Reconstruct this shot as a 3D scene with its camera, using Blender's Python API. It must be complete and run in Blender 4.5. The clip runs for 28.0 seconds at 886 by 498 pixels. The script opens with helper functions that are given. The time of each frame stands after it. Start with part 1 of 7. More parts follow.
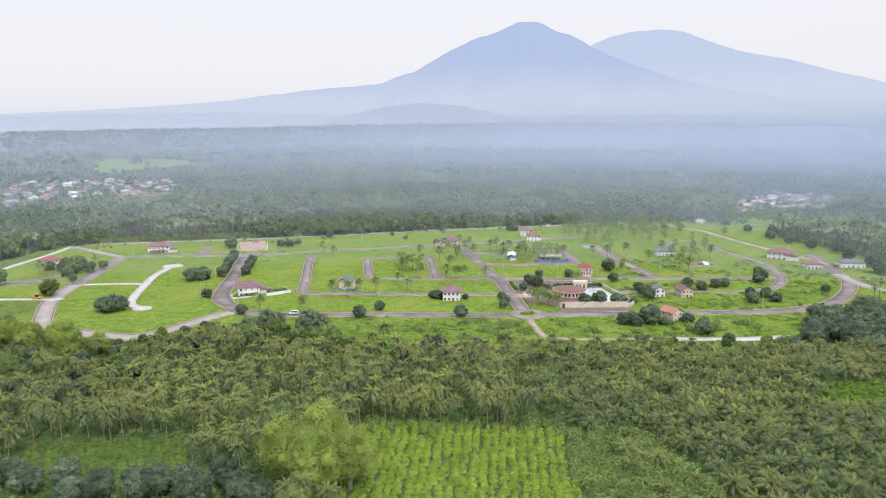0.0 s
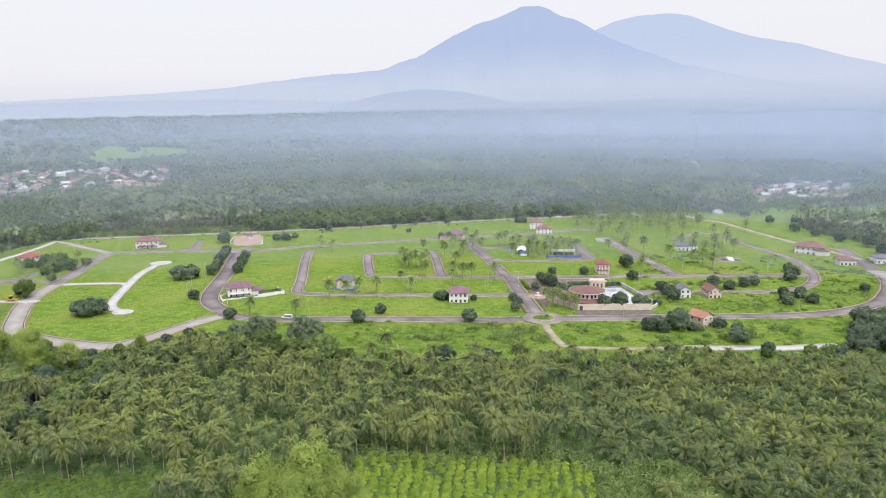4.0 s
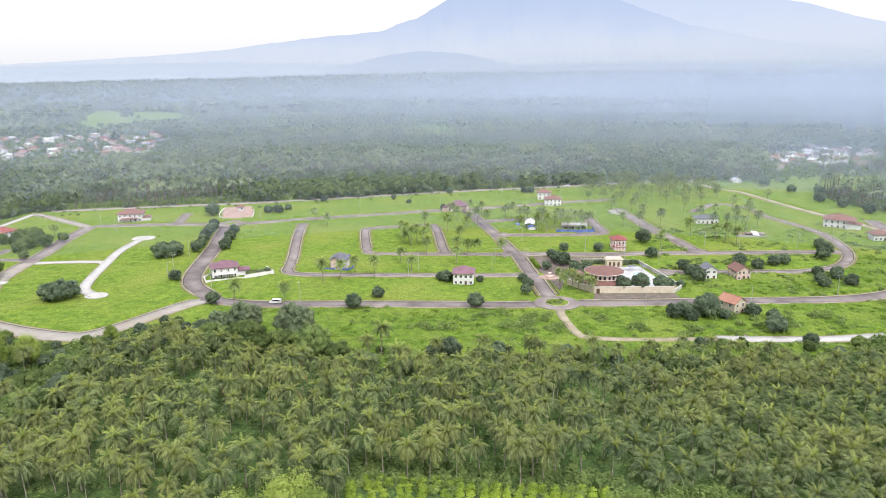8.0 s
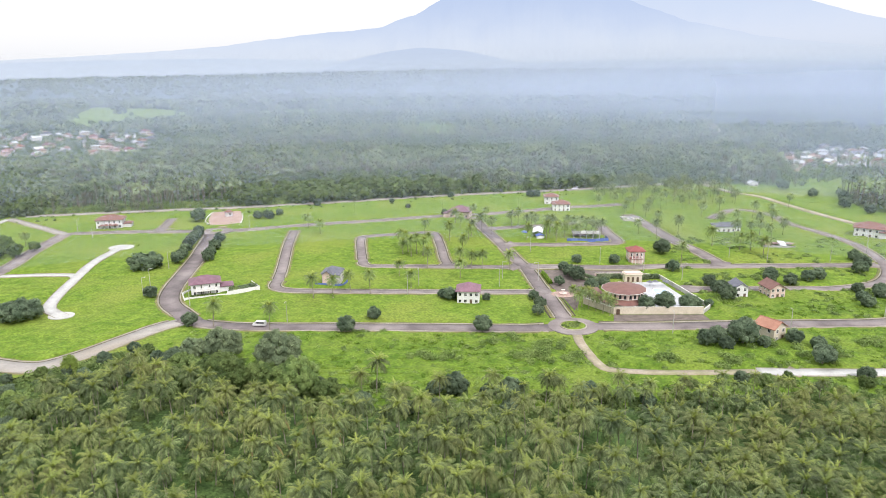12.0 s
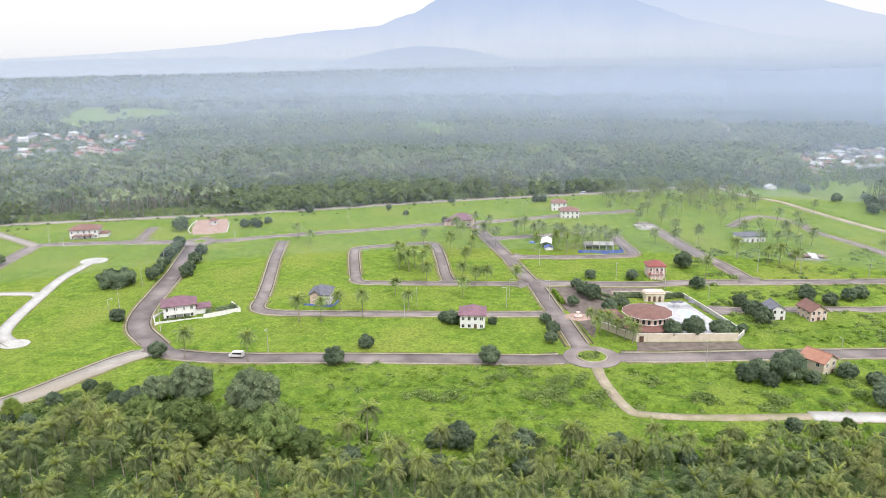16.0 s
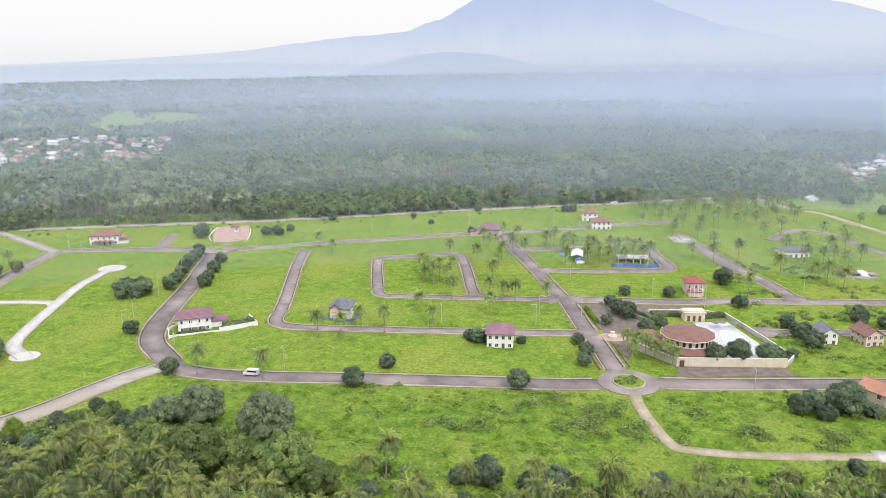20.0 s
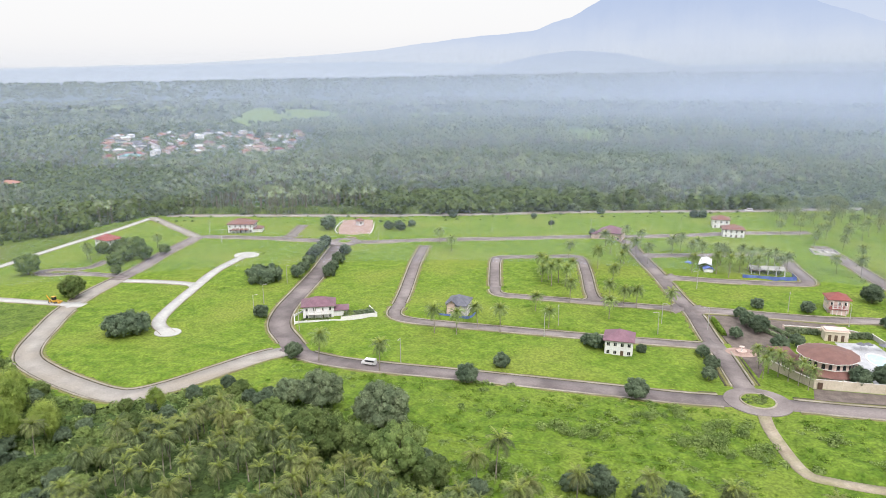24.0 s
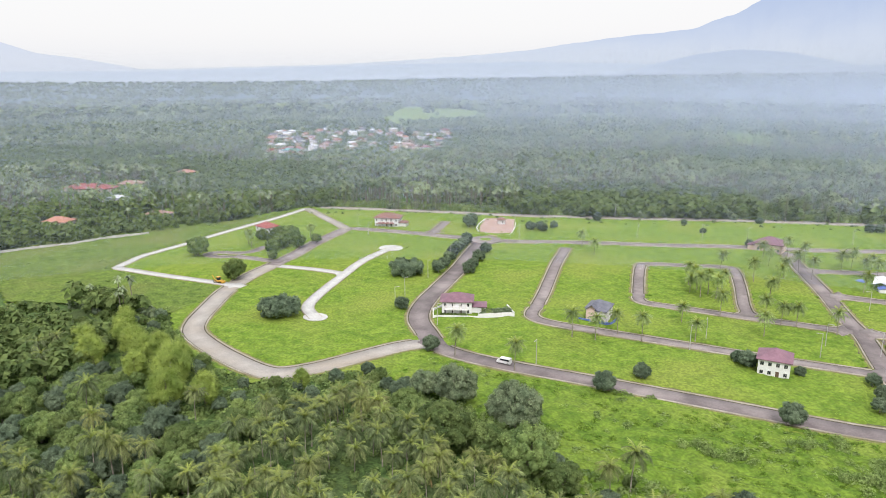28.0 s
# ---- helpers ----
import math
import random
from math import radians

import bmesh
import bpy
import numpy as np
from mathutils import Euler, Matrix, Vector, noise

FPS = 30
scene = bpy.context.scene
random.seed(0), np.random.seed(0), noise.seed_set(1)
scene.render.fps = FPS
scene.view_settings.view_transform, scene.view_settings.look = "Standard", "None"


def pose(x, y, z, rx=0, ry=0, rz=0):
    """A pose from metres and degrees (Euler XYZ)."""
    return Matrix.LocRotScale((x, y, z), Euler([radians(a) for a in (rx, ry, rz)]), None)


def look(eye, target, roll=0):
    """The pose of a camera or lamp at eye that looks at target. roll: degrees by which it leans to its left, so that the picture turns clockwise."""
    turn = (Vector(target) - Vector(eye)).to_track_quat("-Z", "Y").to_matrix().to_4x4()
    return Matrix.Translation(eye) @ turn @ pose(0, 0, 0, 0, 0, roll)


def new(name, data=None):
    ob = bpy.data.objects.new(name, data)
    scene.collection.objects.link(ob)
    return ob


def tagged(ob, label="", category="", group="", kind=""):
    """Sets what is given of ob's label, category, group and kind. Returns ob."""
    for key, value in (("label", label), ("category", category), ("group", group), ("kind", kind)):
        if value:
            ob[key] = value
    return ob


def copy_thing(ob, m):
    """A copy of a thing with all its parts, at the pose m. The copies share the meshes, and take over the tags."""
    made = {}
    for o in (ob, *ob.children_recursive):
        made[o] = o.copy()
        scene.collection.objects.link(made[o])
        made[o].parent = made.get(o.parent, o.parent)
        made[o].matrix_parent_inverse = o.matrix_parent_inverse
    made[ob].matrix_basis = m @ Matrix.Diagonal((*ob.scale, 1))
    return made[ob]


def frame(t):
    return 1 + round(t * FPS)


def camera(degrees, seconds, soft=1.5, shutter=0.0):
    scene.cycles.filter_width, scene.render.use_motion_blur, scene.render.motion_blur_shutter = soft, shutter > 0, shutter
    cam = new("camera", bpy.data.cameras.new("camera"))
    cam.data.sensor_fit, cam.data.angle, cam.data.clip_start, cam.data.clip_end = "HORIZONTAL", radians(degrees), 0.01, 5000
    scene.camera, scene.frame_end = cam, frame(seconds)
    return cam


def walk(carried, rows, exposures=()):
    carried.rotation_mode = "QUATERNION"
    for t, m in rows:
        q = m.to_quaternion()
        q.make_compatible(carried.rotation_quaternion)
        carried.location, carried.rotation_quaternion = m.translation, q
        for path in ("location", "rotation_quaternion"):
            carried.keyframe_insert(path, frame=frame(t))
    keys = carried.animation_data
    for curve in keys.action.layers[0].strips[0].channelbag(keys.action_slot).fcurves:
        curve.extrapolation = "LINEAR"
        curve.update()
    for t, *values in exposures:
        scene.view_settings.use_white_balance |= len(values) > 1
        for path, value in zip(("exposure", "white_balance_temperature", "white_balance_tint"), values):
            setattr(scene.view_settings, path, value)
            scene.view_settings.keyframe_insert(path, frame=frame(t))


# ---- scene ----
from mathutils import kdtree

cam = camera(65.3, 28.0, soft=0.95)
PATH = [
    (0, (6.668, -7.78, 92.608), (6.449, -5.824, 92.252), -0.4),
    (0.5, (6.101, -3.867, 92.592), (5.88, -1.911, 92.238), -0.5),
    (1, (5.341, -0.036, 92.542), (5.12, 1.92, 92.189), -0.5),
    (1.5, (4.676, 3.642, 92.625), (4.454, 5.598, 92.271), -0.5),
    (2, (4.141, 7.217, 92.598), (3.917, 9.173, 92.244), -0.6),
    (2.5, (3.584, 10.927, 92.62), (3.359, 12.883, 92.266), -0.6),
    (3, (2.912, 14.576, 92.589), (2.687, 16.531, 92.233), -0.6),
    (3.5, (2.324, 18.119, 92.459), (2.098, 20.073, 92.094), -0.6),
    (4, (1.746, 21.774, 92.354), (1.519, 23.722, 91.961), -0.6),
    (4.5, (1.285, 25.451, 92.292), (1.057, 27.389, 91.852), -0.6),
    (6.5, (-1.059, 40.205, 92.071), (-1.288, 42.13, 91.582), -0.7),
    (7, (-1.736, 43.998, 92.057), (-1.964, 45.924, 91.567), -0.6),
    (7.5, (-2.322, 47.809, 91.962), (-2.55, 49.734, 91.471), -0.6),
    (8, (-2.78, 51.566, 91.878), (-3.008, 53.491, 91.385), -0.7),
    (8.5, (-3.263, 55.286, 91.792), (-3.491, 57.211, 91.299), -0.7),
    (9, (-3.711, 58.965, 91.765), (-3.94, 60.889, 91.271), -0.6),
    (9.5, (-4.211, 62.682, 91.725), (-4.441, 64.606, 91.229), -0.6),
    (10, (-5.078, 66.652, 91.727), (-5.306, 68.576, 91.23), -0.6),
    (10.5, (-5.76, 70.271, 91.647), (-5.987, 72.195, 91.149), -0.6),
    (11, (-6.45, 73.951, 91.603), (-6.676, 75.875, 91.104), -0.6),
    (11.5, (-7.177, 77.66, 91.598), (-7.402, 79.584, 91.098), -0.6),
    (12, (-7.918, 81.42, 91.64), (-8.142, 83.343, 91.139), -0.6),
    (12.5, (-8.284, 85.035, 91.681), (-8.509, 86.958, 91.179), -0.6),
    (14.5, (-10.177, 100.377, 91.259), (-10.401, 102.3, 90.755), -0.7),
    (15, (-10.653, 104.171, 91.174), (-10.877, 106.094, 90.67), -0.7),
    (15.5, (-11.222, 108.115, 91.204), (-11.446, 110.038, 90.699), -0.7),
    (16, (-11.866, 112.008, 91.115), (-12.089, 113.93, 90.61), -0.7),
    (16.5, (-12.382, 115.74, 91.115), (-12.603, 117.663, 90.615), -0.7),
    (17, (-12.728, 118.929, 91.152), (-12.947, 120.854, 90.655), -0.6),
    (17.5, (-13.03, 121.499, 91.185), (-13.248, 123.424, 90.691), -0.6),
    (18, (-13.366, 123.288, 91.092), (-13.586, 125.214, 90.601), -0.6),
    (18.5, (-13.619, 124.238, 91.007), (-13.842, 126.164, 90.517), -0.6),
    (19, (-13.864, 124.792, 90.881), (-14.103, 126.716, 90.392), -0.6),
    (19.5, (-14.104, 125.238, 90.743), (-14.368, 127.159, 90.254), -0.5),
    (20, (-14.185, 125.431, 90.606), (-14.479, 127.348, 90.117), -0.5),
    (20.5, (-14.272, 125.604, 90.594), (-14.598, 127.516, 90.106), -0.5),
    (21, (-14.276, 125.563, 90.547), (-14.638, 127.469, 90.06), -0.4),
    (21.5, (-14.419, 125.599, 90.52), (-14.818, 127.497, 90.032), -0.4),
    (23.5, (-14.718, 125.778, 90.327), (-15.287, 127.632, 89.838), -0.4),
    (24, (-14.876, 126.052, 90.302), (-15.499, 127.888, 89.814), -0.4),
    (24.5, (-14.984, 126.061, 90.306), (-15.658, 127.88, 89.818), -0.3),
    (25, (-14.992, 125.972, 90.227), (-15.721, 127.77, 89.739), -0.3),
    (25.5, (-15.056, 125.932, 90.136), (-15.843, 127.705, 89.649), -0.3),
    (26, (-15.226, 126.303, 89.998), (-16.054, 128.057, 89.512), -0.3),
    (26.5, (-15.348, 126.62, 89.875), (-16.228, 128.349, 89.39), -0.3),
    (27, (-15.672, 126.784, 89.756), (-16.598, 128.489, 89.271), -0.3),
    (27.5, (-15.72, 126.783, 89.694), (-16.688, 128.464, 89.209), -0.3),
    (28, (-15.734, 126.677, 89.622), (-16.722, 128.347, 89.137), -0.3),
]
walk(cam, [(t, look(eye, target, roll)) for t, eye, target, roll in PATH],
     [(0, -0.26, 6150, 17.5), (4.5, -0.26, 6150, 17.5), (6.5, -0.14, 6220, 16.5), (8, -0.05, 6290, 15.7), (12, -0.04, 6320, 15.2), (17, -0.09, 6340, 15), (21, -0.13, 6350, 15), (28, -0.15, 6350, 15.2)])

# ---- sky and sun ----
world = bpy.data.worlds.new("hazy_sky")
scene.world = world
world.use_nodes = True
wn, wl = world.node_tree.nodes, world.node_tree.links
sky = wn.new("ShaderNodeTexSky")
sky.sky_type = "NISHITA"
sky.sun_disc = False
sky.sun_elevation, sky.sun_rotation = radians(47), radians(147)
sky.dust_density, sky.air_density = 4.0, 1.5
veil = wn.new("ShaderNodeMix")
veil.data_type = "RGBA"
veil.inputs["Factor"].default_value = 0.82
# a bright overcast: about three times as light overhead as at the horizon
place, axes, rise, cloud = wn.new("ShaderNodeTexCoord"), wn.new("ShaderNodeSeparateXYZ"), wn.new("ShaderNodeMapRange"), wn.new("ShaderNodeVectorMath")
rise.inputs["From Min"].default_value = 0.24
rise.inputs["To Min"].default_value, rise.inputs["To Max"].default_value = 1.06, 2.7
cloud.operation = "SCALE"
cloud.inputs[0].default_value = (11.45, 11.6, 11.2)
wl.new(place.outputs["Generated"], axes.inputs[0])
wl.new(axes.outputs["Z"], rise.inputs["Value"])
wl.new(rise.outputs["Result"], cloud.inputs["Scale"])
wl.new(cloud.outputs["Vector"], veil.inputs["B"])
wl.new(sky.outputs["Color"], veil.inputs["A"])
wl.new(veil.outputs["Result"], wn["Background"].inputs["Color"])
wn["Background"].inputs["Strength"].default_value = 0.1
sun = new("sun", bpy.data.lights.new("sun", "SUN"))
sun.data.energy, sun.data.angle, sun.data.color = 2.9, radians(8), (1.0, 0.95, 0.87)
sun.matrix_world = look((38, -58, 75), (0, 0, 0))

# ---- materials ----
def material(name, dark, light, scale=1.0, rough=0.8, bump=0.2, fine=8.0, metal=0.0, third=None, big=0.0,
             leaf=0.0, island=0.0, each=0.0, spec=0.5, deep=0.35, sharp=(0.2, 0.8)):
    """A procedural surface: two colours mixed by noise at two scales, with relief. leaf: share of light let through.
    island / each: how far connected pieces or whole objects differ in brightness."""
    m = bpy.data.materials.new(name)
    m.use_nodes = True
    n, l = m.node_tree.nodes, m.node_tree.links
    bsdf = n["Principled BSDF"]
    where = n.new("ShaderNodeNewGeometry")
    def noise_at(s, detail=4.0):
        t = n.new("ShaderNodeTexNoise")
        t.inputs["Scale"].default_value, t.inputs["Detail"].default_value = s, detail
        l.new(where.outputs["Position"], t.inputs["Vector"])
        return t
    def blend(fac, a, b, kind="MIX"):
        x = n.new("ShaderNodeMix")
        x.data_type, x.blend_type = "RGBA", kind
        for key, v in (("Factor", fac), ("A", a), ("B", b)):
            if isinstance(v, (int, float)):
                x.inputs[key].default_value = v
            elif isinstance(v, tuple):
                x.inputs[key].default_value = (*v, 1)
            else:
                l.new(v, x.inputs[key])
        return x.outputs["Result"]
    def sharper(sock, lo, hi):
        r = n.new("ShaderNodeMapRange")
        r.inputs["From Min"].default_value, r.inputs["From Max"].default_value = lo, hi
        l.new(sock, r.inputs["Value"])
        return r.outputs["Result"]
    coarse = noise_at(scale)
    grain = noise_at(scale * fine, 6.0)
    col = blend(sharper(coarse.outputs["Fac"], 0.35, 0.65), dark, light)
    if third:
        wide = noise_at(big or scale * 0.15)
        col = blend(sharper(wide.outputs["Fac"], 0.46, 0.66), col, third)
    col = blend(sharper(grain.outputs["Fac"], *sharp), blend(deep, col, (0.0, 0.0, 0.0)), col)
    for share, kind in ((island, "g"), (each, "o")):
        if share:
            src = where.outputs["Random Per Island"] if kind == "g" else n.new("ShaderNodeObjectInfo").outputs["Random"]
            r = n.new("ShaderNodeMapRange")
            r.inputs["To Min"].default_value, r.inputs["To Max"].default_value = 1 - share, 1 + share
            l.new(src, r.inputs["Value"])
            h = n.new("ShaderNodeHueSaturation")
            l.new(r.outputs["Result"], h.inputs["Value"])
            l.new(col, h.inputs["Color"])
            col = h.outputs["Color"]
    l.new(col, bsdf.inputs["Base Color"])
    bsdf.inputs["Roughness"].default_value, bsdf.inputs["Metallic"].default_value = rough, metal
    bsdf.inputs["Specular IOR Level"].default_value = spec
    if bump:
        b = n.new("ShaderNodeBump")
        b.inputs["Strength"].default_value, b.inputs["Distance"].default_value = bump, 1.0 / (scale * fine) * 0.6
        l.new(grain.outputs["Fac"], b.inputs["Height"])
        l.new(b.outputs["Normal"], bsdf.inputs["Normal"])
    if leaf:
        tr, mx = n.new("ShaderNodeBsdfTranslucent"), n.new("ShaderNodeMixShader")
        l.new(col, tr.inputs["Color"])
        mx.inputs["Fac"].default_value = leaf
        l.new(bsdf.outputs["BSDF"], mx.inputs[1])
        l.new(tr.outputs["BSDF"], mx.inputs[2])
        l.new(mx.outputs["Shader"], n["Material Output"].inputs["Surface"])
    return m

M_GROUND = material("forest_floor", (0.045, 0.085, 0.026), (0.105, 0.172, 0.052), 0.3, 0.95, 1.0, 5, third=(0.080, 0.112, 0.044), big=0.05, deep=0.5, sharp=(0.34, 0.62), spec=0.1)
M_GRASS = material("meadow_grass", (0.100, 0.180, 0.016), (0.180, 0.268, 0.032), 0.26, 0.9, 1.0, 4.2, third=(0.192, 0.250, 0.040), big=0.03, deep=0.40, sharp=(0.36, 0.64), spec=0.2)
M_ROUGH = material("rough_grass", (0.084, 0.138, 0.024), (0.145, 0.212, 0.038), 0.26, 0.95, 1.0, 4.4, third=(0.150, 0.180, 0.050), big=0.03, deep=0.42, sharp=(0.36, 0.64), spec=0.2)
M_FIELD = material("weedy_field_grass", (0.076, 0.146, 0.013), (0.152, 0.238, 0.027), 0.28, 0.9, 0.9, 4.2, third=(0.166, 0.234, 0.034), big=0.05, deep=0.42, sharp=(0.36, 0.64), spec=0.2)
M_WEED = material("weed_leaves", (0.125, 0.230, 0.028), (0.245, 0.360, 0.056), 0.2, 0.8, 0, 6, leaf=0.4, island=0.25, spec=0.15)
M_ASPHALT = material("worn_paving", (0.122, 0.103, 0.104), (0.196, 0.167, 0.168), 0.16, 0.9, 0.2, 12, third=(0.262, 0.228, 0.222), big=0.06)
M_STREET = material("weathered_street_paving", (0.158, 0.134, 0.132), (0.232, 0.200, 0.197), 0.2, 0.9, 0.2, 12, third=(0.290, 0.256, 0.248), big=0.05)
M_CONCRETE = material("pale_concrete", (0.288, 0.266, 0.245), (0.374, 0.353, 0.324), 0.2, 0.9, 0.15, 12, third=(0.310, 0.274, 0.230), big=0.05)
M_NEWCONC = material("new_white_concrete", (0.407, 0.407, 0.394), (0.499, 0.499, 0.485), 0.2, 0.85, 0.1, 10)
M_DIRT = material("pale_dirt", (0.288, 0.240, 0.176), (0.416, 0.368, 0.288), 0.2, 0.95, 0.3, 10, third=(0.240, 0.232, 0.120), big=0.12)
M_SOIL = material("dry_verge_grass", (0.150, 0.140, 0.050), (0.235, 0.225, 0.085), 0.35, 0.95, 0.4, 8, third=(0.150, 0.185, 0.040), big=0.09)
# drain soil, its colour darkened for the shade beside kerbs and tall grass
M_DITCH_SHADE = material("drain_soil_and_shade", (0.050, 0.045, 0.028), (0.095, 0.088, 0.050), 0.4, 0.95, 0.3, 8)
M_KERB = material("kerb_concrete", (0.300, 0.270, 0.225), (0.400, 0.365, 0.310), 0.4, 0.9, 0.2, 8, third=(0.240, 0.210, 0.150), big=0.1)
M_PINKPAVE = material("pink_plaza_paving", (0.320, 0.216, 0.184), (0.416, 0.304, 0.264), 0.25, 0.85, 0.2, 10)
M_PALM = material("palm_frond", (0.057, 0.089, 0.037), (0.245, 0.311, 0.120), 0.5, 0.55, 0, 6, leaf=0.36, spec=0.3, each=0.3, island=0.3, third=(0.271, 0.299, 0.097), big=0.05)
M_PALMS = material("palm_frond_mass", (0.056, 0.089, 0.040), (0.237, 0.309, 0.130), 0.25, 0.55, 0, 6, leaf=0.36, spec=0.3, island=0.4, third=(0.256, 0.292, 0.108), big=0.05)
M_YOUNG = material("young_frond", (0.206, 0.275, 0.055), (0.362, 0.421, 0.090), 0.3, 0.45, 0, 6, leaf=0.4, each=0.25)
M_LOTPALM = material("lot_palm_frond", (0.146, 0.222, 0.073), (0.346, 0.445, 0.143), 0.5, 0.55, 0, 6, leaf=0.35, each=0.25, island=0.3)
M_PALMDRY = material("dry_frond", (0.24, 0.16, 0.06), (0.36, 0.25, 0.10), 0.3, 0.7, 0, 6, leaf=0.2, each=0.2)
M_TRUNK = material("grey_trunk", (0.20, 0.175, 0.14), (0.36, 0.325, 0.27), 1.0, 0.9, 0.5, 6)
M_LEAF = material("broad_leaf", (0.125, 0.194, 0.064), (0.268, 0.353, 0.119), 0.22, 0.6, 0, 6, leaf=0.46, each=0.25, island=0.3, spec=0.12)
M_LEAFD = material("dark_leaf", (0.170, 0.232, 0.135), (0.325, 0.400, 0.230), 0.22, 0.6, 0, 6, leaf=0.46, each=0.22, island=0.3, spec=0.12)
M_SHRUB = material("pale_shrub_leaf", (0.165, 0.250, 0.075), (0.310, 0.410, 0.135), 0.22, 0.6, 0, 6, leaf=0.44, island=0.34, spec=0.12)
M_DEEP = material("deep_green_leaf", (0.100, 0.147, 0.094), (0.204, 0.270, 0.168), 0.22, 0.6, 0, 6, leaf=0.42, each=0.22, island=0.3, spec=0.12)
M_BAMBOO = material("bamboo_leaf", (0.222, 0.317, 0.066), (0.432, 0.528, 0.128), 0.2, 0.6, 0, 6, leaf=0.45, island=0.14, spec=0.2)
M_CROP = material("crop_leaf", (0.233, 0.364, 0.033), (0.395, 0.520, 0.059), 0.2, 0.6, 0, 6, leaf=0.35, island=0.2)
M_LOWCROP = material("low_crop_leaf", (0.120, 0.205, 0.030), (0.225, 0.335, 0.052), 0.2, 0.6, 0, 6, leaf=0.35, island=0.2)
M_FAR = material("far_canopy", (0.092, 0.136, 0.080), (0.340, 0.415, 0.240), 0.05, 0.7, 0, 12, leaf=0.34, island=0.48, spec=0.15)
M_FARTRUNK = material("far_trunk", (0.16, 0.14, 0.11), (0.26, 0.23, 0.19), 0.3, 0.9, 0, 4)
M_WALL = material("white_wall_paint", (0.75, 0.755, 0.77), (0.82, 0.825, 0.84), 0.5, 0.7, 0.05, 10, each=0.05)
M_CREAM = material("cream_wall_paint", (0.594, 0.522, 0.414), (0.702, 0.630, 0.522), 0.4, 0.75, 0.08, 10)
M_PINK = material("pale_pink_wall_paint", (0.627, 0.475, 0.427), (0.722, 0.570, 0.513), 0.4, 0.75, 0.08, 10)
M_GREYWALL = material("raw_cement_render", (0.42, 0.41, 0.40), (0.58, 0.57, 0.56), 0.4, 0.85, 0.15, 8)
def roofing(name, a, b):
    return material(name, a, b, 0.5, 0.65, 0.3, 8, each=0.1)
M_MAROON = roofing("maroon_roof_tile", (0.158, 0.080, 0.112), (0.218, 0.114, 0.152))
M_RED = roofing("red_roof_tile", (0.223, 0.053, 0.048), (0.285, 0.081, 0.072))
M_BRICKRED = roofing("brick_red_roof_tile", (0.165, 0.078, 0.066), (0.220, 0.108, 0.090))
M_ORANGE = roofing("salmon_roof_tile", (0.313, 0.143, 0.095), (0.381, 0.190, 0.129))
M_SLATE = roofing("slate_blue_roof", (0.096, 0.100, 0.132), (0.152, 0.156, 0.192))
M_TEAL = roofing("teal_sheet_roof", (0.15, 0.42, 0.45), (0.25, 0.52, 0.55))
M_RUST = roofing("rusty_sheet_roof", (0.24, 0.15, 0.12), (0.36, 0.24, 0.2))
M_ZINC = roofing("zinc_sheet_roof", (0.48, 0.50, 0.52), (0.66, 0.68, 0.70))
M_BLUE = material("blue_tarpaulin", (0.08, 0.13, 0.42), (0.16, 0.24, 0.58), 0.6, 0.5, 0.2, 5)
M_CANVAS = material("white_canvas", (0.74, 0.75, 0.78), (0.84, 0.85, 0.87), 0.6, 0.6, 0.1, 5)
M_TRIM = material("white_trim_paint", (0.76, 0.75, 0.73), (0.82, 0.81, 0.79), 0.6, 0.6, 0.0, 8)
M_GLASS = material("dark_window_glass", (0.02, 0.023, 0.03), (0.035, 0.04, 0.05), 0.5, 0.12, 0, 4)
M_DOOR = material("dark_wood_door", (0.09, 0.055, 0.035), (0.14, 0.09, 0.06), 1.0, 0.6, 0.1, 6)
M_METAL = material("galvanised_pole", (0.42, 0.42, 0.42), (0.56, 0.56, 0.55), 0.6, 0.55, 0.05, 6, metal=0.3)
M_YELLOW = material("yellow_machine_paint", (0.55, 0.30, 0.03), (0.66, 0.38, 0.05), 0.8, 0.45, 0.05, 6)
M_RUBBER = material("black_rubber", (0.02, 0.02, 0.02), (0.035, 0.035, 0.035), 1.5, 0.8, 0.1, 6)
M_VAN = material("white_car_paint", (0.74, 0.74, 0.75), (0.80, 0.80, 0.81), 0.8, 0.3, 0.0, 6)
M_ROCK = material("white_rubble", (0.5, 0.48, 0.46), (0.68, 0.66, 0.64), 0.8, 0.9, 0.3, 6)
M_POOL = material("pool_water", (0.42, 0.58, 0.70), (0.52, 0.66, 0.76), 0.4, 0.08, 0.05, 8)
M_DECK = material("pale_pool_deck", (0.40, 0.41, 0.44), (0.49, 0.50, 0.53), 0.4, 0.8, 0.05, 8)
M_MULCH = material("brown_planting_bed", (0.115, 0.092, 0.082), (0.185, 0.152, 0.136), 0.4, 0.95, 0.4, 8)

# ---- mesh helpers ----
def mesh_np(name, v, f, mat, smooth=False):
    """A mesh from arrays of points and triangles."""
    v, f = np.asarray(v, np.float32), np.asarray(f, np.int32)
    me = bpy.data.meshes.new(name)
    me.vertices.add(len(v))
    me.vertices.foreach_set("co", v.ravel())
    me.loops.add(f.size)
    me.loops.foreach_set("vertex_index", f.ravel())
    me.polygons.add(len(f))
    me.polygons.foreach_set("loop_start", np.arange(0, f.size, f.shape[1], dtype=np.int32))
    if smooth:
        me.polygons.foreach_set("use_smooth", np.ones(len(f), bool))
    me.materials.append(mat)
    me.update(calc_edges=True)
    me.validate()
    return me

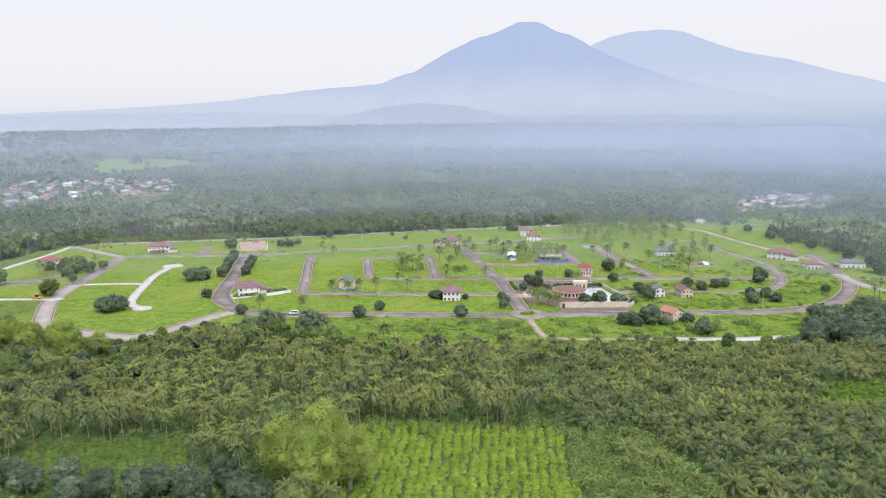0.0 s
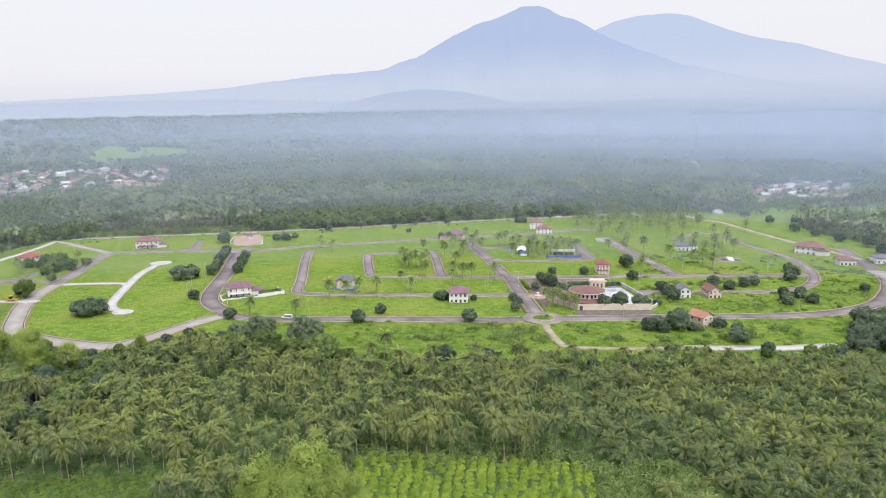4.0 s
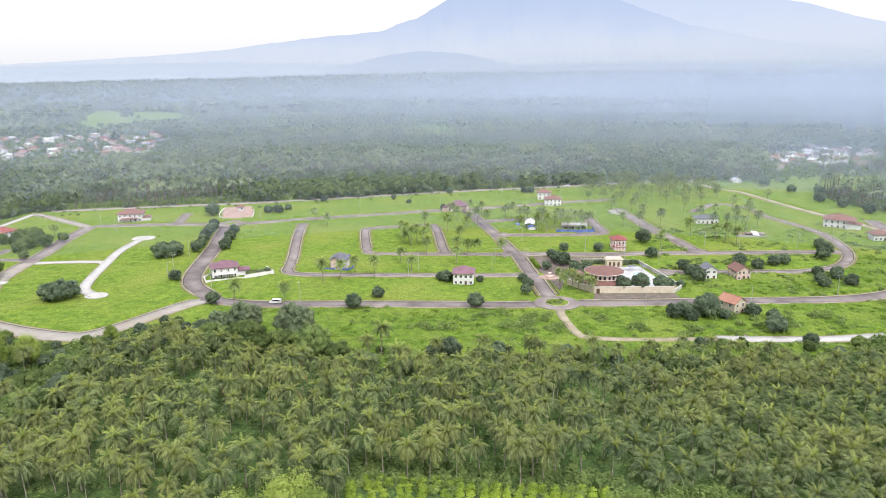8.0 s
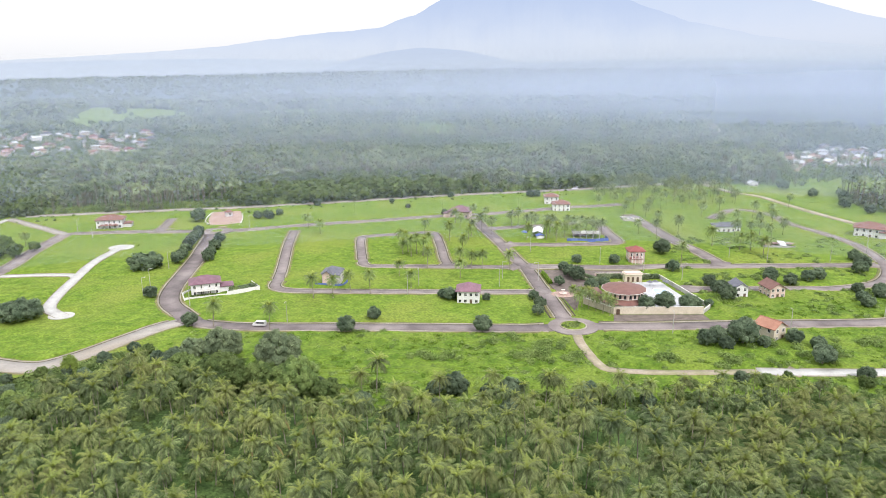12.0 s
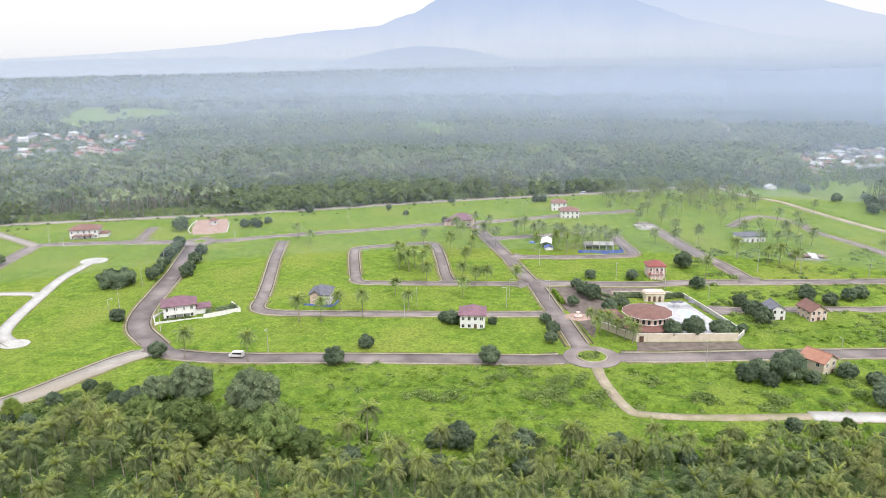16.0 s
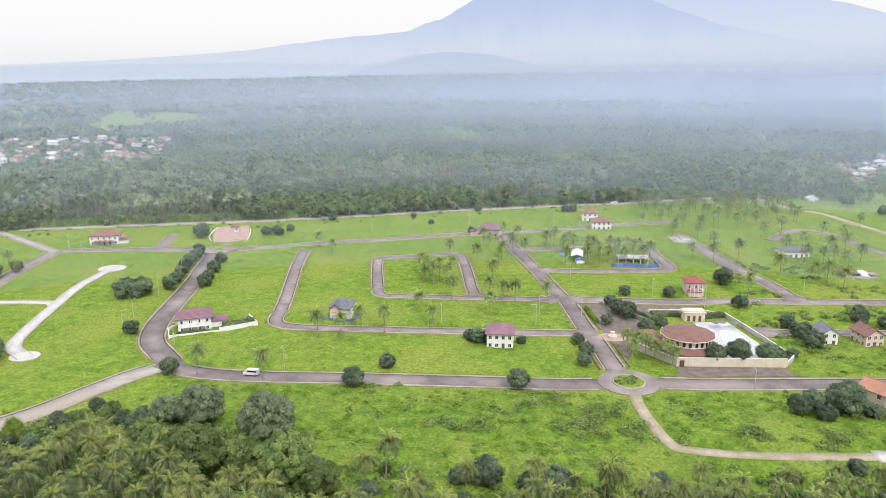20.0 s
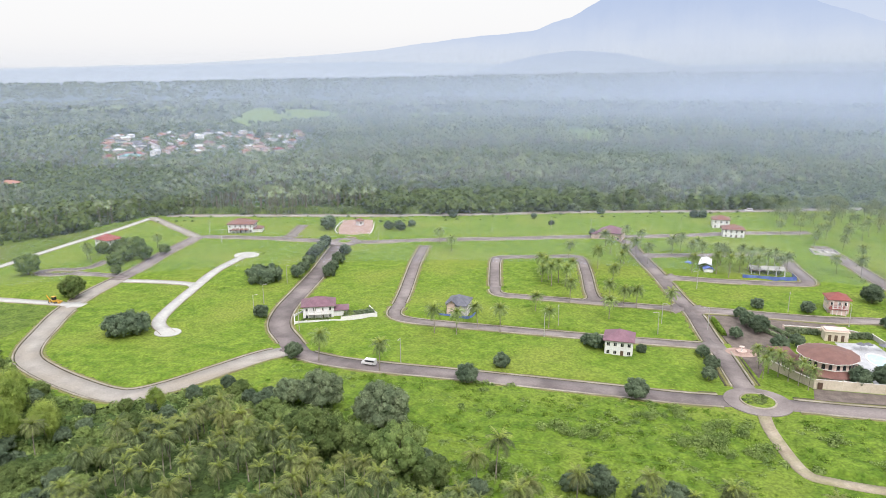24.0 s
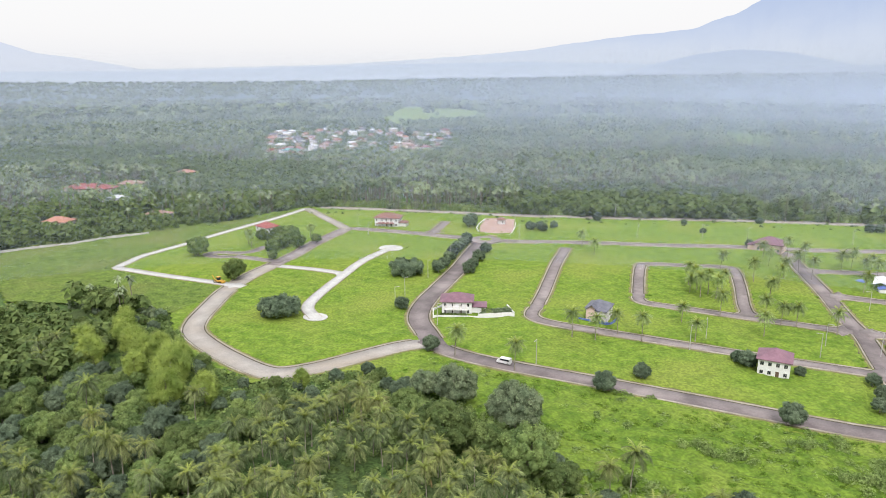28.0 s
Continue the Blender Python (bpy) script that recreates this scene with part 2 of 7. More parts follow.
def part(name, data, mat=None, parent=None, label=""):
    """Links a bmesh or a mesh as one object under a thing or under a part."""
    if isinstance(data, bmesh.types.BMesh):
        me = bpy.data.meshes.new(name)
        data.to_mesh(me)
        data.free()
        me.materials.append(mat)
        data = me
    ob = new(name, data)
    ob.parent = parent
    return tagged(ob, label)

def thing(name, m, label, category, group="", kind=""):
    ob = new(name)
    ob.empty_display_size = 0.5
    ob.matrix_basis = m
    return tagged(ob, label, category, group, kind)

def add_box(bm, x0, x1, y0, y1, z0, z1, bevel=0.0):
    r = bmesh.ops.create_cube(bm, size=1.0, matrix=Matrix.LocRotScale(((x0 + x1) / 2, (y0 + y1) / 2, (z0 + z1) / 2), None, (x1 - x0, y1 - y0, z1 - z0)))
    if bevel:
        edges = list({e for q in r["verts"] for e in q.link_edges})
        bmesh.ops.bevel(bm, geom=edges, offset=bevel, segments=1, affect="EDGES")
    return bm

def box(x0, x1, y0, y1, z0, z1, bevel=0.0):
    return add_box(bmesh.new(), x0, x1, y0, y1, z0, z1, bevel)

def smooth_line(points, step=2.0, closed=False):
    """Points along a smooth curve through the given ones, about a step apart."""
    p = np.array(points, float)
    q = np.vstack([p[-1], p, p[0], p[1]]) if closed else np.vstack([2 * p[0] - p[1], p, 2 * p[-1] - p[-2]])
    out = []
    for i in range(1, len(q) - 2):
        n = max(2, int(np.linalg.norm(q[i + 1] - q[i]) / step))
        for k in range(n):
            u = k / n
            out.append(0.5 * (2 * q[i] + (q[i + 1] - q[i - 1]) * u + (2 * q[i - 1] - 5 * q[i] + 4 * q[i + 1] - q[i + 2]) * u * u
                              + (3 * q[i] - q[i - 1] - 3 * q[i + 1] + q[i + 2]) * u ** 3))
    if not closed:
        out.append(q[-2])
    return np.array(out)

def sideways(line):
    d = np.gradient(line, axis=0)
    d /= np.linalg.norm(d, axis=1)[:, None] + 1e-9
    return np.stack([-d[:, 1], d[:, 0]], 1)

def strip(line, lo, hi, z0, z1):
    """Points and triangles of a band along a line, from lo to hi metres to its left, with a top at z1 and sides down to z0."""
    s = sideways(line)
    lo, hi = np.broadcast_to(lo, len(line)), np.broadcast_to(hi, len(line))
    a, b = line + s * lo[:, None], line + s * hi[:, None]
    n = len(line)
    rows = [np.c_[a, np.full(n, z0)], np.c_[a, np.full(n, z1)], np.c_[b, np.full(n, z1)], np.c_[b, np.full(n, z0)]]
    v = np.concatenate(rows)
    f = []
    i = np.arange(n - 1)
    for k in range(3):
        p, q = k * n + i, (k + 1) * n + i
        f += [np.c_[p, p + 1, q + 1], np.c_[p, q + 1, q]]
    f += [np.array([[0, n, 2 * n], [0, 2 * n, 3 * n], [n - 1, 3 * n - 1, 2 * n - 1], [n - 1, 4 * n - 1, 3 * n - 1]])]
    return v, np.concatenate(f)

def joined(pieces):
    vs, fs, o = [], [], 0
    for v, f in pieces:
        vs.append(v)
        fs.append(np.asarray(f) + o)
        o += len(v)
    return np.concatenate(vs), np.concatenate(fs)

def inside(points, poly):
    """Which of the points lie in a polygon."""
    x, y = np.asarray(points, float)[:, 0], np.asarray(points, float)[:, 1]
    hit = np.zeros(len(x), bool)
    for (x0, y0), (x1, y1) in zip(poly, poly[1:] + poly[:1]):
        cross = (y0 > y) != (y1 > y)
        hit ^= cross & (x < (x1 - x0) * (y - y0) / ((y1 - y0) or 1e-9) + x0)
    return hit

def scatter(template, places, turns, sizes):
    """Copies of one template (points, triangles) set down at places, turned about z and scaled."""
    v, f = template
    places, turns, sizes = np.asarray(places, float), np.asarray(turns, float), np.asarray(sizes, float)
    if sizes.ndim == 1:
        sizes = np.stack([sizes] * 3, 1)
    c, s = np.cos(turns)[:, None], np.sin(turns)[:, None]
    w = v[None] * sizes[:, None]
    x = w[..., 0] * c - w[..., 1] * s + places[:, :1]
    y = w[..., 0] * s + w[..., 1] * c + places[:, 1:2]
    z = w[..., 2] + places[:, 2:3]
    n = len(places)
    ff = f[None] + (np.arange(n) * len(v))[:, None, None]
    return np.stack([x, y, z], -1).reshape(-1, 3), ff.reshape(-1, 3)

def flat_polygon(points, z, thick=0.05):
    bm = bmesh.new()
    top = [bm.verts.new((x, y, z)) for x, y in points]
    bot = [bm.verts.new((x, y, z - thick)) for x, y in points]
    face = bm.faces.new(top)
    n = len(top)
    for i in range(n):
        bm.faces.new((top[i], bot[i], bot[(i + 1) % n], top[(i + 1) % n]))
    bmesh.ops.recalc_face_normals(bm, faces=bm.faces)
    bmesh.ops.triangulate(bm, faces=[face])
    return bm

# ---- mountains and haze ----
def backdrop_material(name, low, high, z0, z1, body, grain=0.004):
    """Far slopes that glow, with the haze put into their colour: pale blue, paler towards the plain."""
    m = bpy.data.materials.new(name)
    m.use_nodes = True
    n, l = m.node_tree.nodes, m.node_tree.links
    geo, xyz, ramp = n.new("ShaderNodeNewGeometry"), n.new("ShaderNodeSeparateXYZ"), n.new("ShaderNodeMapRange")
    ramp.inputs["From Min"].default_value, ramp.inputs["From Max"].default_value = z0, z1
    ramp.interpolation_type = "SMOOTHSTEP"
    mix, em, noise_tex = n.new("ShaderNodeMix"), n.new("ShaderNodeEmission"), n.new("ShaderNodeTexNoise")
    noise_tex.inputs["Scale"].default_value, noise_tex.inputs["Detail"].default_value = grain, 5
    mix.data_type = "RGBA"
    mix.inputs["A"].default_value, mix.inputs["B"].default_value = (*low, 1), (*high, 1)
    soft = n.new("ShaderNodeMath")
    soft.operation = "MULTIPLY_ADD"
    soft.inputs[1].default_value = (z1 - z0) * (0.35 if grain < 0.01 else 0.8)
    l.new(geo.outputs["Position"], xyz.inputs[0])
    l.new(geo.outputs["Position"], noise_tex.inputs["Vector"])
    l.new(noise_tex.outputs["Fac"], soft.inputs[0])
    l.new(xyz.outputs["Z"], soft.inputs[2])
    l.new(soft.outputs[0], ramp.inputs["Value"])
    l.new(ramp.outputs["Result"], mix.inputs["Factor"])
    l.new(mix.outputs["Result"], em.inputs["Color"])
    # the slopes emit their haze colour; only the small body share is lit
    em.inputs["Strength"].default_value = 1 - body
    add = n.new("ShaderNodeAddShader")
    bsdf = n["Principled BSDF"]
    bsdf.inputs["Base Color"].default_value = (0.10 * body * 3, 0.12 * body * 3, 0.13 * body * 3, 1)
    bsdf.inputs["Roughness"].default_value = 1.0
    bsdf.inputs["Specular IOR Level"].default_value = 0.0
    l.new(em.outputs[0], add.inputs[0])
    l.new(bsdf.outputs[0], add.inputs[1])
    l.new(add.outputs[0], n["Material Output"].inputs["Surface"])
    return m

def ridge(name, far, deep, crest, mat, label, rough=18.0, seed=0.0, foot=-30.0):
    """A mountain slope seen across the plain: crest gives bearing (degrees right of +y) and height, the slope falls forward by deep metres."""
    b = np.array(crest, float)
    az = np.arange(b[0, 0], b[-1, 0] + 0.01, 0.2)
    top = np.interp(az, b[:, 0], b[:, 1])
    top = np.convolve(np.pad(top, 2, "edge"), np.ones(5) / 5, "valid")
    rows = 26
    v = np.zeros((rows, len(az), 3))
    for r in range(rows):
        u = r / (rows - 1)
        dist = far - deep * u
        fall = (1 - u) ** 1.35
        x, y = np.sin(np.radians(az)) * dist, np.cos(np.radians(az)) * dist
        wob = np.array([noise.noise(Vector((a * 0.55 + seed, u * 1.2, seed))) + 0.5 * noise.noise(Vector((a * 1.7, u * 3.0, seed + 7))) for a in az])
        gully = wob * rough * math.sin(math.pi * min(1, u * 1.15)) if r else wob * rough * 0.12
        v[r] = np.stack([x, y, foot + (top - foot) * fall + gully * np.clip((top - foot) / 300, 0.1, 1.5)], -1)
    n, m = len(az), rows
    i, j = np.meshgrid(np.arange(n - 1), np.arange(m - 1))
    a = (j * n + i).ravel()
    f = np.concatenate([np.c_[a, a + 1, a + n + 1], np.c_[a, a + n + 1, a + n]])
    return tagged(part(name, mesh_np(name, v.reshape(-1, 3), f, mat, True)), label, "mountain", kind="structure")

# haze-tinted glow colours, low slope then high slope
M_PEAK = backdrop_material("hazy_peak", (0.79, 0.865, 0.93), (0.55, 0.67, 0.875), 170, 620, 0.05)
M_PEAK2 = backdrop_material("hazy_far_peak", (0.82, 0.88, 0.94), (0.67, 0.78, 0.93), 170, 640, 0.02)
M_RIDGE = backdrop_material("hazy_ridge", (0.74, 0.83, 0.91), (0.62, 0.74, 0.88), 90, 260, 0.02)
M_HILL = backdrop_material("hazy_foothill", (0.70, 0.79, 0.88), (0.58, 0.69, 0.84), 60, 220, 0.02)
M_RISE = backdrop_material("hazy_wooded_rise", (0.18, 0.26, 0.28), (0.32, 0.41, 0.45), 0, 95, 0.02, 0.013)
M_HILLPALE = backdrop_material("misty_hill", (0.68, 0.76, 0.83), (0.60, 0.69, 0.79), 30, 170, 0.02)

def seen(far, pts, pitch=-10.24, turn=-6.38, eye=92.6):
    """Bearings and heights of a skyline drawn in a view that looks down by pitch and is turned by turn."""
    out, p = [], radians(pitch)
    for x, y in pts:
        u, v = (x - 784) / 1224, (441 - y) / 1224
        ahead, up = math.cos(p) - v * math.sin(p), math.sin(p) + v * math.cos(p)
        out.append((math.degrees(math.atan2(u, ahead)) + turn, eye + far * up / math.hypot(u, ahead)))
    return out

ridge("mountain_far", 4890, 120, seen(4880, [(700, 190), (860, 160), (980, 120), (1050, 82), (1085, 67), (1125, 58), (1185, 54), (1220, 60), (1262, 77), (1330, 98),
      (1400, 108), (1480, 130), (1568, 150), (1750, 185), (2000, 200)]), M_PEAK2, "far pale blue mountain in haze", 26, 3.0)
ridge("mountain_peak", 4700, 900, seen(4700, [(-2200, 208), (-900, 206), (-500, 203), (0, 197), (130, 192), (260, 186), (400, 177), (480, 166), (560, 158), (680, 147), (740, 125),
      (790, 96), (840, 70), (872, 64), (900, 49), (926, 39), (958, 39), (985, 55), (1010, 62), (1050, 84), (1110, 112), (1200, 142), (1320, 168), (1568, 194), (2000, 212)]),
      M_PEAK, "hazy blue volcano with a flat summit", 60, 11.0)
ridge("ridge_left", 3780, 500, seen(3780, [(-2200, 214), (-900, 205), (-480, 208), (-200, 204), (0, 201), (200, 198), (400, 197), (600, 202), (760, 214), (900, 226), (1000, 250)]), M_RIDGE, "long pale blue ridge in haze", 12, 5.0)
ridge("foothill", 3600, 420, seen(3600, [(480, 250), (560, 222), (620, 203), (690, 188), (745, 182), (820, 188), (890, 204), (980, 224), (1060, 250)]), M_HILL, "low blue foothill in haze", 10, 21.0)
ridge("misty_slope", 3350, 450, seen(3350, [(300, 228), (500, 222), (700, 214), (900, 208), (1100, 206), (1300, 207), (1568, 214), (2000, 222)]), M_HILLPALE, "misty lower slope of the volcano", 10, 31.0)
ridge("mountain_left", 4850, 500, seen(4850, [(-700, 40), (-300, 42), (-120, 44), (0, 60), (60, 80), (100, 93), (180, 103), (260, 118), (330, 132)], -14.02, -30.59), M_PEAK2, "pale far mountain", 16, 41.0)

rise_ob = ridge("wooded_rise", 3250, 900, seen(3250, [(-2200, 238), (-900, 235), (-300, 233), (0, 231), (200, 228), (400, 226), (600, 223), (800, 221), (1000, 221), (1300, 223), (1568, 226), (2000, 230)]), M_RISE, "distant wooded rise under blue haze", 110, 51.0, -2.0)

def haze_material(name, most, z0, z1, tone=(0.56, 0.66, 0.92), glowing=False):
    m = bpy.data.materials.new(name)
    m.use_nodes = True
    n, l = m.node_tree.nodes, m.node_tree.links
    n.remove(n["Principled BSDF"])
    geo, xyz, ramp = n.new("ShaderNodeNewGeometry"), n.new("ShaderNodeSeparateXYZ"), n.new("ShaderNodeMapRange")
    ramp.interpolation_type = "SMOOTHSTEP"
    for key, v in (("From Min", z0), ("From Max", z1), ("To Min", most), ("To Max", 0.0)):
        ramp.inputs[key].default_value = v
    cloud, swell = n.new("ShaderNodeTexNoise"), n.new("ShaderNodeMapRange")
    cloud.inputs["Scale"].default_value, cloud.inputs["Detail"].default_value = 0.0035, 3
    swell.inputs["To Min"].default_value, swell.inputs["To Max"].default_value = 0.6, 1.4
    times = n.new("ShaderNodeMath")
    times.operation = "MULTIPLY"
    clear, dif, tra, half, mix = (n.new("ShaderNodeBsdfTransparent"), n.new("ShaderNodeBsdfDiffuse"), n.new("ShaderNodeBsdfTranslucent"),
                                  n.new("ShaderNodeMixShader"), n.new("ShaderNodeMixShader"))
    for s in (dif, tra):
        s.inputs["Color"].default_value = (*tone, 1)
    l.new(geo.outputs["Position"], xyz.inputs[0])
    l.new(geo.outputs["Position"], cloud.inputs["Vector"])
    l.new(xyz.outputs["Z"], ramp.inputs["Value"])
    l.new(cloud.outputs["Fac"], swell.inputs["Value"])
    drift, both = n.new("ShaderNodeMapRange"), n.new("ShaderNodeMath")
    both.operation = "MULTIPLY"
    for key, v in (("From Min", -950.0), ("From Max", 350.0), ("To Min", 0.5 if glowing else 0.14), ("To Max", 1.75)):
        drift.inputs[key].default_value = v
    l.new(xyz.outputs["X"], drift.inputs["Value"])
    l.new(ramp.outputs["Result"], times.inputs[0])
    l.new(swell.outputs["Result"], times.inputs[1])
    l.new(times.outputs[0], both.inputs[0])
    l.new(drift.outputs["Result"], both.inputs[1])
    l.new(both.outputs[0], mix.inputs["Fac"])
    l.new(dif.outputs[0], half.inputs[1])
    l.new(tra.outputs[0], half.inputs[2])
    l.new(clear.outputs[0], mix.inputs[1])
    if glowing:
        # haze brightness put in as emission, with no light falling on the sheet
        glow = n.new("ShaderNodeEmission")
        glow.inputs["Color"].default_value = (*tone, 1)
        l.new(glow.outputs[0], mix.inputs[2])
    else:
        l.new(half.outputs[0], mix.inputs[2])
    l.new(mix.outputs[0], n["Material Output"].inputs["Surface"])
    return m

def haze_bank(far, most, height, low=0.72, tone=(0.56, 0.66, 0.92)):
    """An added see-through sheet that imitates valley haze across the plain; beyond 1400 m it glows."""
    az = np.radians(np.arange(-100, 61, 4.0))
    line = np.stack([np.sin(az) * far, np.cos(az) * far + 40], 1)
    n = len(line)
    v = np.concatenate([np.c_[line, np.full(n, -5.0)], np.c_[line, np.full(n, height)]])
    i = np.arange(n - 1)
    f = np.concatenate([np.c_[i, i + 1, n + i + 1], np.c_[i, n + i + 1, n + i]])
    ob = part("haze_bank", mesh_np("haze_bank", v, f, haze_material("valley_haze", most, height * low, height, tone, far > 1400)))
    return tagged(ob, "see-through sheet added to imitate bluish valley haze over the forest", "haze", kind="structure")

# added sheets that veil what lies behind them, each paler further out
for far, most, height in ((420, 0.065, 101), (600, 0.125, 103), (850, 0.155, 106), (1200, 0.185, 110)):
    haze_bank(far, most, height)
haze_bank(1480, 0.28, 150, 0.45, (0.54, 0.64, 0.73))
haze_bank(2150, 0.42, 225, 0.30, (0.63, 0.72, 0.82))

def wisp(x, y, tall, wide):
    """A thin smoke plume from a field fire, drifting with the wind."""
    rows, v, f = 12, [], []
    for k in range(rows):
        u = k / (rows - 1)
        for s in (-1, 0, 1):
            v.append((x - 1.5 * tall * u + s * wide * (0.2 + 0.6 * u), y + s * s * wide * 0.3, 6 + tall * u ** 0.7))
    for k in range(rows - 1):
        for s in range(2):
            o = k * 3 + s
            f += [(o, o + 1, o + 4), (o, o + 4, o + 3)]
    ob = part("smoke_plume", mesh_np("smoke_plume", v, f, haze_material("smoke", 0.5, 2.0, 3 + tall * 0.8, (0.93, 0.95, 0.97))))
    return tagged(ob, "thin white smoke plume rising from the woods", "smoke")
wisp(248, 1024, 34, 20)

# ---- roads ----
ROADS = [  # name, width, material, points
    ("concrete_loop", 8.0, M_CONCRETE, [(-131, 319), (-140, 311), (-147, 297), (-154, 282), (-161, 273), (-169, 271), (-186, 274), (-203, 279), (-214, 284), (-222, 292), (-231, 306), (-242, 325), (-250, 346), (-255, 369)]),
    ("front_road", 7.2, M_ASPHALT, [(-137, 319), (-124, 314), (-105, 313), (-69, 316), (-33, 318.4), (-7, 320), (12, 323.4), (25, 324.8), (39, 326), (70, 330.4), (95, 333.5), (122, 337), (145, 344), (167, 358), (182, 377), (193, 397), (200, 418), (205, 454), (212, 500)]),
    ("avenue", 8.2, M_ASPHALT, [(-131, 316), (-140, 325), (-149, 334), (-155, 344), (-160, 358), (-165, 378), (-172, 406), (-182, 439), (-188, 460)]),
    ("entrance_road", 6.3, M_ASPHALT, [(9.2, 330), (7, 341), (3.9, 357), (0.3, 372), (-4.6, 397), (-10.5, 416), (-18, 444), (-26, 470), (-33, 493), (-39, 516)]),
    ("top_road", 7.0, M_STREET, [(-275, 451), (-244, 458), (-208, 462), (-191, 464), (-175, 468), (-147, 481), (-129, 489), (-99, 500), (-68, 514), (-36, 524), (-3, 538), (22, 551), (45, 558), (61, 565)]),
    ("lot_street", 5.2, M_STREET, [(-117.4, 372), (-122, 391), (-134, 435), (-142, 470)]),
    ("house_street", 5.2, M_STREET, [(-117.4, 373), (-116, 364), (-113, 359), (-106, 356.6), (-88, 357), (-58, 359), (-27, 361), (4, 364)]),
    ("u_street", 4.9, M_STREET, [(-85.6, 405), (-89, 417), (-97, 450), (-95, 458), (-76, 465), (-62, 470), (-57, 465), (-51, 440), (-46, 414), (-42, 400)]),
    ("inner_street", 4.9, M_STREET, [(-86, 407), (-84.5, 401), (-80, 397.4), (-64, 398), (-41, 399), (-8, 401)]),
    ("loop_street", 6.0, M_STREET, [(-17, 445), (8, 446), (35, 450), (44, 455), (41, 478), (38, 499), (30, 505), (14, 496), (-4, 490), (-28, 482)]),
    ("cross_street", 6.4, M_STREET, [(-6, 402), (17, 403), (40, 404), (62, 408), (85, 410), (107, 412), (135, 415), (161, 418)]),
    ("slant_street", 7.0, M_STREET, [(60, 530), (66, 505), (75, 460), (82, 438), (87, 416), (90, 411)]),
    ("right_street", 5.0, M_STREET, [(65, 373), (107, 377), (127, 379), (146, 388), (157.5, 403), (164, 420), (167, 440), (167, 462), (160, 487), (152, 508), (149, 536), (132, 550), (109, 520)]),
    ("outer_lane", 6.0, M_DIRT, [(137, 660), (148, 621), (163, 602), (173, 566), (181, 538), (190, 513), (200, 485), (206, 462)]),
    ("side_exit", 8.0, M_CONCRETE, [(201, 432), (202, 404), (215, 378), (240, 350)]),
    ("left_street", 7.4, M_STREET, [(-254, 366), (-260, 390), (-267, 413), (-275, 451)]),
    ("short_street", 5.0, M_STREET, [(-223, 464), (-228, 481), (-233, 498)]),
    ("perimeter_road", 7.0, M_CONCRETE, [(-335, 497), (-266, 519), (-203, 537), (-163, 552), (-114, 572), (-60, 594), (-2, 613), (48, 630), (90, 648), (150, 668)]),
    ("link_lane", 4.4, M_NEWCONC, [(-250, 366), (-230, 370), (-212, 371)]),
    ("cul_de_sac_lane", 4.8, M_NEWCONC, [(-185, 317), (-196, 325), (-203, 339), (-211, 363), (-220, 392), (-223, 416), (-223, 421)]),
    ("white_lane", 4.4, M_NEWCONC, [(-240, 333), (-282, 327.5), (-308, 325), (-316, 324.5), (-318, 326.5), (-322, 336), (-326, 347), (-328, 375), (-331, 397), (-334, 428), (-335, 452), (-341, 490)]),
    ("top_left_lane", 5.0, M_CONCRETE, [(-275, 450), (-295, 462), (-322, 478), (-341, 489)]),
    ("curved_driveway", 4.2, M_ASPHALT, [(-285, 392), (-283, 380), (-288, 374), (-295, 371.5), (-299.5, 367), (-297, 363.5), (-290, 364), (-283, 368)]),
    ("driveway", 4.6, M_ASPHALT, [(-284, 369), (-272, 370), (-254, 372)]),
    ("dirt_path", 3.4, M_DIRT, [(12.4, 316), (13.4, 306), (18, 289), (24, 286), (41, 286), (66, 289), (80, 290)]),
    ("white_track", 5.0, M_NEWCONC, [(66, 289), (84, 290), (105, 292), (126, 297)]),
]
MUD = [(-256, 294), (-249, 294.5), (-245, 299), (-248, 308), (-253, 317), (-257, 324)]
LINES = [(name, w, smooth_line(p, 1.5)) for name, w, mat, p in ROADS]

def flared(line, w, own, r=4.5):
    """Half-widths along a road, opening in rounded corners where its ends meet another road."""
    half = np.full(len(line), w / 2)
    run = np.r_[0, np.cumsum(np.linalg.norm(np.diff(line, axis=0), axis=1))]
    for end, dist in ((line[0], run), (line[-1], run[-1] - run)):
        for name, w2, other in LINES:
            if name == own or "perimeter" in name or "path" in name:
                continue
            if np.linalg.norm(other - end, axis=1).min() < w2 / 2 + 1.5 and min(np.linalg.norm(other[0] - end), np.linalg.norm(other[-1] - end)) > 9:
                u = np.clip((dist - w2 / 2) / r, 0, 1)
                half = np.where(dist > w2 / 2 - 0.8, np.maximum(half, w / 2 + r * (1 - np.sqrt(1 - (1 - u) ** 2))), half)
    return half

HALVES = {name: flared(line, w, name) for name, w, line in LINES}

# ---- ground ----
ESTATE = [(-400, 305), (-308, 268), (-265, 288), (-238, 293), (-222, 281), (-205, 271), (-186, 265), (-163, 262), (-147, 280), (-128, 286),
          (-100, 296), (-82, 290), (-74, 270), (-41, 264), (0, 266), (40, 278), (67, 283), (102, 286), (130, 297), (150, 330), (185, 345),
          (215, 380), (240, 440), (240, 500), (215, 560), (225, 640), (150, 655), (90, 650), (48, 632), (0, 617), (-60, 595), (-114, 573),
          (-163, 553), (-205, 540), (-266, 519), (-330, 500), (-345, 495), (-352, 430), (-385, 392), (-397, 342)]

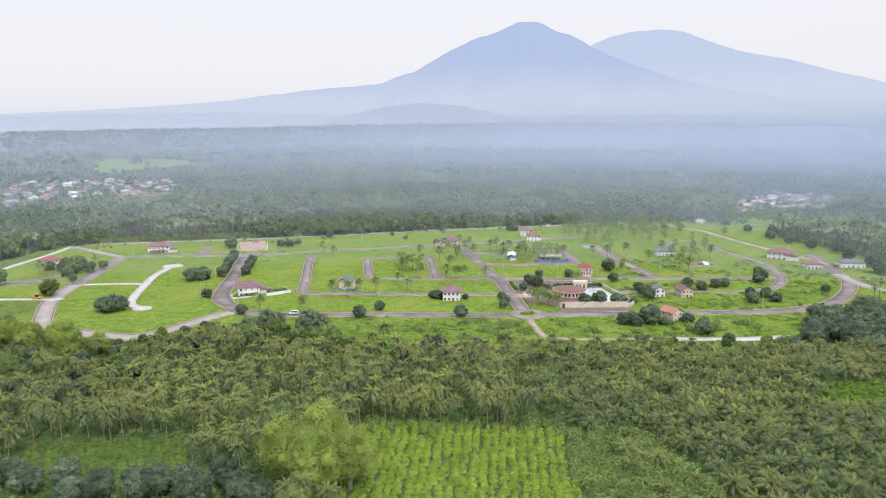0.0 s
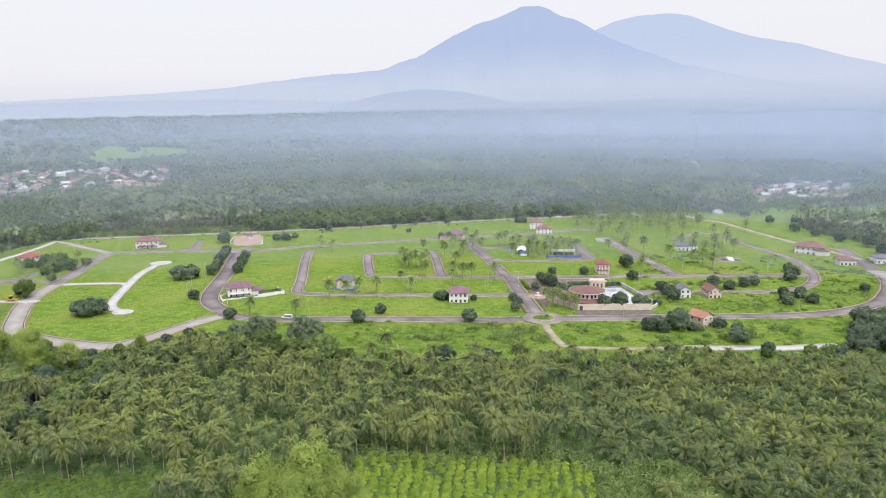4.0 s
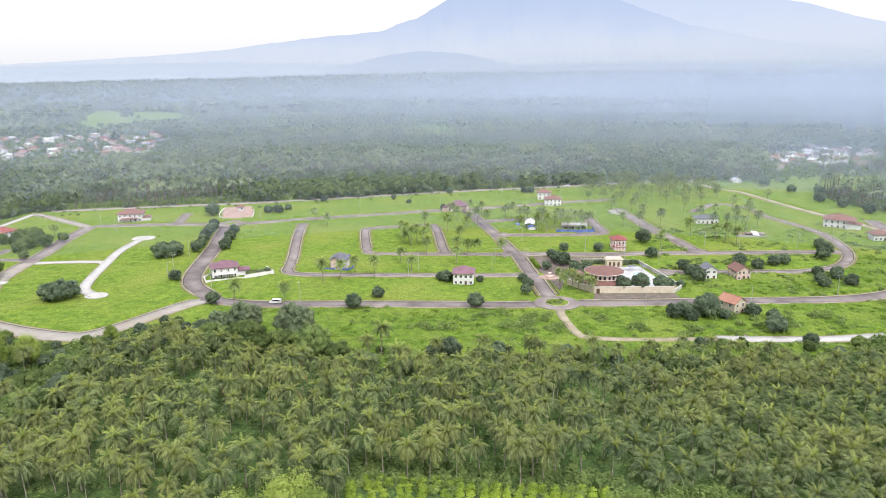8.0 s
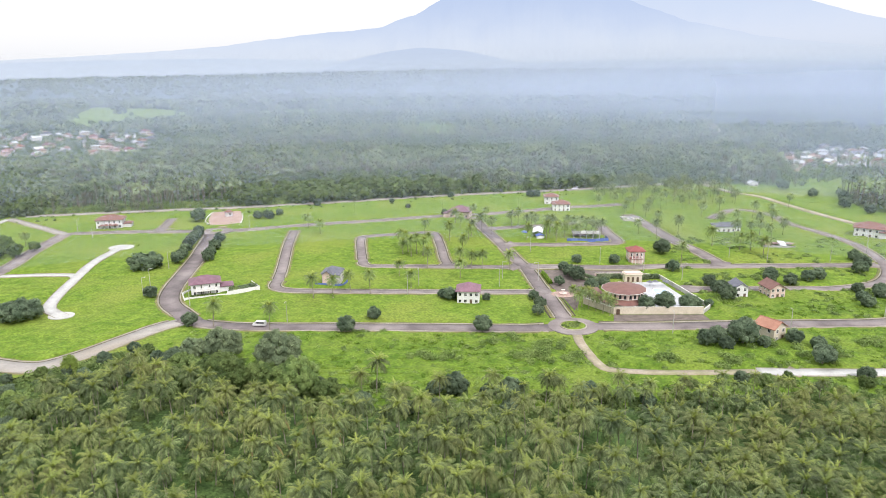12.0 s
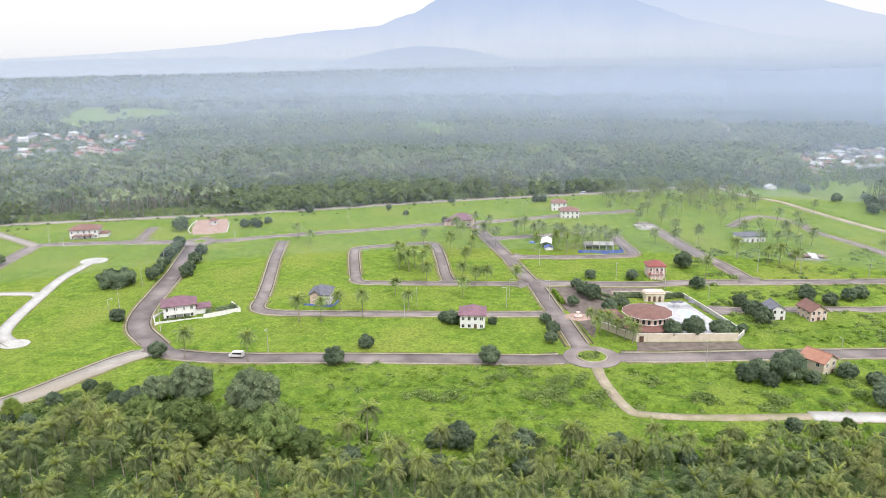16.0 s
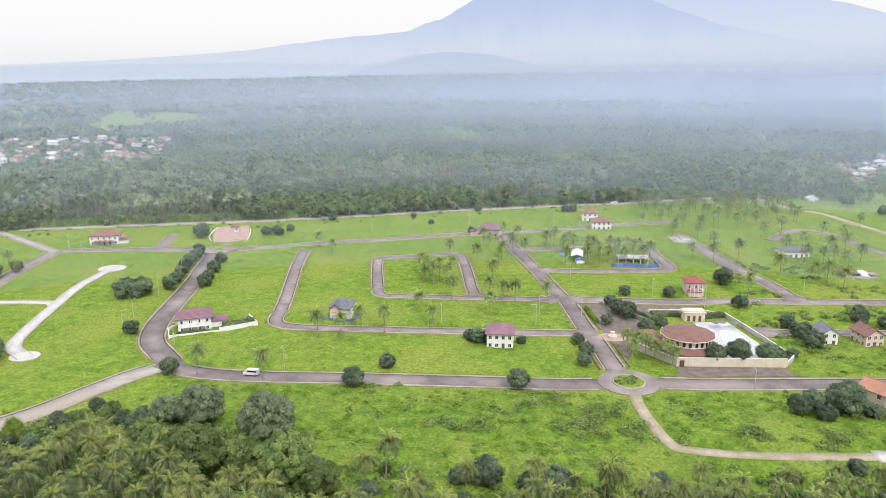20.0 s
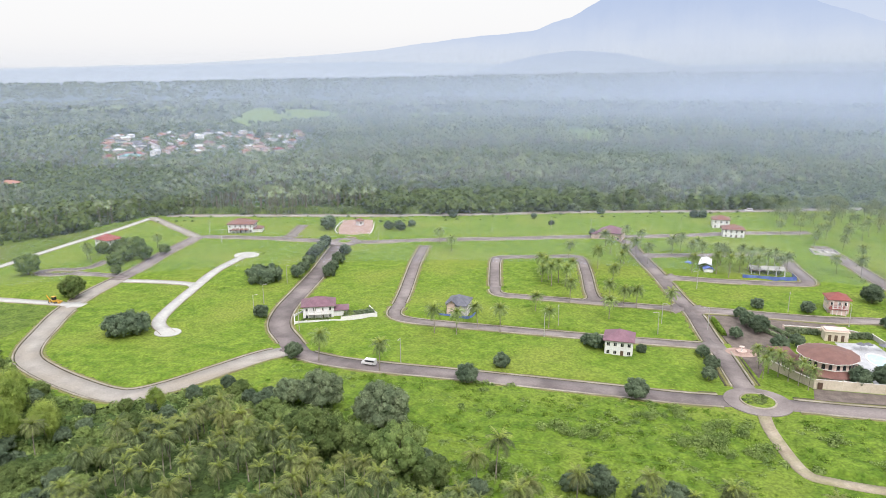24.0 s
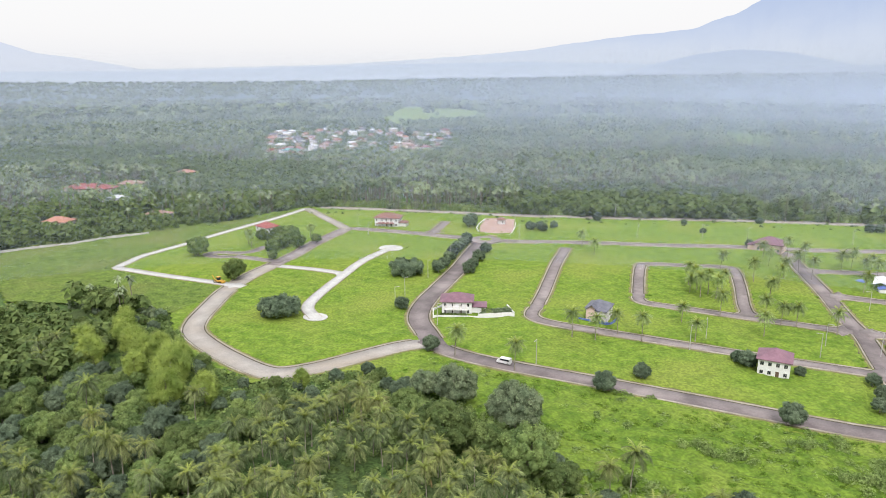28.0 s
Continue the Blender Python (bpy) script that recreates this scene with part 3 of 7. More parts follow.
def lumps(x, y, size, seed):
    """Smooth random swells, from 0 to 1, about a size apart."""
    g = np.random.default_rng(seed).random((256, 256))
    u, v = x / size, y / size
    i, j = np.floor(u).astype(int), np.floor(v).astype(int)
    u, v = u - i, v - j
    u, v = u * u * (3 - 2 * u), v * v * (3 - 2 * v)
    at = lambda a, b: g[(i + a) % 256, (j + b) % 256]
    return (at(0, 0) * (1 - u) + at(1, 0) * u) * (1 - v) + (at(0, 1) * (1 - u) + at(1, 1) * u) * v

ROAD_TREE = kdtree.KDTree(sum(len(line) for _, _, line in LINES))
ROAD_HALF = []
for name, w, line in LINES:
    for p, h in zip(line, HALVES[name]):
        ROAD_TREE.insert((p[0], p[1], 0), len(ROAD_HALF))
        ROAD_HALF.append(h)
ROAD_TREE.balance()
CLUB_GROUNDS = [(-4, 322), (66, 332), (70, 352), (58, 394), (46, 402), (-4, 400)]
PAVED = ((11.7, 323.8, 10), (-188, 465, 10), (-223.5, 423, 7.5), (-186, 318, 6), (64, 373, 7), (-199, 502, 20))

def off_road(x, y):
    """Metres from the nearest road's edge."""
    d = np.empty(x.size)
    for n, (a, b) in enumerate(zip(x.ravel(), y.ravel())):
        _, i, far = ROAD_TREE.find((a, b, 0))
        d[n] = far - ROAD_HALF[i]
    for cx, cy, r in PAVED:
        d = np.minimum(d, np.hypot(x.ravel() - cx, y.ravel() - cy) - r)
    return d.reshape(x.shape)

def wildness(x, y):
    """How rank the grass grows: 1 in the neglected fields, less on the mown lots."""
    p = np.stack([x.ravel(), y.ravel()], 1)
    wild = (p[:, 1] < 313) & (p[:, 0] > -130) | (p[:, 0] > 66) & (p[:, 1] < 380) | (p[:, 0] < -240) & (p[:, 1] < 420)
    return np.where(wild, 1.0, 0.8).reshape(x.shape)

def relief(x, y):
    """Height of the tussocky grass over the soil, none beside the roads."""
    d = np.clip((off_road(x, y) - 1.8) / 0.6, 0, 1)
    d = d * (1 - inside(np.stack([x.ravel(), y.ravel()], 1), CLUB_GROUNDS).reshape(x.shape))
    front = np.interp(x, [-128, -100, -86, -76, -41, 0, 40, 67, 102, 130, 148], [282, 282, 272, 258, 254, 256, 268, 274, 277, 290, 326])
    d = d * np.where((x > -128) & (x < 148) & (y < 340), np.clip((y - front) / 5, 0, 1), 1)
    tuft = lambda size, seed: np.abs(2 * lumps(x, y, size, seed) - 1) ** 0.8
    h = 0.30 + 1.0 * lumps(x, y, 9.0, 4) * tuft(4.6, 1) + 0.8 * tuft(2.4, 2) * lumps(x, y, 6.0, 5) + 0.2 * tuft(1.4, 3)
    return d * wildness(x, y) * h

def ground_sheet(name, xs, ys, z, wave, mat, label, keep=None, holes=()):
    gx, gy = np.meshgrid(xs, ys)
    h = z + wave * (np.sin(gx * 0.09 + 1.3 * np.sin(gy * 0.05)) * np.cos(gy * 0.11 + gx * 0.03) + 0.5 * np.sin(gx * 0.31) * np.sin(gy * 0.27))
    if keep is not None:
        h = z + relief(gx, gy)
    v = np.stack([gx, gy, h], -1).reshape(-1, 3)
    n, m = len(xs), len(ys)
    i, j = np.meshgrid(np.arange(n - 1), np.arange(m - 1))
    a = (j * n + i).ravel()
    f = np.concatenate([np.c_[a, a + 1, a + n + 1], np.c_[a, a + n + 1, a + n]])
    if keep is not None:
        mid = v[f].mean(1)
        ok = inside(mid, keep)
        for h in holes:
            ok &= ~np.all([inside(mid[:, :2] + o, h) for o in ((2, 2), (-2, 2), (2, -2), (-2, -2))], axis=0)
        f = f[ok]
        used = np.unique(f)
        back = np.zeros(len(v), int)
        back[used] = np.arange(len(used))
        v, f = v[used], back[f]
    return tagged(part(name, mesh_np(name, v, f, mat, True)), label, "ground", kind="structure")

FRONT_FIELD = [(-128, 282), (-100, 282), (-86, 272), (-76, 258), (-41, 254), (0, 256), (40, 268), (67, 274), (102, 277), (130, 290), (148, 326), (122, 331), (95, 327), (70, 324), (39, 320), (12, 313), (-33, 312), (-69, 310), (-105, 307), (-128, 306)]
RIGHT_FIELD = [(68, 348), (66, 369), (107, 374), (128, 377), (152, 395), (160, 411), (200, 411), (190, 394), (178, 377), (164, 363), (143, 349), (121, 342), (95, 338), (72, 336)]
ground_sheet("ground", np.r_[-4800:-500:100, -500:400:25, 400:4801:100], np.r_[-1500:0:100, 0:700:25, 700:4901:100], -0.12, 0.05, M_GROUND, "dark green undergrowth covering the open ground")
ground_sheet("meadow", np.arange(-402.5, 245, 1.25), np.arange(250, 660, 1.25), 0.02, 0.035, M_GRASS, "bright green uncut meadow grass on empty lots", ESTATE, (FRONT_FIELD, RIGHT_FIELD))
ground_sheet("front_field", np.arange(-130, 154, 0.7), np.arange(250, 336, 0.7), 0.06, 0.035, M_FIELD, "weedy green field with rank grass in front of the road",
             FRONT_FIELD)
for off in (0.0, 3.6):
    bank = smooth_line([(-72, 274.5 + off), (-49.6, 276 + off), (-20, 279.5 + off), (12.6, 284.3 + off)], 2.0)
    tagged(part("grass_bank", mesh_np("grass_bank", *strip(bank, -0.5, 0.5, -0.1, 0.95), M_FIELD)), "low grassy terrace bank across the field", "bank", kind="structure")
ground_sheet("right_field", np.arange(60, 206, 0.8), np.arange(336.25, 414, 0.8), 0.06, 0.035, M_FIELD, "rank weedy grass around the right-hand houses",
             RIGHT_FIELD)
ground_sheet("rough_ground", np.arange(-402.5, -230, 1.25), np.arange(262.5, 500, 1.25), 0.09, 0.03, M_ROUGH, "rough olive-green scrub grass with bare patches",
             [(-400, 305), (-308, 268), (-265, 288), (-238, 293), (-240, 327), (-282, 322), (-317, 319), (-330, 345), (-339, 488), (-352, 430), (-385, 392), (-397, 342)])


def clear_of(points, own, margin):
    """True where points stay off the other roads."""
    ok = np.ones(len(points), bool)
    for name, w, line in LINES:
        if name != own:
            far = np.linalg.norm(points[:, None] - line[None], axis=2)
            ok &= far.min(1) > HALVES[name][far.argmin(1)] + margin
    ok &= np.linalg.norm(points - (11.7, 323.8), axis=1) > 10.0
    ok &= np.linalg.norm(points - (-188, 465), axis=1) > 9.0
    ok &= ~inside(points, [(-215, 520), (-193, 532), (-181, 486), (-201, 474)])
    return ok

def runs(mask):
    out, start = [], None
    for i, m in enumerate(list(mask) + [False]):
        if m and start is None:
            start = i
        if not m and start is not None:
            if i - start > 2:
                out.append((start, i))
            start = None
    return out

tagged(part("mud_track", mesh_np("mud_track", *strip(smooth_line(MUD, 1.0), -2.6, 2.6, -0.1, 0.16), M_SOIL)), "dark muddy track worn into the rough grass", "track", kind="structure")
LABELS = {M_ASPHALT: "wide purplish grey worn paved road", M_STREET: "grey brown weathered paved side street", M_CONCRETE: "pale grey concrete road",
          M_NEWCONC: "bright white newly poured concrete lane", M_DIRT: "pale dirt track between grass"}
for k, ((name, w, mat, p), (_, _, line)) in enumerate(zip(ROADS, LINES)):
    z = 0.13 + 0.005 * k
    half = HALVES[name]
    road = tagged(part(name, mesh_np(name, *strip(line, -half, half, -0.1, z), mat)), LABELS[mat], "road", kind="structure")
    if mat is M_DIRT:
        continue
    for side in (-1, 1):
        edge = line + sideways(line) * side * half[:, None]
        wide = 0.5 if mat is not M_NEWCONC else 0.25
        for a, b in runs(clear_of(edge, name, 0.25)):
            h = half[a:b]
            lo, hi = (h, h + wide) if side > 0 else (-h - wide, -h)
            if mat is not M_NEWCONC:
                # gutter strip, painted dark for the shade of the kerb as well
                glo, ghi = (h - 0.4, h) if side > 0 else (-h, -h + 0.4)
                part("gutter", mesh_np("gutter", *strip(line[a:b], glo, ghi, -0.1, z + 0.012), M_DITCH_SHADE), None, road, "dark gutter strip along the kerb, the kerb's shade in its colour")
            part("kerb", mesh_np("kerb", *strip(line[a:b], lo, hi, -0.1, 0.36), M_KERB), None, road, "pale weathered concrete kerb")
            if mat is not M_NEWCONC:
                lo, hi = (h + wide, h + wide + 1.0) if side > 0 else (-h - wide - 1.0, -h - wide)
                part("verge", mesh_np("verge", *strip(line[a:b], lo, hi, -0.1, 0.125), M_SOIL), None, road, "straw-coloured dry grass verge")
                # drain strip, painted dark for the shade at the tall grass edge as well
                lo, hi = (h + wide + 1.0, h + wide + 1.65) if side > 0 else (-h - wide - 1.65, -h - wide - 1.0)
                part("drain", mesh_np("drain", *strip(line[a:b], lo, hi, -0.1, 0.085), M_DITCH_SHADE), None, road, "dark drain strip with the tall grass's shade in its colour")

def disc(cx, cy, rx, ry, n=40):
    return [(cx + rx * math.cos(2 * math.pi * i / n), cy + ry * math.sin(2 * math.pi * i / n)) for i in range(n)]

def pad(name, points, z, mat, label, category="pavement"):
    return tagged(part(name, flat_polygon(points, z, 0.3), mat), label, category, kind="structure")

pad("roundabout", disc(11.7, 323.8, 9.2, 8.8), 0.30, M_STREET, "grey paved roundabout circle")
pad("gate_circle", disc(-188, 465, 8.8, 8.8), 0.30, M_STREET, "grey paved turning circle by the gate")
pad("gate_plaza", [(-197, 476), (-203, 487), (-208, 497), (-211.5, 508), (-218, 525), (-212, 532), (-206, 535), (-199, 528), (-193, 514), (-186.5, 500), (-183.5, 490), (-183, 482), (-187, 475.5)], 0.29, M_PINKPAVE, "pink paved entrance plaza")
pad("cul_de_sac_end", disc(-223.5, 423, 6.6, 6.0), 0.27, M_NEWCONC, "white concrete turning circle")
pad("cul_de_sac_start", disc(-186, 318, 5.0, 4.2), 0.27, M_NEWCONC, "white concrete turning bay")
pad("stub_turning", disc(64, 373, 6.0, 5.0), 0.27, M_STREET, "grey turning circle at street end")

def island(cx, cy, r):
    isl = thing("traffic_island", pose(cx, cy, 0.3), "round planted traffic island with pale kerb", "traffic island")
    ring = smooth_line(disc(0, 0, r, r, 24), 0.6, True)
    ring = np.vstack([ring, ring[:1]])
    part("kerb", mesh_np("kerb", *strip(ring, -0.25, 0.25, -0.1, 0.3), M_KERB), None, isl)
    part("planting", flat_polygon(disc(0, 0, r - 0.2, r - 0.2), 0.22, 0.2), M_GRASS, isl, "green grass and low plants")
island(11.7, 323.8, 4.7)
island(-188, 465, 3.6)

# ---- shared shapes ----
def tube(points, radii, sides=6):
    p, n = np.asarray(points, float), sides
    v, f = [], []
    for c, r in zip(p, radii):
        for k in range(n):
            a = 2 * math.pi * k / n
            v.append((c[0] + r * math.cos(a), c[1] + r * math.sin(a), c[2]))
    for i in range(len(p) - 1):
        for k in range(n):
            a, b = i * n + k, i * n + (k + 1) % n
            f += [(a, b, b + n), (a, b + n, a + n)]
    return np.array(v), np.array(f)

def lobe_core():
    """An uneven many-sided lump of radius one."""
    g = (1 + 5 ** 0.5) / 2
    v = np.array([(-1, g, 0), (1, g, 0), (-1, -g, 0), (1, -g, 0), (0, -1, g), (0, 1, g), (0, -1, -g), (0, 1, -g), (g, 0, -1), (g, 0, 1), (-g, 0, -1), (-g, 0, 1)])
    f = [(0, 11, 5), (0, 5, 1), (0, 1, 7), (0, 7, 10), (0, 10, 11), (1, 5, 9), (5, 11, 4), (11, 10, 2), (10, 7, 6), (7, 1, 8),
         (3, 9, 4), (3, 4, 2), (3, 2, 6), (3, 6, 8), (3, 8, 9), (4, 9, 5), (2, 4, 11), (6, 2, 10), (8, 6, 7), (9, 8, 1)]
    return v / np.linalg.norm(v[0]), np.array(f)

def leafy_crown(seed, rx, ry, rz, cz, clumps, per, size, hang=0.0, core=0.0):
    """A crown of leaf clumps: rounded lobes, each a shell of small leaves that face outwards and up, with gaps between."""
    rng = np.random.default_rng(seed)
    k = np.arange(clumps) + 0.5
    up, turn = 1 - 1.62 * k / clumps, k * 2.39996
    d = np.stack([np.cos(turn) * np.sqrt(1 - up ** 2), np.sin(turn) * np.sqrt(1 - up ** 2), up], 1) + rng.normal(scale=0.22, size=(clumps, 3))
    d /= np.linalg.norm(d, axis=1)[:, None]
    lobes = d * rng.uniform(0.52, 0.84, (clumps, 1)) * (rx, ry, rz) + (0, 0, cz)
    big = rng.uniform(0.75, 1.25, clumps) * min(0.55, 1.9 / math.sqrt(clumps)) * (rx + ry + rz) / 3
    e = rng.normal(size=(clumps, per, 3)) + (0, 0, 0.35)
    e /= np.linalg.norm(e, axis=2)[..., None]
    c = lobes[:, None] + e * big[:, None, None] * rng.uniform(0.8, 1.12, (clumps, per, 1))
    c[..., 2] -= hang * rng.uniform(0, 1, (clumps, per))
    face = e + 0.5 * d[:, None] + (0, 0, 0.4) + rng.normal(scale=0.4, size=e.shape)
    c, face = c.reshape(-1, 3), face.reshape(-1, 3)
    face /= np.linalg.norm(face, axis=1)[:, None] + 1e-9
    t = np.cross(face, rng.normal(size=face.shape))
    t /= np.linalg.norm(t, axis=1)[:, None] + 1e-9
    b = np.cross(face, t)
    s = size * rng.uniform(0.6, 1.3, (len(c), 1))
    q = np.stack([c - t * s * 0.5 - b * s * 0.4, c + t * s * 0.5 - b * s * 0.4, c + b * s * 0.75], 1)
    leaves = q.reshape(-1, 3), np.arange(len(c) * 3).reshape(-1, 3)
    if not core:
        return leaves
    ball, faces = lobe_core()
    lumps_in = [(p + ball * r * core * rng.uniform(0.8, 1.15, (len(ball), 1)) - (0, 0, hang * 0.5), faces) for p, r in zip(lobes, big)]
    return joined([leaves, *lumps_in])

# ---- houses ----
def hip_roof(w, d, z, rise, over, thick=0.22):
    bm = bmesh.new()
    x, y = w / 2 + over, d / 2 + over
    run = min(x, y)
    rx, ry = (x - run, 0) if x >= y else (0, y - run)
    low = [bm.verts.new(p) for p in ((-x, -y, z - thick), (x, -y, z - thick), (x, y, z - thick), (-x, y, z - thick))]
    eav = [bm.verts.new(p) for p in ((-x, -y, z), (x, -y, z), (x, y, z), (-x, y, z))]
    if rx or ry:
        a, b = bm.verts.new((-rx, -ry, z + rise)), bm.verts.new((rx, ry, z + rise))
    else:
        a = b = bm.verts.new((0, 0, z + rise))
    bm.faces.new(low[::-1])
    for i in range(4):
        bm.faces.new((low[i], low[(i + 1) % 4], eav[(i + 1) % 4], eav[i]))
    if a is b:
        for i in range(4):
            bm.faces.new((eav[i], eav[(i + 1) % 4], a))
    elif rx:
        for q in ((eav[0], eav[1], b, a), (eav[1], eav[2], b), (eav[2], eav[3], a, b), (eav[3], eav[0], a)):
            bm.faces.new(q)
    else:
        for q in ((eav[0], eav[1], a), (eav[1], eav[2], b, a), (eav[2], eav[3], b), (eav[3], eav[0], a, b)):
            bm.faces.new(q)
    return bm

def gable_roof(w, d, z, rise, over, thick=0.2):
    """Two slabs that meet at a ridge running front to back."""
    bm = bmesh.new()
    y = d / 2 + over
    x = w / 2 + over
    k = rise / (w / 2)
    zl, zr = z - k * over, z + rise
    for s in (-1, 1):
        pts = [(0, -y, zr), (s * x, -y, zl), (s * x, y, zl), (0, y, zr)]
        top = [bm.verts.new((a, b, c + thick)) for a, b, c in pts]
        bot = [bm.verts.new(p) for p in pts]
        bm.faces.new(top if s < 0 else top[::-1])
        bm.faces.new(bot[::-1] if s < 0 else bot)
        for i in range(4):
            bm.faces.new((top[i], top[(i + 1) % 4], bot[(i + 1) % 4], bot[i]))
    bmesh.ops.recalc_face_normals(bm, faces=bm.faces)
    return bm

def wall_block(w, d, h, gable=0.0):
    bm = box(-w / 2, w / 2, -d / 2, d / 2, -0.2, h)
    if gable:
        for s in (-1, 1):
            f = [bm.verts.new(p) for p in ((-w / 2, s * d / 2, h), (w / 2, s * d / 2, h), (0, s * d / 2, h + gable))]
            b = [bm.verts.new((p.co.x, s * (d / 2 - 0.25), p.co.z)) for p in f]
            bm.faces.new(f)
            bm.faces.new(b[::-1])
            for i in range(3):
                bm.faces.new((f[i], f[(i + 1) % 3], b[(i + 1) % 3], b[i]))
        bmesh.ops.recalc_face_normals(bm, faces=bm.faces)
    add_box(bm, -w / 2 - 0.06, w / 2 + 0.06, -d / 2 - 0.06, d / 2 + 0.06, -0.2, 0.35)
    return bm

SHARED = {}
def window_on(parent, x, y, z, turn, w=0.95, h=1.2):
    """A framed window, its middle at a point of the wall, facing away from it."""
    key = (round(w, 2), round(h, 2))
    if key not in SHARED:
        fr = bmesh.new()
        for a, b, c, e in ((-w / 2 - .09, w / 2 + .09, h / 2, h / 2 + .09), (-w / 2 - .09, w / 2 + .09, -h / 2 - .12, -h / 2), (-w / 2 - .09, -w / 2, -h / 2, h / 2), (w / 2, w / 2 + .09, -h / 2, h / 2), (-.03, .03, -h / 2, h / 2)):
            add_box(fr, a, b, -0.10, 0.02, c, e)
        me, pn = bpy.data.meshes.new("window"), bpy.data.meshes.new("pane")
        fr.to_mesh(me), me.materials.append(M_TRIM)
        g = box(-w / 2, w / 2, -0.03, 0.02, -h / 2, h / 2)
        g.to_mesh(pn), pn.materials.append(M_GLASS)
        fr.free(), g.free()
        SHARED[key] = (me, pn)
    me, pn = SHARED[key]
    ob = part("window", me, None, parent)
    ob.matrix_basis = pose(x, y, z, 0, 0, turn)
    part("pane", pn, None, ob, "dark window glass")
    return ob

def windows_round(ob, w, d, storeys, front, side, storey_h, gable=False):
    for s in range(storeys):
        z = s * storey_h + 1.5
        for i in range(front):
            x = (i + 0.5) / front * w - w / 2
            if s == 0 and i == front // 2:
                continue
            window_on(ob, x, -d / 2, z, 0)
            window_on(ob, -x, d / 2, z, 180)
        for i in range(side):
            y = (i + 0.5) / side * d - d / 2
            window_on(ob, w / 2, y, z, 90)
            window_on(ob, -w / 2, -y, z, -90)

def house(label, x, y, turn, w, d, storeys, wall, roof, rise=2.4, over=0.7, front=4, side=3, shape="hip", storey_h=2.75, porch=0.0, columns=0, balcony=False, group="", wing=None, name="house"):
    ob = thing(name, pose(x, y, 0, 0, 0, turn), label, "house", group)
    h = storeys * storey_h
    part("wall", wall_block(w, d, h, rise if shape == "gable" else 0), wall, ob)
    part("roof", (gable_roof if shape == "gable" else hip_roof)(w, d, h + 0.22 * (shape == "hip"), rise, over), roof, ob)
    windows_round(ob, w, d, storeys, front, side, storey_h)
    dr = part("door", box(-0.5, 0.5, -0.08, 0.03, 0, 2.1), M_DOOR, ob, "dark wooden door")
    dr.location = ((front // 2 + 0.5) / front * w - w / 2 if front > 1 else 0.0, -d / 2, 0.1)
    if porch:
        part("porch_roof", hip_roof(w * 0.7, porch, storey_h - 0.1, 0.7, 0.3), roof, ob).location = (0, -d / 2 - porch / 2, 0)
        part("porch_floor", box(-w * 0.35, w * 0.35, -d / 2 - porch, -d / 2 - 0.07, -0.2, 0.25), M_CONCRETE, ob)
    if columns:
        for i in range(columns):
            cx = (i / (columns - 1) - 0.5) * w * 0.66
            c = part("column", tube_mesh(0.17, (h if balcony else storey_h) - 0.35 if balcony else storey_h - 0.6), M_TRIM, ob)
            c.location = (cx, -d / 2 - max(porch, 1.6) + 0.2, 0.2)
    if balcony:
        part("balcony", box(-w * 0.38, w * 0.38, -d / 2 - 1.7, -d / 2 - 0.02, storey_h - 0.15, storey_h + 0.05), M_TRIM, ob)
        rail = bmesh.new()
        add_box(rail, -w * 0.38, w * 0.38, -d / 2 - 1.7, -d / 2 - 1.62, storey_h + 0.9, storey_h + 1.0)
        for i in range(13):
            bx = (i / 12 - 0.5) * w * 0.75
            add_box(rail, bx - 0.04, bx + 0.04, -d / 2 - 1.69, -d / 2 - 1.63, storey_h + 0.05, storey_h + 0.9)
        part("railing", rail, M_TRIM, ob)
    if wing:
        wx, wy, ww, wd, wh = wing
        p = part("wing", wall_block(ww, wd, wh), wall, ob)
        p.location = (wx, wy, 0)
        part("wing_roof", hip_roof(ww, wd, wh + 0.22, 1.1, 0.5), roof, ob).location = (wx, wy, 0)
    part("ridge_cap", box(-max(w - d, 0.4) / 2, max(w - d, 0.4) / 2, -0.14, 0.14, h + rise + 0.12, h + rise + 0.3, 0.05) if shape == "hip"
         else box(-0.14, 0.14, -d / 2 - over, d / 2 + over, h + rise + 0.14, h + rise + 0.3, 0.05), roof, ob)
    return ob

def tube_mesh(r, h, sides=10, r2=None):
    v, f = tube([(0, 0, 0), (0, 0, h)], [r, r if r2 is None else r2], sides)
    return mesh_np("column", v, f, M_TRIM)


house("white two-storey house with maroon hip roof on grass", -28.8, 349.2, 2, 8.8, 8.4, 2, M_WALL, M_MAROON, 2.6, 0.7, 4, 3)
villa = house("white villa with maroon roof behind a garden wall", -142.0, 350.8, 27, 11.5, 8.5, 2, M_WALL, M_MAROON, 2.4, 0.9, 4, 3, columns=4, wing=(8.4, 0.6, 5.5, 6.0, 2.8), storey_h=2.7, balcony=True)
shell = house("unfinished grey house with slate blue roof", -91, 369.5, 3, 8.0, 8.2, 2, M_GREYWALL, M_SLATE, 2.4, 0.5, 3, 3, wing=(2.0, -4.2, 3.6, 3.0, 5.2), storey_h=2.7)
part("front_gable_wall", wall_block(4.2, 2.0, 5.5, 1.7), M_PINK, shell, "pale plastered gable front").location = (-1.4, -4.6, 0)
part("front_gable_roof", gable_roof(4.2, 7.0, 5.5, 1.7, 0.4), M_SLATE, shell).location = (-1.4, -2.6, 0)
house("low bungalow with brown-maroon roof by the top road", -47, 516, -8, 13, 10, 1, M_PINK, M_MAROON, 3.0, 0.9, 4, 3, storey_h=4.4, wing=(-8, -1.0, 4.5, 6, 2.8))
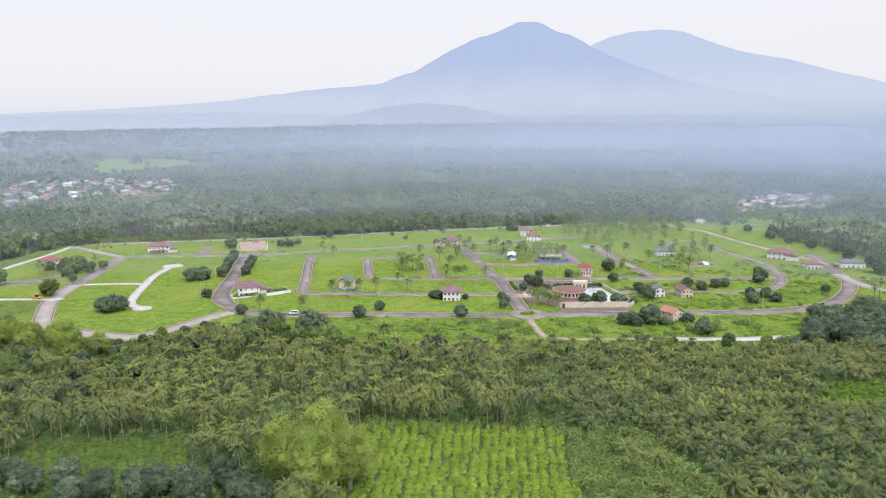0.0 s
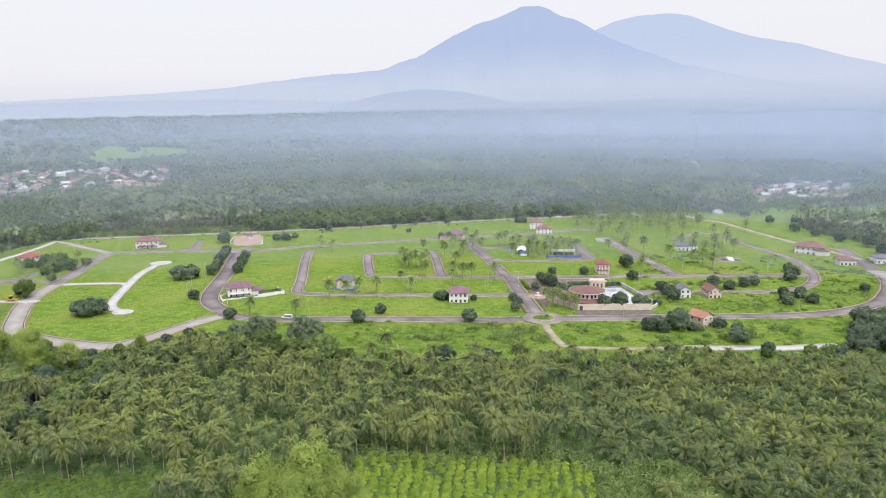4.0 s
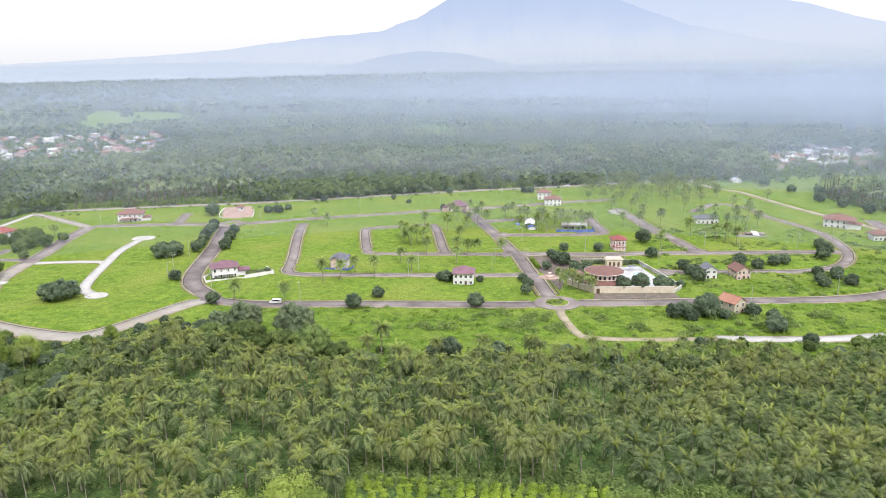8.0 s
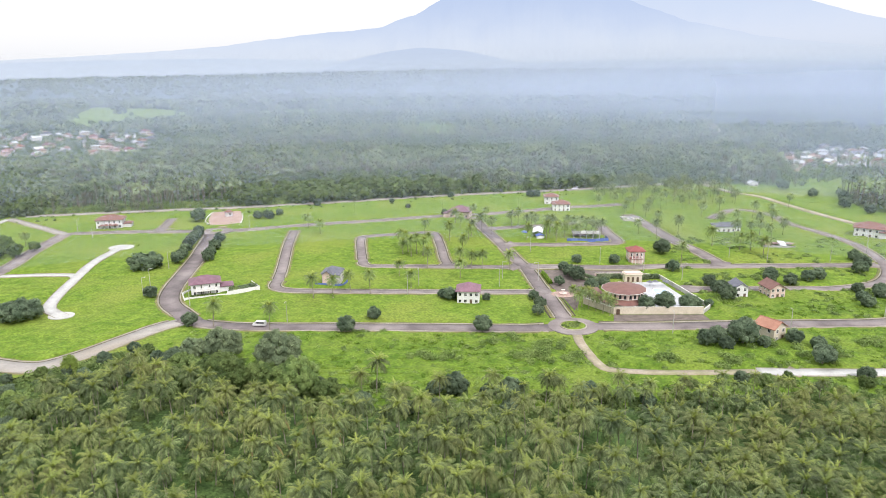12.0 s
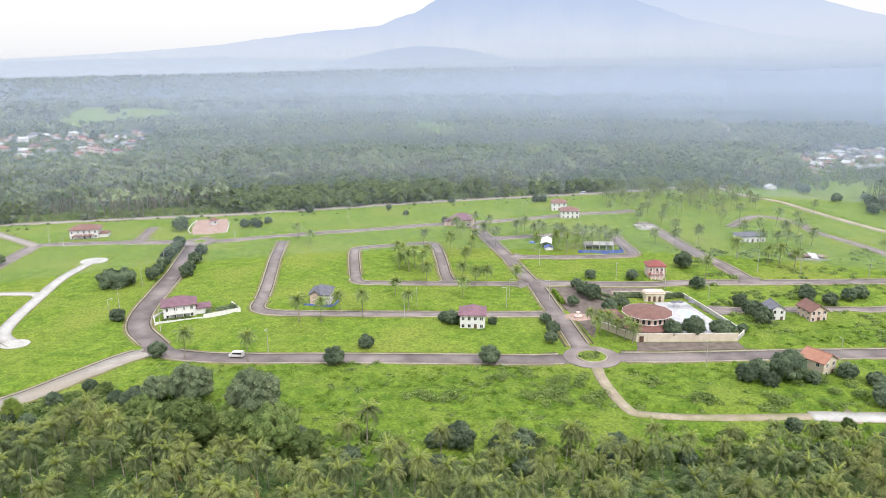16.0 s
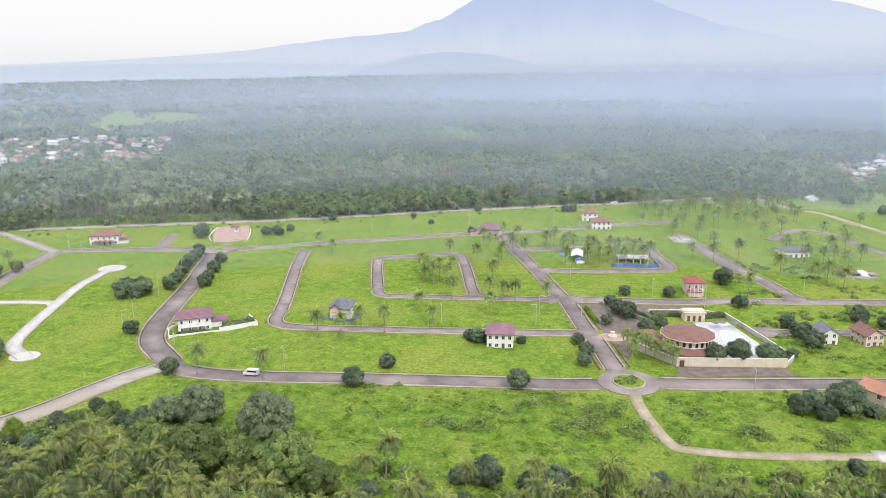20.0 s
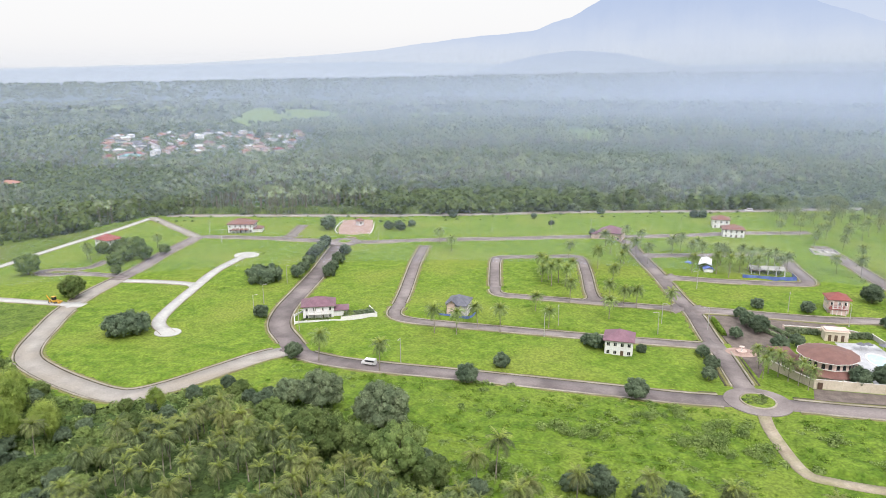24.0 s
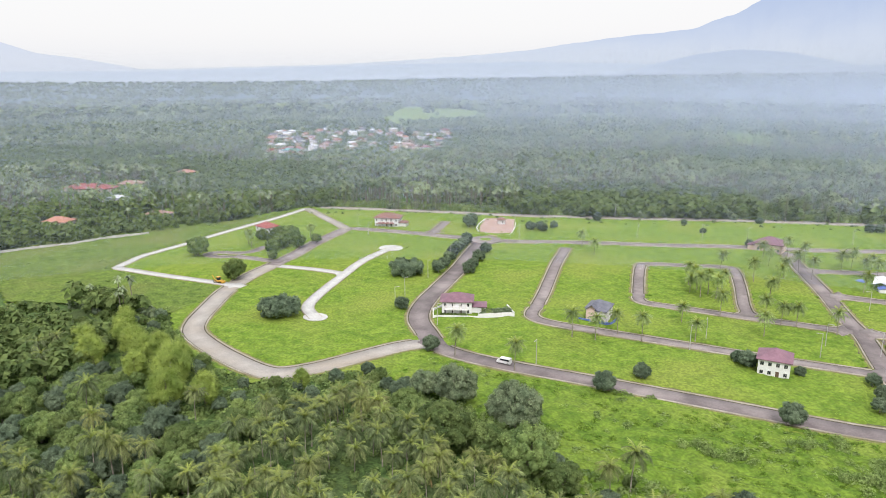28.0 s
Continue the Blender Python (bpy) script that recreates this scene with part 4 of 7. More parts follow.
house("white two-storey house with dusty pink roof", 12.5, 565, 3, 9.5, 8.5, 2, M_WALL, M_BRICKRED, 2.0, 0.6, 3, 3)
house("white house with wide pinkish hip roof", 18, 541, 3, 11, 9, 2, M_WALL, M_BRICKRED, 2.1, 0.6, 4, 3, storey_h=2.5)
house("two-storey house with red roof, balcony and white columns", 47.5, 415.5, 4, 7.2, 7.0, 2, M_PINK, M_RED, 2.0, 0.7, 3, 3, balcony=True, columns=4, storey_h=3.0, wing=(-0.4, -4.2, 5.2, 1.2, 2.6))
house("small white gabled house with dark grey roof", 81.5, 365.5, 4, 5.2, 7.5, 2, M_WALL, M_SLATE, 1.7, 0.5, 2, 2, "gable", 2.4)
house("pale pink gabled house with red roof in long grass", 95, 366, 14, 6.4, 8.0, 2, M_PINK, M_BRICKRED, 2.0, 0.6, 3, 3, "gable", 2.3)
house("peach gabled house with salmon roof among trees", 78.5, 318, 38, 6.6, 7.4, 2, M_CREAM, M_ORANGE, 2.0, 0.5, 2, 2, "gable", 2.6)
house("low white house with slate blue roof among palms", 109, 486, 8, 13.5, 8.5, 1, M_WALL, M_SLATE, 1.6, 0.7, 5, 3, storey_h=3.6)
house("large white house with dusty red hip roof", 184, 478, -28, 15.5, 11, 2, M_WALL, M_BRICKRED, 2.8, 0.9, 5, 4, wing=(8, -3.5, 7, 7, 4.0), storey_h=2.7)
house("white house with brick red roof at the estate edge", 192, 446, 0, 9, 7.5, 1, M_WALL, M_BRICKRED, 2.0, 0.8, 4, 3, storey_h=3.8)
house("long white building with grey blue roof", 218, 453, 2, 15, 8, 1, M_WALL, M_SLATE, 1.8, 0.7, 5, 3, storey_h=3.8)
house("white two-storey villa with brick red roof and columned porch", -258.5, 471, 19, 15, 9.5, 2, M_WALL, M_BRICKRED, 2.4, 0.8, 5, 3, porch=2.4, columns=5, balcony=True, storey_h=2.7, wing=(10, -1, 4.5, 6, 2.6))
house("white house with bright red roof beside garden trees", -306, 415.5, -10, 11, 8.5, 2, M_WALL, M_RED, 2.4, 0.7, 3, 3, storey_h=2.5)
house("orange roofed house half hidden in woods", -437, 369, 20, 15, 10, 1, M_CREAM, M_ORANGE, 2.6, 0.8, 4, 3, storey_h=3.4)
house("rusty roofed house at the wood's edge", -403, 416, 15, 15, 9, 1, M_GREYWALL, M_RUST, 2.0, 0.8, 4, 3, storey_h=3.2)
house("long hall with red and orange roof in the woods", -540, 456, 30, 34, 13, 1, M_CREAM, M_RED, 3.4, 1.0, 7, 3, storey_h=4.2, wing=(12, 4, 16, 13, 4.0))
house("dark brown roofed house in the woods", -533, 490, 25, 20, 10, 1, M_GREYWALL, M_RUST, 2.6, 0.8, 5, 3, storey_h=3.6)

house("small cream house with salmon roof deep in the woods", -550, 560, 10, 15, 10, 1, M_CREAM, M_ORANGE, 2.4, 0.8, 4, 3, storey_h=4.0)
house("low shed with grey blue sheet roof in the woods", -483, 442, 12, 12, 8, 1, M_GREYWALL, M_ZINC, 1.6, 0.6, 3, 2, storey_h=3.4)

def garden_wall(label, points, height, mat, cap=True):
    for (x0, y0), (x1, y1) in zip(points, points[1:]):
        n = math.hypot(x1 - x0, y1 - y0)
        ob = thing("garden_wall", pose(x0, y0, 0, 0, 0, math.degrees(math.atan2(y1 - y0, x1 - x0))), label, "wall")
        part("panel", box(0.15, n - 0.15, -0.1, 0.1, -0.2, height), mat, ob)
        if cap:
            part("coping", box(0.15, n - 0.15, -0.16, 0.16, height, height + 0.1), M_TRIM, ob)
        k = max(2, int(n / 3.5) + 1)
        for i in range(k):
            part("post", box(-0.17, 0.17, -0.17, 0.17, -0.2, height + 0.25, 0.03), mat, ob).location = (i / (k - 1) * n, 0, 0)

garden_wall("white painted garden wall round the villa", [(-146, 339.3), (-130.5, 346.7)], 1.3, M_WALL)
garden_wall("tall pale green-white garden wall", [(-130.5, 347.0), (-119.8, 355.5), (-126, 362.5)], 2.1, M_WALL)
garden_wall("low white wall on the street side", [(-146, 339.3), (-150.3, 346.3), (-149.2, 353)], 1.2, M_WALL)

def hedge(x0, y0, x1, y1, h, mat, label):
    n = math.hypot(x1 - x0, y1 - y0)
    k = int(n / 0.7) + 1
    r = np.random.default_rng(int(abs(x0 * 7 + y0)))
    u = np.linspace(0, 1, k)
    p = np.c_[x0 + (x1 - x0) * u, y0 + (y1 - y0) * u, np.zeros(k)]
    tagged(part("hedge", mesh_np("hedge", *scatter(leafy_crown(4, 1, 1, 0.9, 0.6, 8, 14, 0.5), p, r.uniform(0, 6, k), np.full(k, h / 1.6)), mat)), label, "hedge")

hedge(-130, 351.5, -123, 357.5, 2.6, M_LEAFD, "dark green hedge behind the white wall")
hedge(-144.5, 342.8, -136, 346.6, 1.4, M_LEAF, "low hedge inside the villa garden")

# ---- clubhouse ----
def prism(r0, r1, z0, z1, n, flip=0.0):
    """A ring of faces from radius r0 at z0 to r1 at z1, closed above and below."""
    bm = bmesh.new()
    a = [bm.verts.new((r0 * math.cos(2 * math.pi * i / n + flip), r0 * math.sin(2 * math.pi * i / n + flip), z0)) for i in range(n)]
    if r1 < 0.01:
        tip = bm.verts.new((0, 0, z1))
        for i in range(n):
            bm.faces.new((a[i], a[(i + 1) % n], tip))
    else:
        b = [bm.verts.new((r1 * math.cos(2 * math.pi * i / n + flip), r1 * math.sin(2 * math.pi * i / n + flip), z1)) for i in range(n)]
        for i in range(n):
            bm.faces.new((a[i], a[(i + 1) % n], b[(i + 1) % n], b[i]))
        bm.faces.new(b)
    bm.faces.new(a[::-1])
    return bm

def arch_mesh(w, h):
    bm = bmesh.new()
    pts = [(-w / 2, 0), (w / 2, 0), (w / 2, h - w / 2)] + [(w / 2 * math.cos(t), h - w / 2 + w / 2 * math.sin(t)) for t in (0.6, 1.2, 1.57, 1.94, 2.54)] + [(-w / 2, h - w / 2)]
    f = [bm.verts.new((x, -0.06, z)) for x, z in pts]
    b = [bm.verts.new((x, 0.06, z)) for x, z in pts]
    bm.faces.new(f), bm.faces.new(b[::-1])
    for i in range(len(pts)):
        bm.faces.new((f[i], b[i], b[(i + 1) % len(pts)], f[(i + 1) % len(pts)]))
    bmesh.ops.recalc_face_normals(bm, faces=bm.faces)
    me = bpy.data.meshes.new("arch_window")
    bm.to_mesh(me)
    bm.free()
    me.materials.append(M_GLASS)
    return me

club = thing("clubhouse", pose(33.2, 350.6, 0, 0, 0, 4) @ Matrix.Diagonal((0.92, 0.92, 0.95, 1)), "round pink clubhouse with brown-red tiled roof and arched windows", "clubhouse")
NS = 12
part("lower_wall", prism(9.6, 9.6, -0.2, 3.3, NS), M_CREAM, club)
part("skirt_roof", prism(11.4, 8.0, 3.0, 4.5, NS), M_BRICKRED, club, "sloping lower tiled roof")
part("drum_wall", prism(8.4, 8.4, 4.3, 7.2, NS), M_PINK, club)
part("main_roof", prism(9.6, 0.0, 7.2, 9.2, NS), M_BRICKRED, club)
part("eave_band", prism(9.7, 9.7, 7.0, 7.19, NS), M_TRIM, club)
part("cornice", prism(8.6, 8.6, 4.5, 4.72, NS), M_TRIM, club)
ARCH = arch_mesh(1.05, 1.7)
for i in range(NS):
    mid = 2 * math.pi * (i + 0.5) / NS
    rr = 8.4 * math.cos(math.pi / NS) + 0.02
    for off in (-1.0, 1.0):
        w = part("arch_window", ARCH, None, club)
        w.matrix_basis = pose(rr * math.cos(mid) - off * math.sin(mid), rr * math.sin(mid) + off * math.cos(mid), 4.75, 0, 0, math.degrees(mid) + 90)
    part("column", tube_mesh(0.22, 3.1), None, club).location = (10.5 * math.cos(mid), 10.5 * math.sin(mid), 0)
side_hall = thing("side_hall", pose(21.8, 356, 0, 0, 0, 14), "low hall with brown-red roof beside the clubhouse", "hall")
part("wall", wall_block(5.4, 9.5, 3.2), M_CREAM, side_hall)
part("roof", hip_roof(5.4, 9.5, 3.42, 1.2, 0.9), M_BRICKRED, side_hall)
windows_round(side_hall, 5.4, 9.5, 1, 3, 4, 3.0)
poolhouse = thing("pool_house", pose(41.5, 383.5, 0, 0, 0, 5), "small cream flat-roofed pool house with dark doors", "building")
part("wall", wall_block(7.4, 4.2, 3.3), M_CREAM, poolhouse)
part("roof", box(-4.1, 4.1, -2.5, 2.5, 3.3, 3.65, 0.05), M_CREAM, poolhouse, "pale flat roof slab")
part("parapet", box(-3.6, 3.6, -2.0, 2.0, 3.65, 4.1, 0.05), M_PINK, poolhouse)
for dx in (-2.2, -0.2, 1.9):
    part("door", box(-0.5, 0.5, -0.08, 0.02, 0, 2.2), M_DOOR, poolhouse).location = (dx, -2.1, 0.1)
pad("pool_deck", [(41, 380), (53.5, 382), (58.6, 363), (62, 348), (46, 344.5), (44, 362)], 0.22, M_DECK, "white paved pool deck", "pavement")
pool = thing("swimming_pool", pose(51.8, 365.5, 0.2, 0, 0, 14), "bright blue swimming pool with pale rim", "pool")
part("water", flat_polygon(disc(0, 0, 3.3, 6.6), 0.10, 0.1), M_POOL, pool)
ring = np.array(disc(0, 0, 3.5, 6.8, 48) + disc(0, 0, 3.5, 6.8, 48)[:1])
part("rim", mesh_np("rim", *strip(ring, -0.4, 0.25, -0.1, 0.16), M_TRIM), None, pool)
for k, (px, py) in enumerate(((47.6, 374.8), (50, 375.4), (54.4, 375.6))):
    um = thing("sun_shelter", pose(px, py, 0.22), "small dark blue poolside umbrella", "umbrella", "poolside umbrellas")
    part("pole", tube_mesh(0.05, 2.3), None, um)
    part("canopy", prism(1.5, 0.0, 2.1, 2.8, 8), M_SLATE, um)
garden_wall("cream perimeter wall of the clubhouse along the road", [(28, 338.4), (62, 341.8)], 2.9, M_CREAM)
garden_wall("cream clubhouse wall on the roundabout side", [(28, 338.4), (17.5, 350)], 2.6, M_CREAM)
garden_wall("grey clubhouse wall beside the grass", [(62, 341.8), (66, 348), (58.5, 374), (54, 388)], 1.7, M_GREYWALL)
garden_wall("low pale wall at the back of the club grounds", [(54, 388), (47, 392), (26, 390)], 1.2, M_PINK)
garden_wall("weathered grey concrete boundary wall of the estate", [(-400, 298), (-389, 325), (-380, 341), (-375, 363), (-365, 379)], 2.0, M_GREYWALL, False)
gate = thing("gate", pose(29.6, 338.3, 0, 0, 0, 6), "dark arched pedestrian gate in the cream wall", "gate")
part("leaf", box(-0.7, 0.7, -0.16, -0.12, 0, 2.2), M_DOOR, gate)
pad("club_forecourt", [(27, 330), (28, 337.8), (62, 341), (63, 335.2)], 0.10, M_MULCH, "dark paved strip in front of the wall", "pavement")
pad("club_garden", [(13.5, 341), (9, 360), (5.5, 372), (0.5, 397), (44, 399.5), (52, 390), (27, 389), (26, 372), (17, 360), (15.5, 349)], 0.09, M_MULCH, "brown bare planting beds of the club garden", "ground")
pad("club_court", disc(10, 361, 5.0, 4.0), 0.2, M_PINKPAVE, "pink paved round court", "pavement")
pad("club_lawn", [(13.5, 339), (17, 345.5), (27.5, 337.5), (25, 331.5), (19, 333)], 0.13, M_GRASS, "small lawn by the roundabout", "ground")
hedge(2.2, 391, 5.2, 376, 1.5, M_WEED, "bright green clipped hedge")
hedge(14, 392, 24, 378, 1.3, M_LEAFD, "dark clipped hedge in the club garden")
hedge(18, 394, 28, 380, 1.3, M_LEAFD, "dark clipped hedge in the club garden")
hedge(27, 386, 37, 387, 2.0, M_LEAFD, "tall dark hedge by the pool house")
hedge(46, 386, 53, 388, 2.0, M_LEAFD, "tall dark hedge by the pool house")
fount = thing("fountain", pose(10, 361, 0.2), "round pink stone fountain on the court", "fountain")
part("basin", prism(1.6, 1.7, 0, 0.6, 16), M_PINK, fount)
part("column", tube_mesh(0.3, 1.8), None, fount)
part("bowl", prism(0.4, 0.9, 1.7, 2.0, 12), M_PINK, fount)

# ---- gatehouse, building site, ruins ----
gh = thing("gatehouse", pose(-199, 508, 0.25, 0, 0, 20), "small round white gatehouse with brick red roof", "gatehouse")
part("wall", prism(2.4, 2.4, 0, 2.8, 8), M_WALL, gh)
part("roof", prism(3.4, 0.0, 2.8, 4.6, 8), M_BRICKRED, gh)
for k in range(4):
    window_on(gh, 2.24 * math.cos(k * 1.571 + 0.39), 2.24 * math.sin(k * 1.571 + 0.39), 1.6, math.degrees(k * 1.571 + 0.39) + 90, 1.0, 1.0)
for pts in ([(-214, 516), (-213, 509), (-210, 498), (-206.5, 489), (-201, 481.5)], [(-192, 514), (-187, 502), (-183, 490), (-180.8, 481)]):
    garden_wall("low white entrance wall by the plaza", pts, 0.7, M_WALL)

site = thing("building_shell", pose(28, 464, 0, 0, 0, 3), "half-built concrete house frame on a building site", "building shell")
part("slab", box(-8, 8, -4, 4, -0.2, 0.4), M_GREYWALL, site)
part("upper_slab", box(-7.5, 7.5, -3.5, 3.5, 3.0, 3.3), M_GREYWALL, site)
for ix in range(5):
    for iy in range(2):
        part("pillar", box(-0.2, 0.2, -0.2, 0.2, 0.4, 4.4), M_GREYWALL, site).location = (-7 + ix * 3.5, -3 + iy * 6, 0)
part("wall", box(-7, 0, 2.6, 2.9, 0.4, 3.0), M_PINK, site)
def tarp_fence(points, h, label, mat):
    for (x0, y0), (x1, y1) in zip(points, points[1:]):
        n = math.hypot(x1 - x0, y1 - y0)
        ob = thing("site_fence", pose(x0, y0, 0, 0, 0, math.degrees(math.atan2(y1 - y0, x1 - x0))), label, "fence")
        part("sheet", box(0, n, -0.04, 0.04, 0.05, h), mat, ob)
        for i in range(int(n / 3) + 1):
            part("post", box(-0.06, 0.06, 0.045, 0.165, -0.2, h + 0.15), M_TRUNK, ob).location = (i * 3, 0, 0)
tarp_fence([(17, 454), (31, 454), (39.5, 456), (38.5, 463)], 1.9, "blue tarpaulin fence round the building site", M_BLUE)
tarp_fence([(-97.5, 363.6), (-92, 363.3)], 1.7, "blue tarpaulin fence by the unfinished house", M_BLUE)
tarp_fence([(-90, 363.4), (-85, 363.6), (-84.5, 370)], 1.6, "blue tarpaulin fence by the unfinished house", M_BLUE)
tent = thing("work_shelter", pose(1.5, 468, 0, 0, 0, -4), "open work shelter with white sheet roof", "shelter")
part("roof", gable_roof(5, 12, 3.0, 0.9, 0.4), M_CANVAS, tent)
for i in range(4):
    for s in (-1, 1):
        part("post", box(-0.08, 0.08, -0.08, 0.08, -0.2, 3.0), M_TRUNK, tent).location = (s * 2.3, -5.4 + i * 3.6, 0)
shed = thing("blue_shed", pose(2.5, 459.5, 0, 0, 0, 12), "small shed draped with blue tarpaulin", "shed")
part("wall", box(-2.0, 2.0, -1.6, 1.6, -0.1, 2.0), M_CANVAS, shed)
part("roof", gable_roof(4.0, 3.2, 2.0, 0.8, 0.3), M_BLUE, shed)
pile = thing("tarpaulin_heap", pose(-6, 473, 0, 0, 0, 20), "heap of material under blue tarpaulin", "heap")
part("cover", prism(2.8, 1.2, -0.1, 1.3, 9), M_BLUE, pile)
base = thing("house_foundation", pose(60, 513, 0, 0, 0, 8), "grey concrete house foundation with low walls", "foundation")
part("slab", box(-6, 6, -4.5, 4.5, -0.2, 0.5), M_GREYWALL, base)
for a in ((-6, 6, -4.5, -4.3), (-6, 6, 4.3, 4.5), (-6, -5.8, -4.28, 4.28), (5.8, 6, -4.28, 4.28), (-0.1, 0.1, -4.28, 4.28)):
    part("low_wall", box(*a, 0.5, 1.7), M_GREYWALL if a[0] else M_SLATE, base)
ruin = thing("ruined_house", pose(125.5, 450, 0, 0, 0, -2), "collapsed house with rusty red roof sheets", "ruin")
part("wall", box(-8, 8, -3.2, -2.9, -0.2, 1.6), M_GREYWALL, ruin)
part("back_wall", box(-8, 8, 2.9, 3.2, -0.2, 2.0), M_GREYWALL, ruin)
for i, (px, tilt) in enumerate(((-5.5, 7), (-1.5, -6), (2.2, 9), (5.9, -8))):
    p = part("roof_sheet", box(-1.9, 1.9, -3.4, 3.4, -0.04, 0.04), (M_RUST, M_BRICKRED, M_ZINC, M_RUST)[i], ruin)
    p.matrix_basis = pose(px, 0, 2.15, tilt, tilt * 0.6, 0)

# ---- villages beyond the woods ----
V_RNG = random.Random(31)
V_ROOFS = [(M_RED, "red"), (M_ORANGE, "salmon"), (M_ZINC, "grey zinc"), (M_RUST, "rusty"), (M_SLATE, "slate blue"), (M_BRICKRED, "brick red"), (M_ORANGE, "salmon"), (M_ZINC, "pale zinc")]
V_WALLS = [(M_WALL, "white"), (M_CREAM, "cream"), (M_PINK, "pale pink"), (M_WALL, "white")]
def village(poly, count, group, roofs=V_ROOFS, widest=15):
    p = np.array(poly)
    taken = []
    tries = 0
    while len(taken) < count and tries < 4000:
        tries += 1
        x, y = V_RNG.uniform(p[:, 0].min(), p[:, 0].max()), V_RNG.uniform(p[:, 1].min(), p[:, 1].max())
        if not inside([(x, y)], poly)[0] or any(math.hypot(x - a, y - b) < 17 for a, b in taken):
            continue
        taken.append((x, y))
        (rm, rn), (wm, wn_) = V_RNG.choice(roofs), V_RNG.choice(V_WALLS)
        w, d = V_RNG.uniform(8, widest), V_RNG.uniform(6, 9)
        ob = thing("village_house", pose(x, y, 0, 0, 0, V_RNG.uniform(-40, 50)), f"{wn_} village house with {rn} roof", "house", group)
        h = V_RNG.choice((3.2, 3.4, 5.6))
        gab = V_RNG.random() < 0.6
        part("wall", wall_block(d if gab else w, w if gab else d, h, 1.8 if gab else 0), wm, ob)
        part("roof", gable_roof(d, w, h, 1.8, 0.7) if gab else hip_roof(w, d, h + 0.22, 2.0, 0.7), rm, ob)
        ww, dd = (d, w) if gab else (w, d)
        for i in range(2):
            window_on(ob, (i - 0.5) * ww * 0.5, -dd / 2, h - 1.6, 0)
village([(-850, 985), (-640, 742), (-590, 748), (-445, 862), (-485, 930), (-575, 1110), (-795, 1070)], 80, "houses of the left village")
village([(238, 740), (328, 773), (395, 878), (332, 912), (264, 830)], 34, "houses of the right village", [(M_ZINC, "grey zinc"), (M_RUST, "rusty"), (M_BRICKRED, "brick red"), (M_ZINC, "pale zinc"), (M_SLATE, "slate blue")], 12)
for x, y, w, d, r, m, t in ((-604, 762, 30, 13, 15, M_RED, "red"), (-596, 752, 22, 10, 15, M_TEAL, "teal")):
    ob = thing("village_hall", pose(x, y, 0, 0, 0, r), f"large village building with {t} sheet roof", "building")
    part("wall", wall_block(w, d, 4.5), M_WALL, ob)
    part("roof", hip_roof(w, d, 4.72, 2.6, 0.8), m, ob)
    for i in range(5):
        window_on(ob, (i - 2) * w / 5, -d / 2, 2.6, 0)

# ---- poles, vehicles, rubble ----
pole = thing("street_lamp", pose(0, 0, 0), "slim grey street lamp pole beside the road", "street lamp", "street lamps")
part("pole", mesh_np("pole", *tube([(0, 0, -0.2), (0, 0, 8.6)], [0.14, 0.08], 8), M_METAL), None, pole)
part("base", box(-0.25, 0.25, -0.25, 0.25, -0.2, 0.25, 0.04), M_CONCRETE, pole)
part("arm", box(-0.05, 1.7, -0.05, 0.05, 8.45, 8.56), M_METAL, pole)
part("lamp_head", box(1.2, 2.0, -0.14, 0.14, 8.34, 8.46, 0.04), M_METAL, pole)
LAMPS = [(-141, 334, 0), (-166, 343, 60), (-170, 356, 70), (-176, 384, 80), (-182, 415, 80), (-251, 440, 0), (-270, 455, 0), (-171, 473, 0), (-55, 355, 90), (-17, 369, 180), (46, 318.5, 90), (-143, 560, 0),
         (-115, 511, -60), (-83, 527, -60), (-16, 380, 0), (-52, 367, -90), (63, 384, 0), (94, 424, 180), (49, 399, 90), (-3, 428, 180), (30, 409, -90), (-60, 530, 0), (-10, 548, -60), (88, 325, 90), (128, 343, 90),
         (-95, 318.8, -90), (0, 380, 180), (110, 418, -90), (140, 421, -90), (165, 440, 180)]
for i, (x, y, r) in enumerate(LAMPS):
    if i == 0:
        pole.matrix_basis = pose(x, y, 0, 0, 0, r)
    else:
        copy_thing(pole, pose(x, y, 0, 0, 0, r))

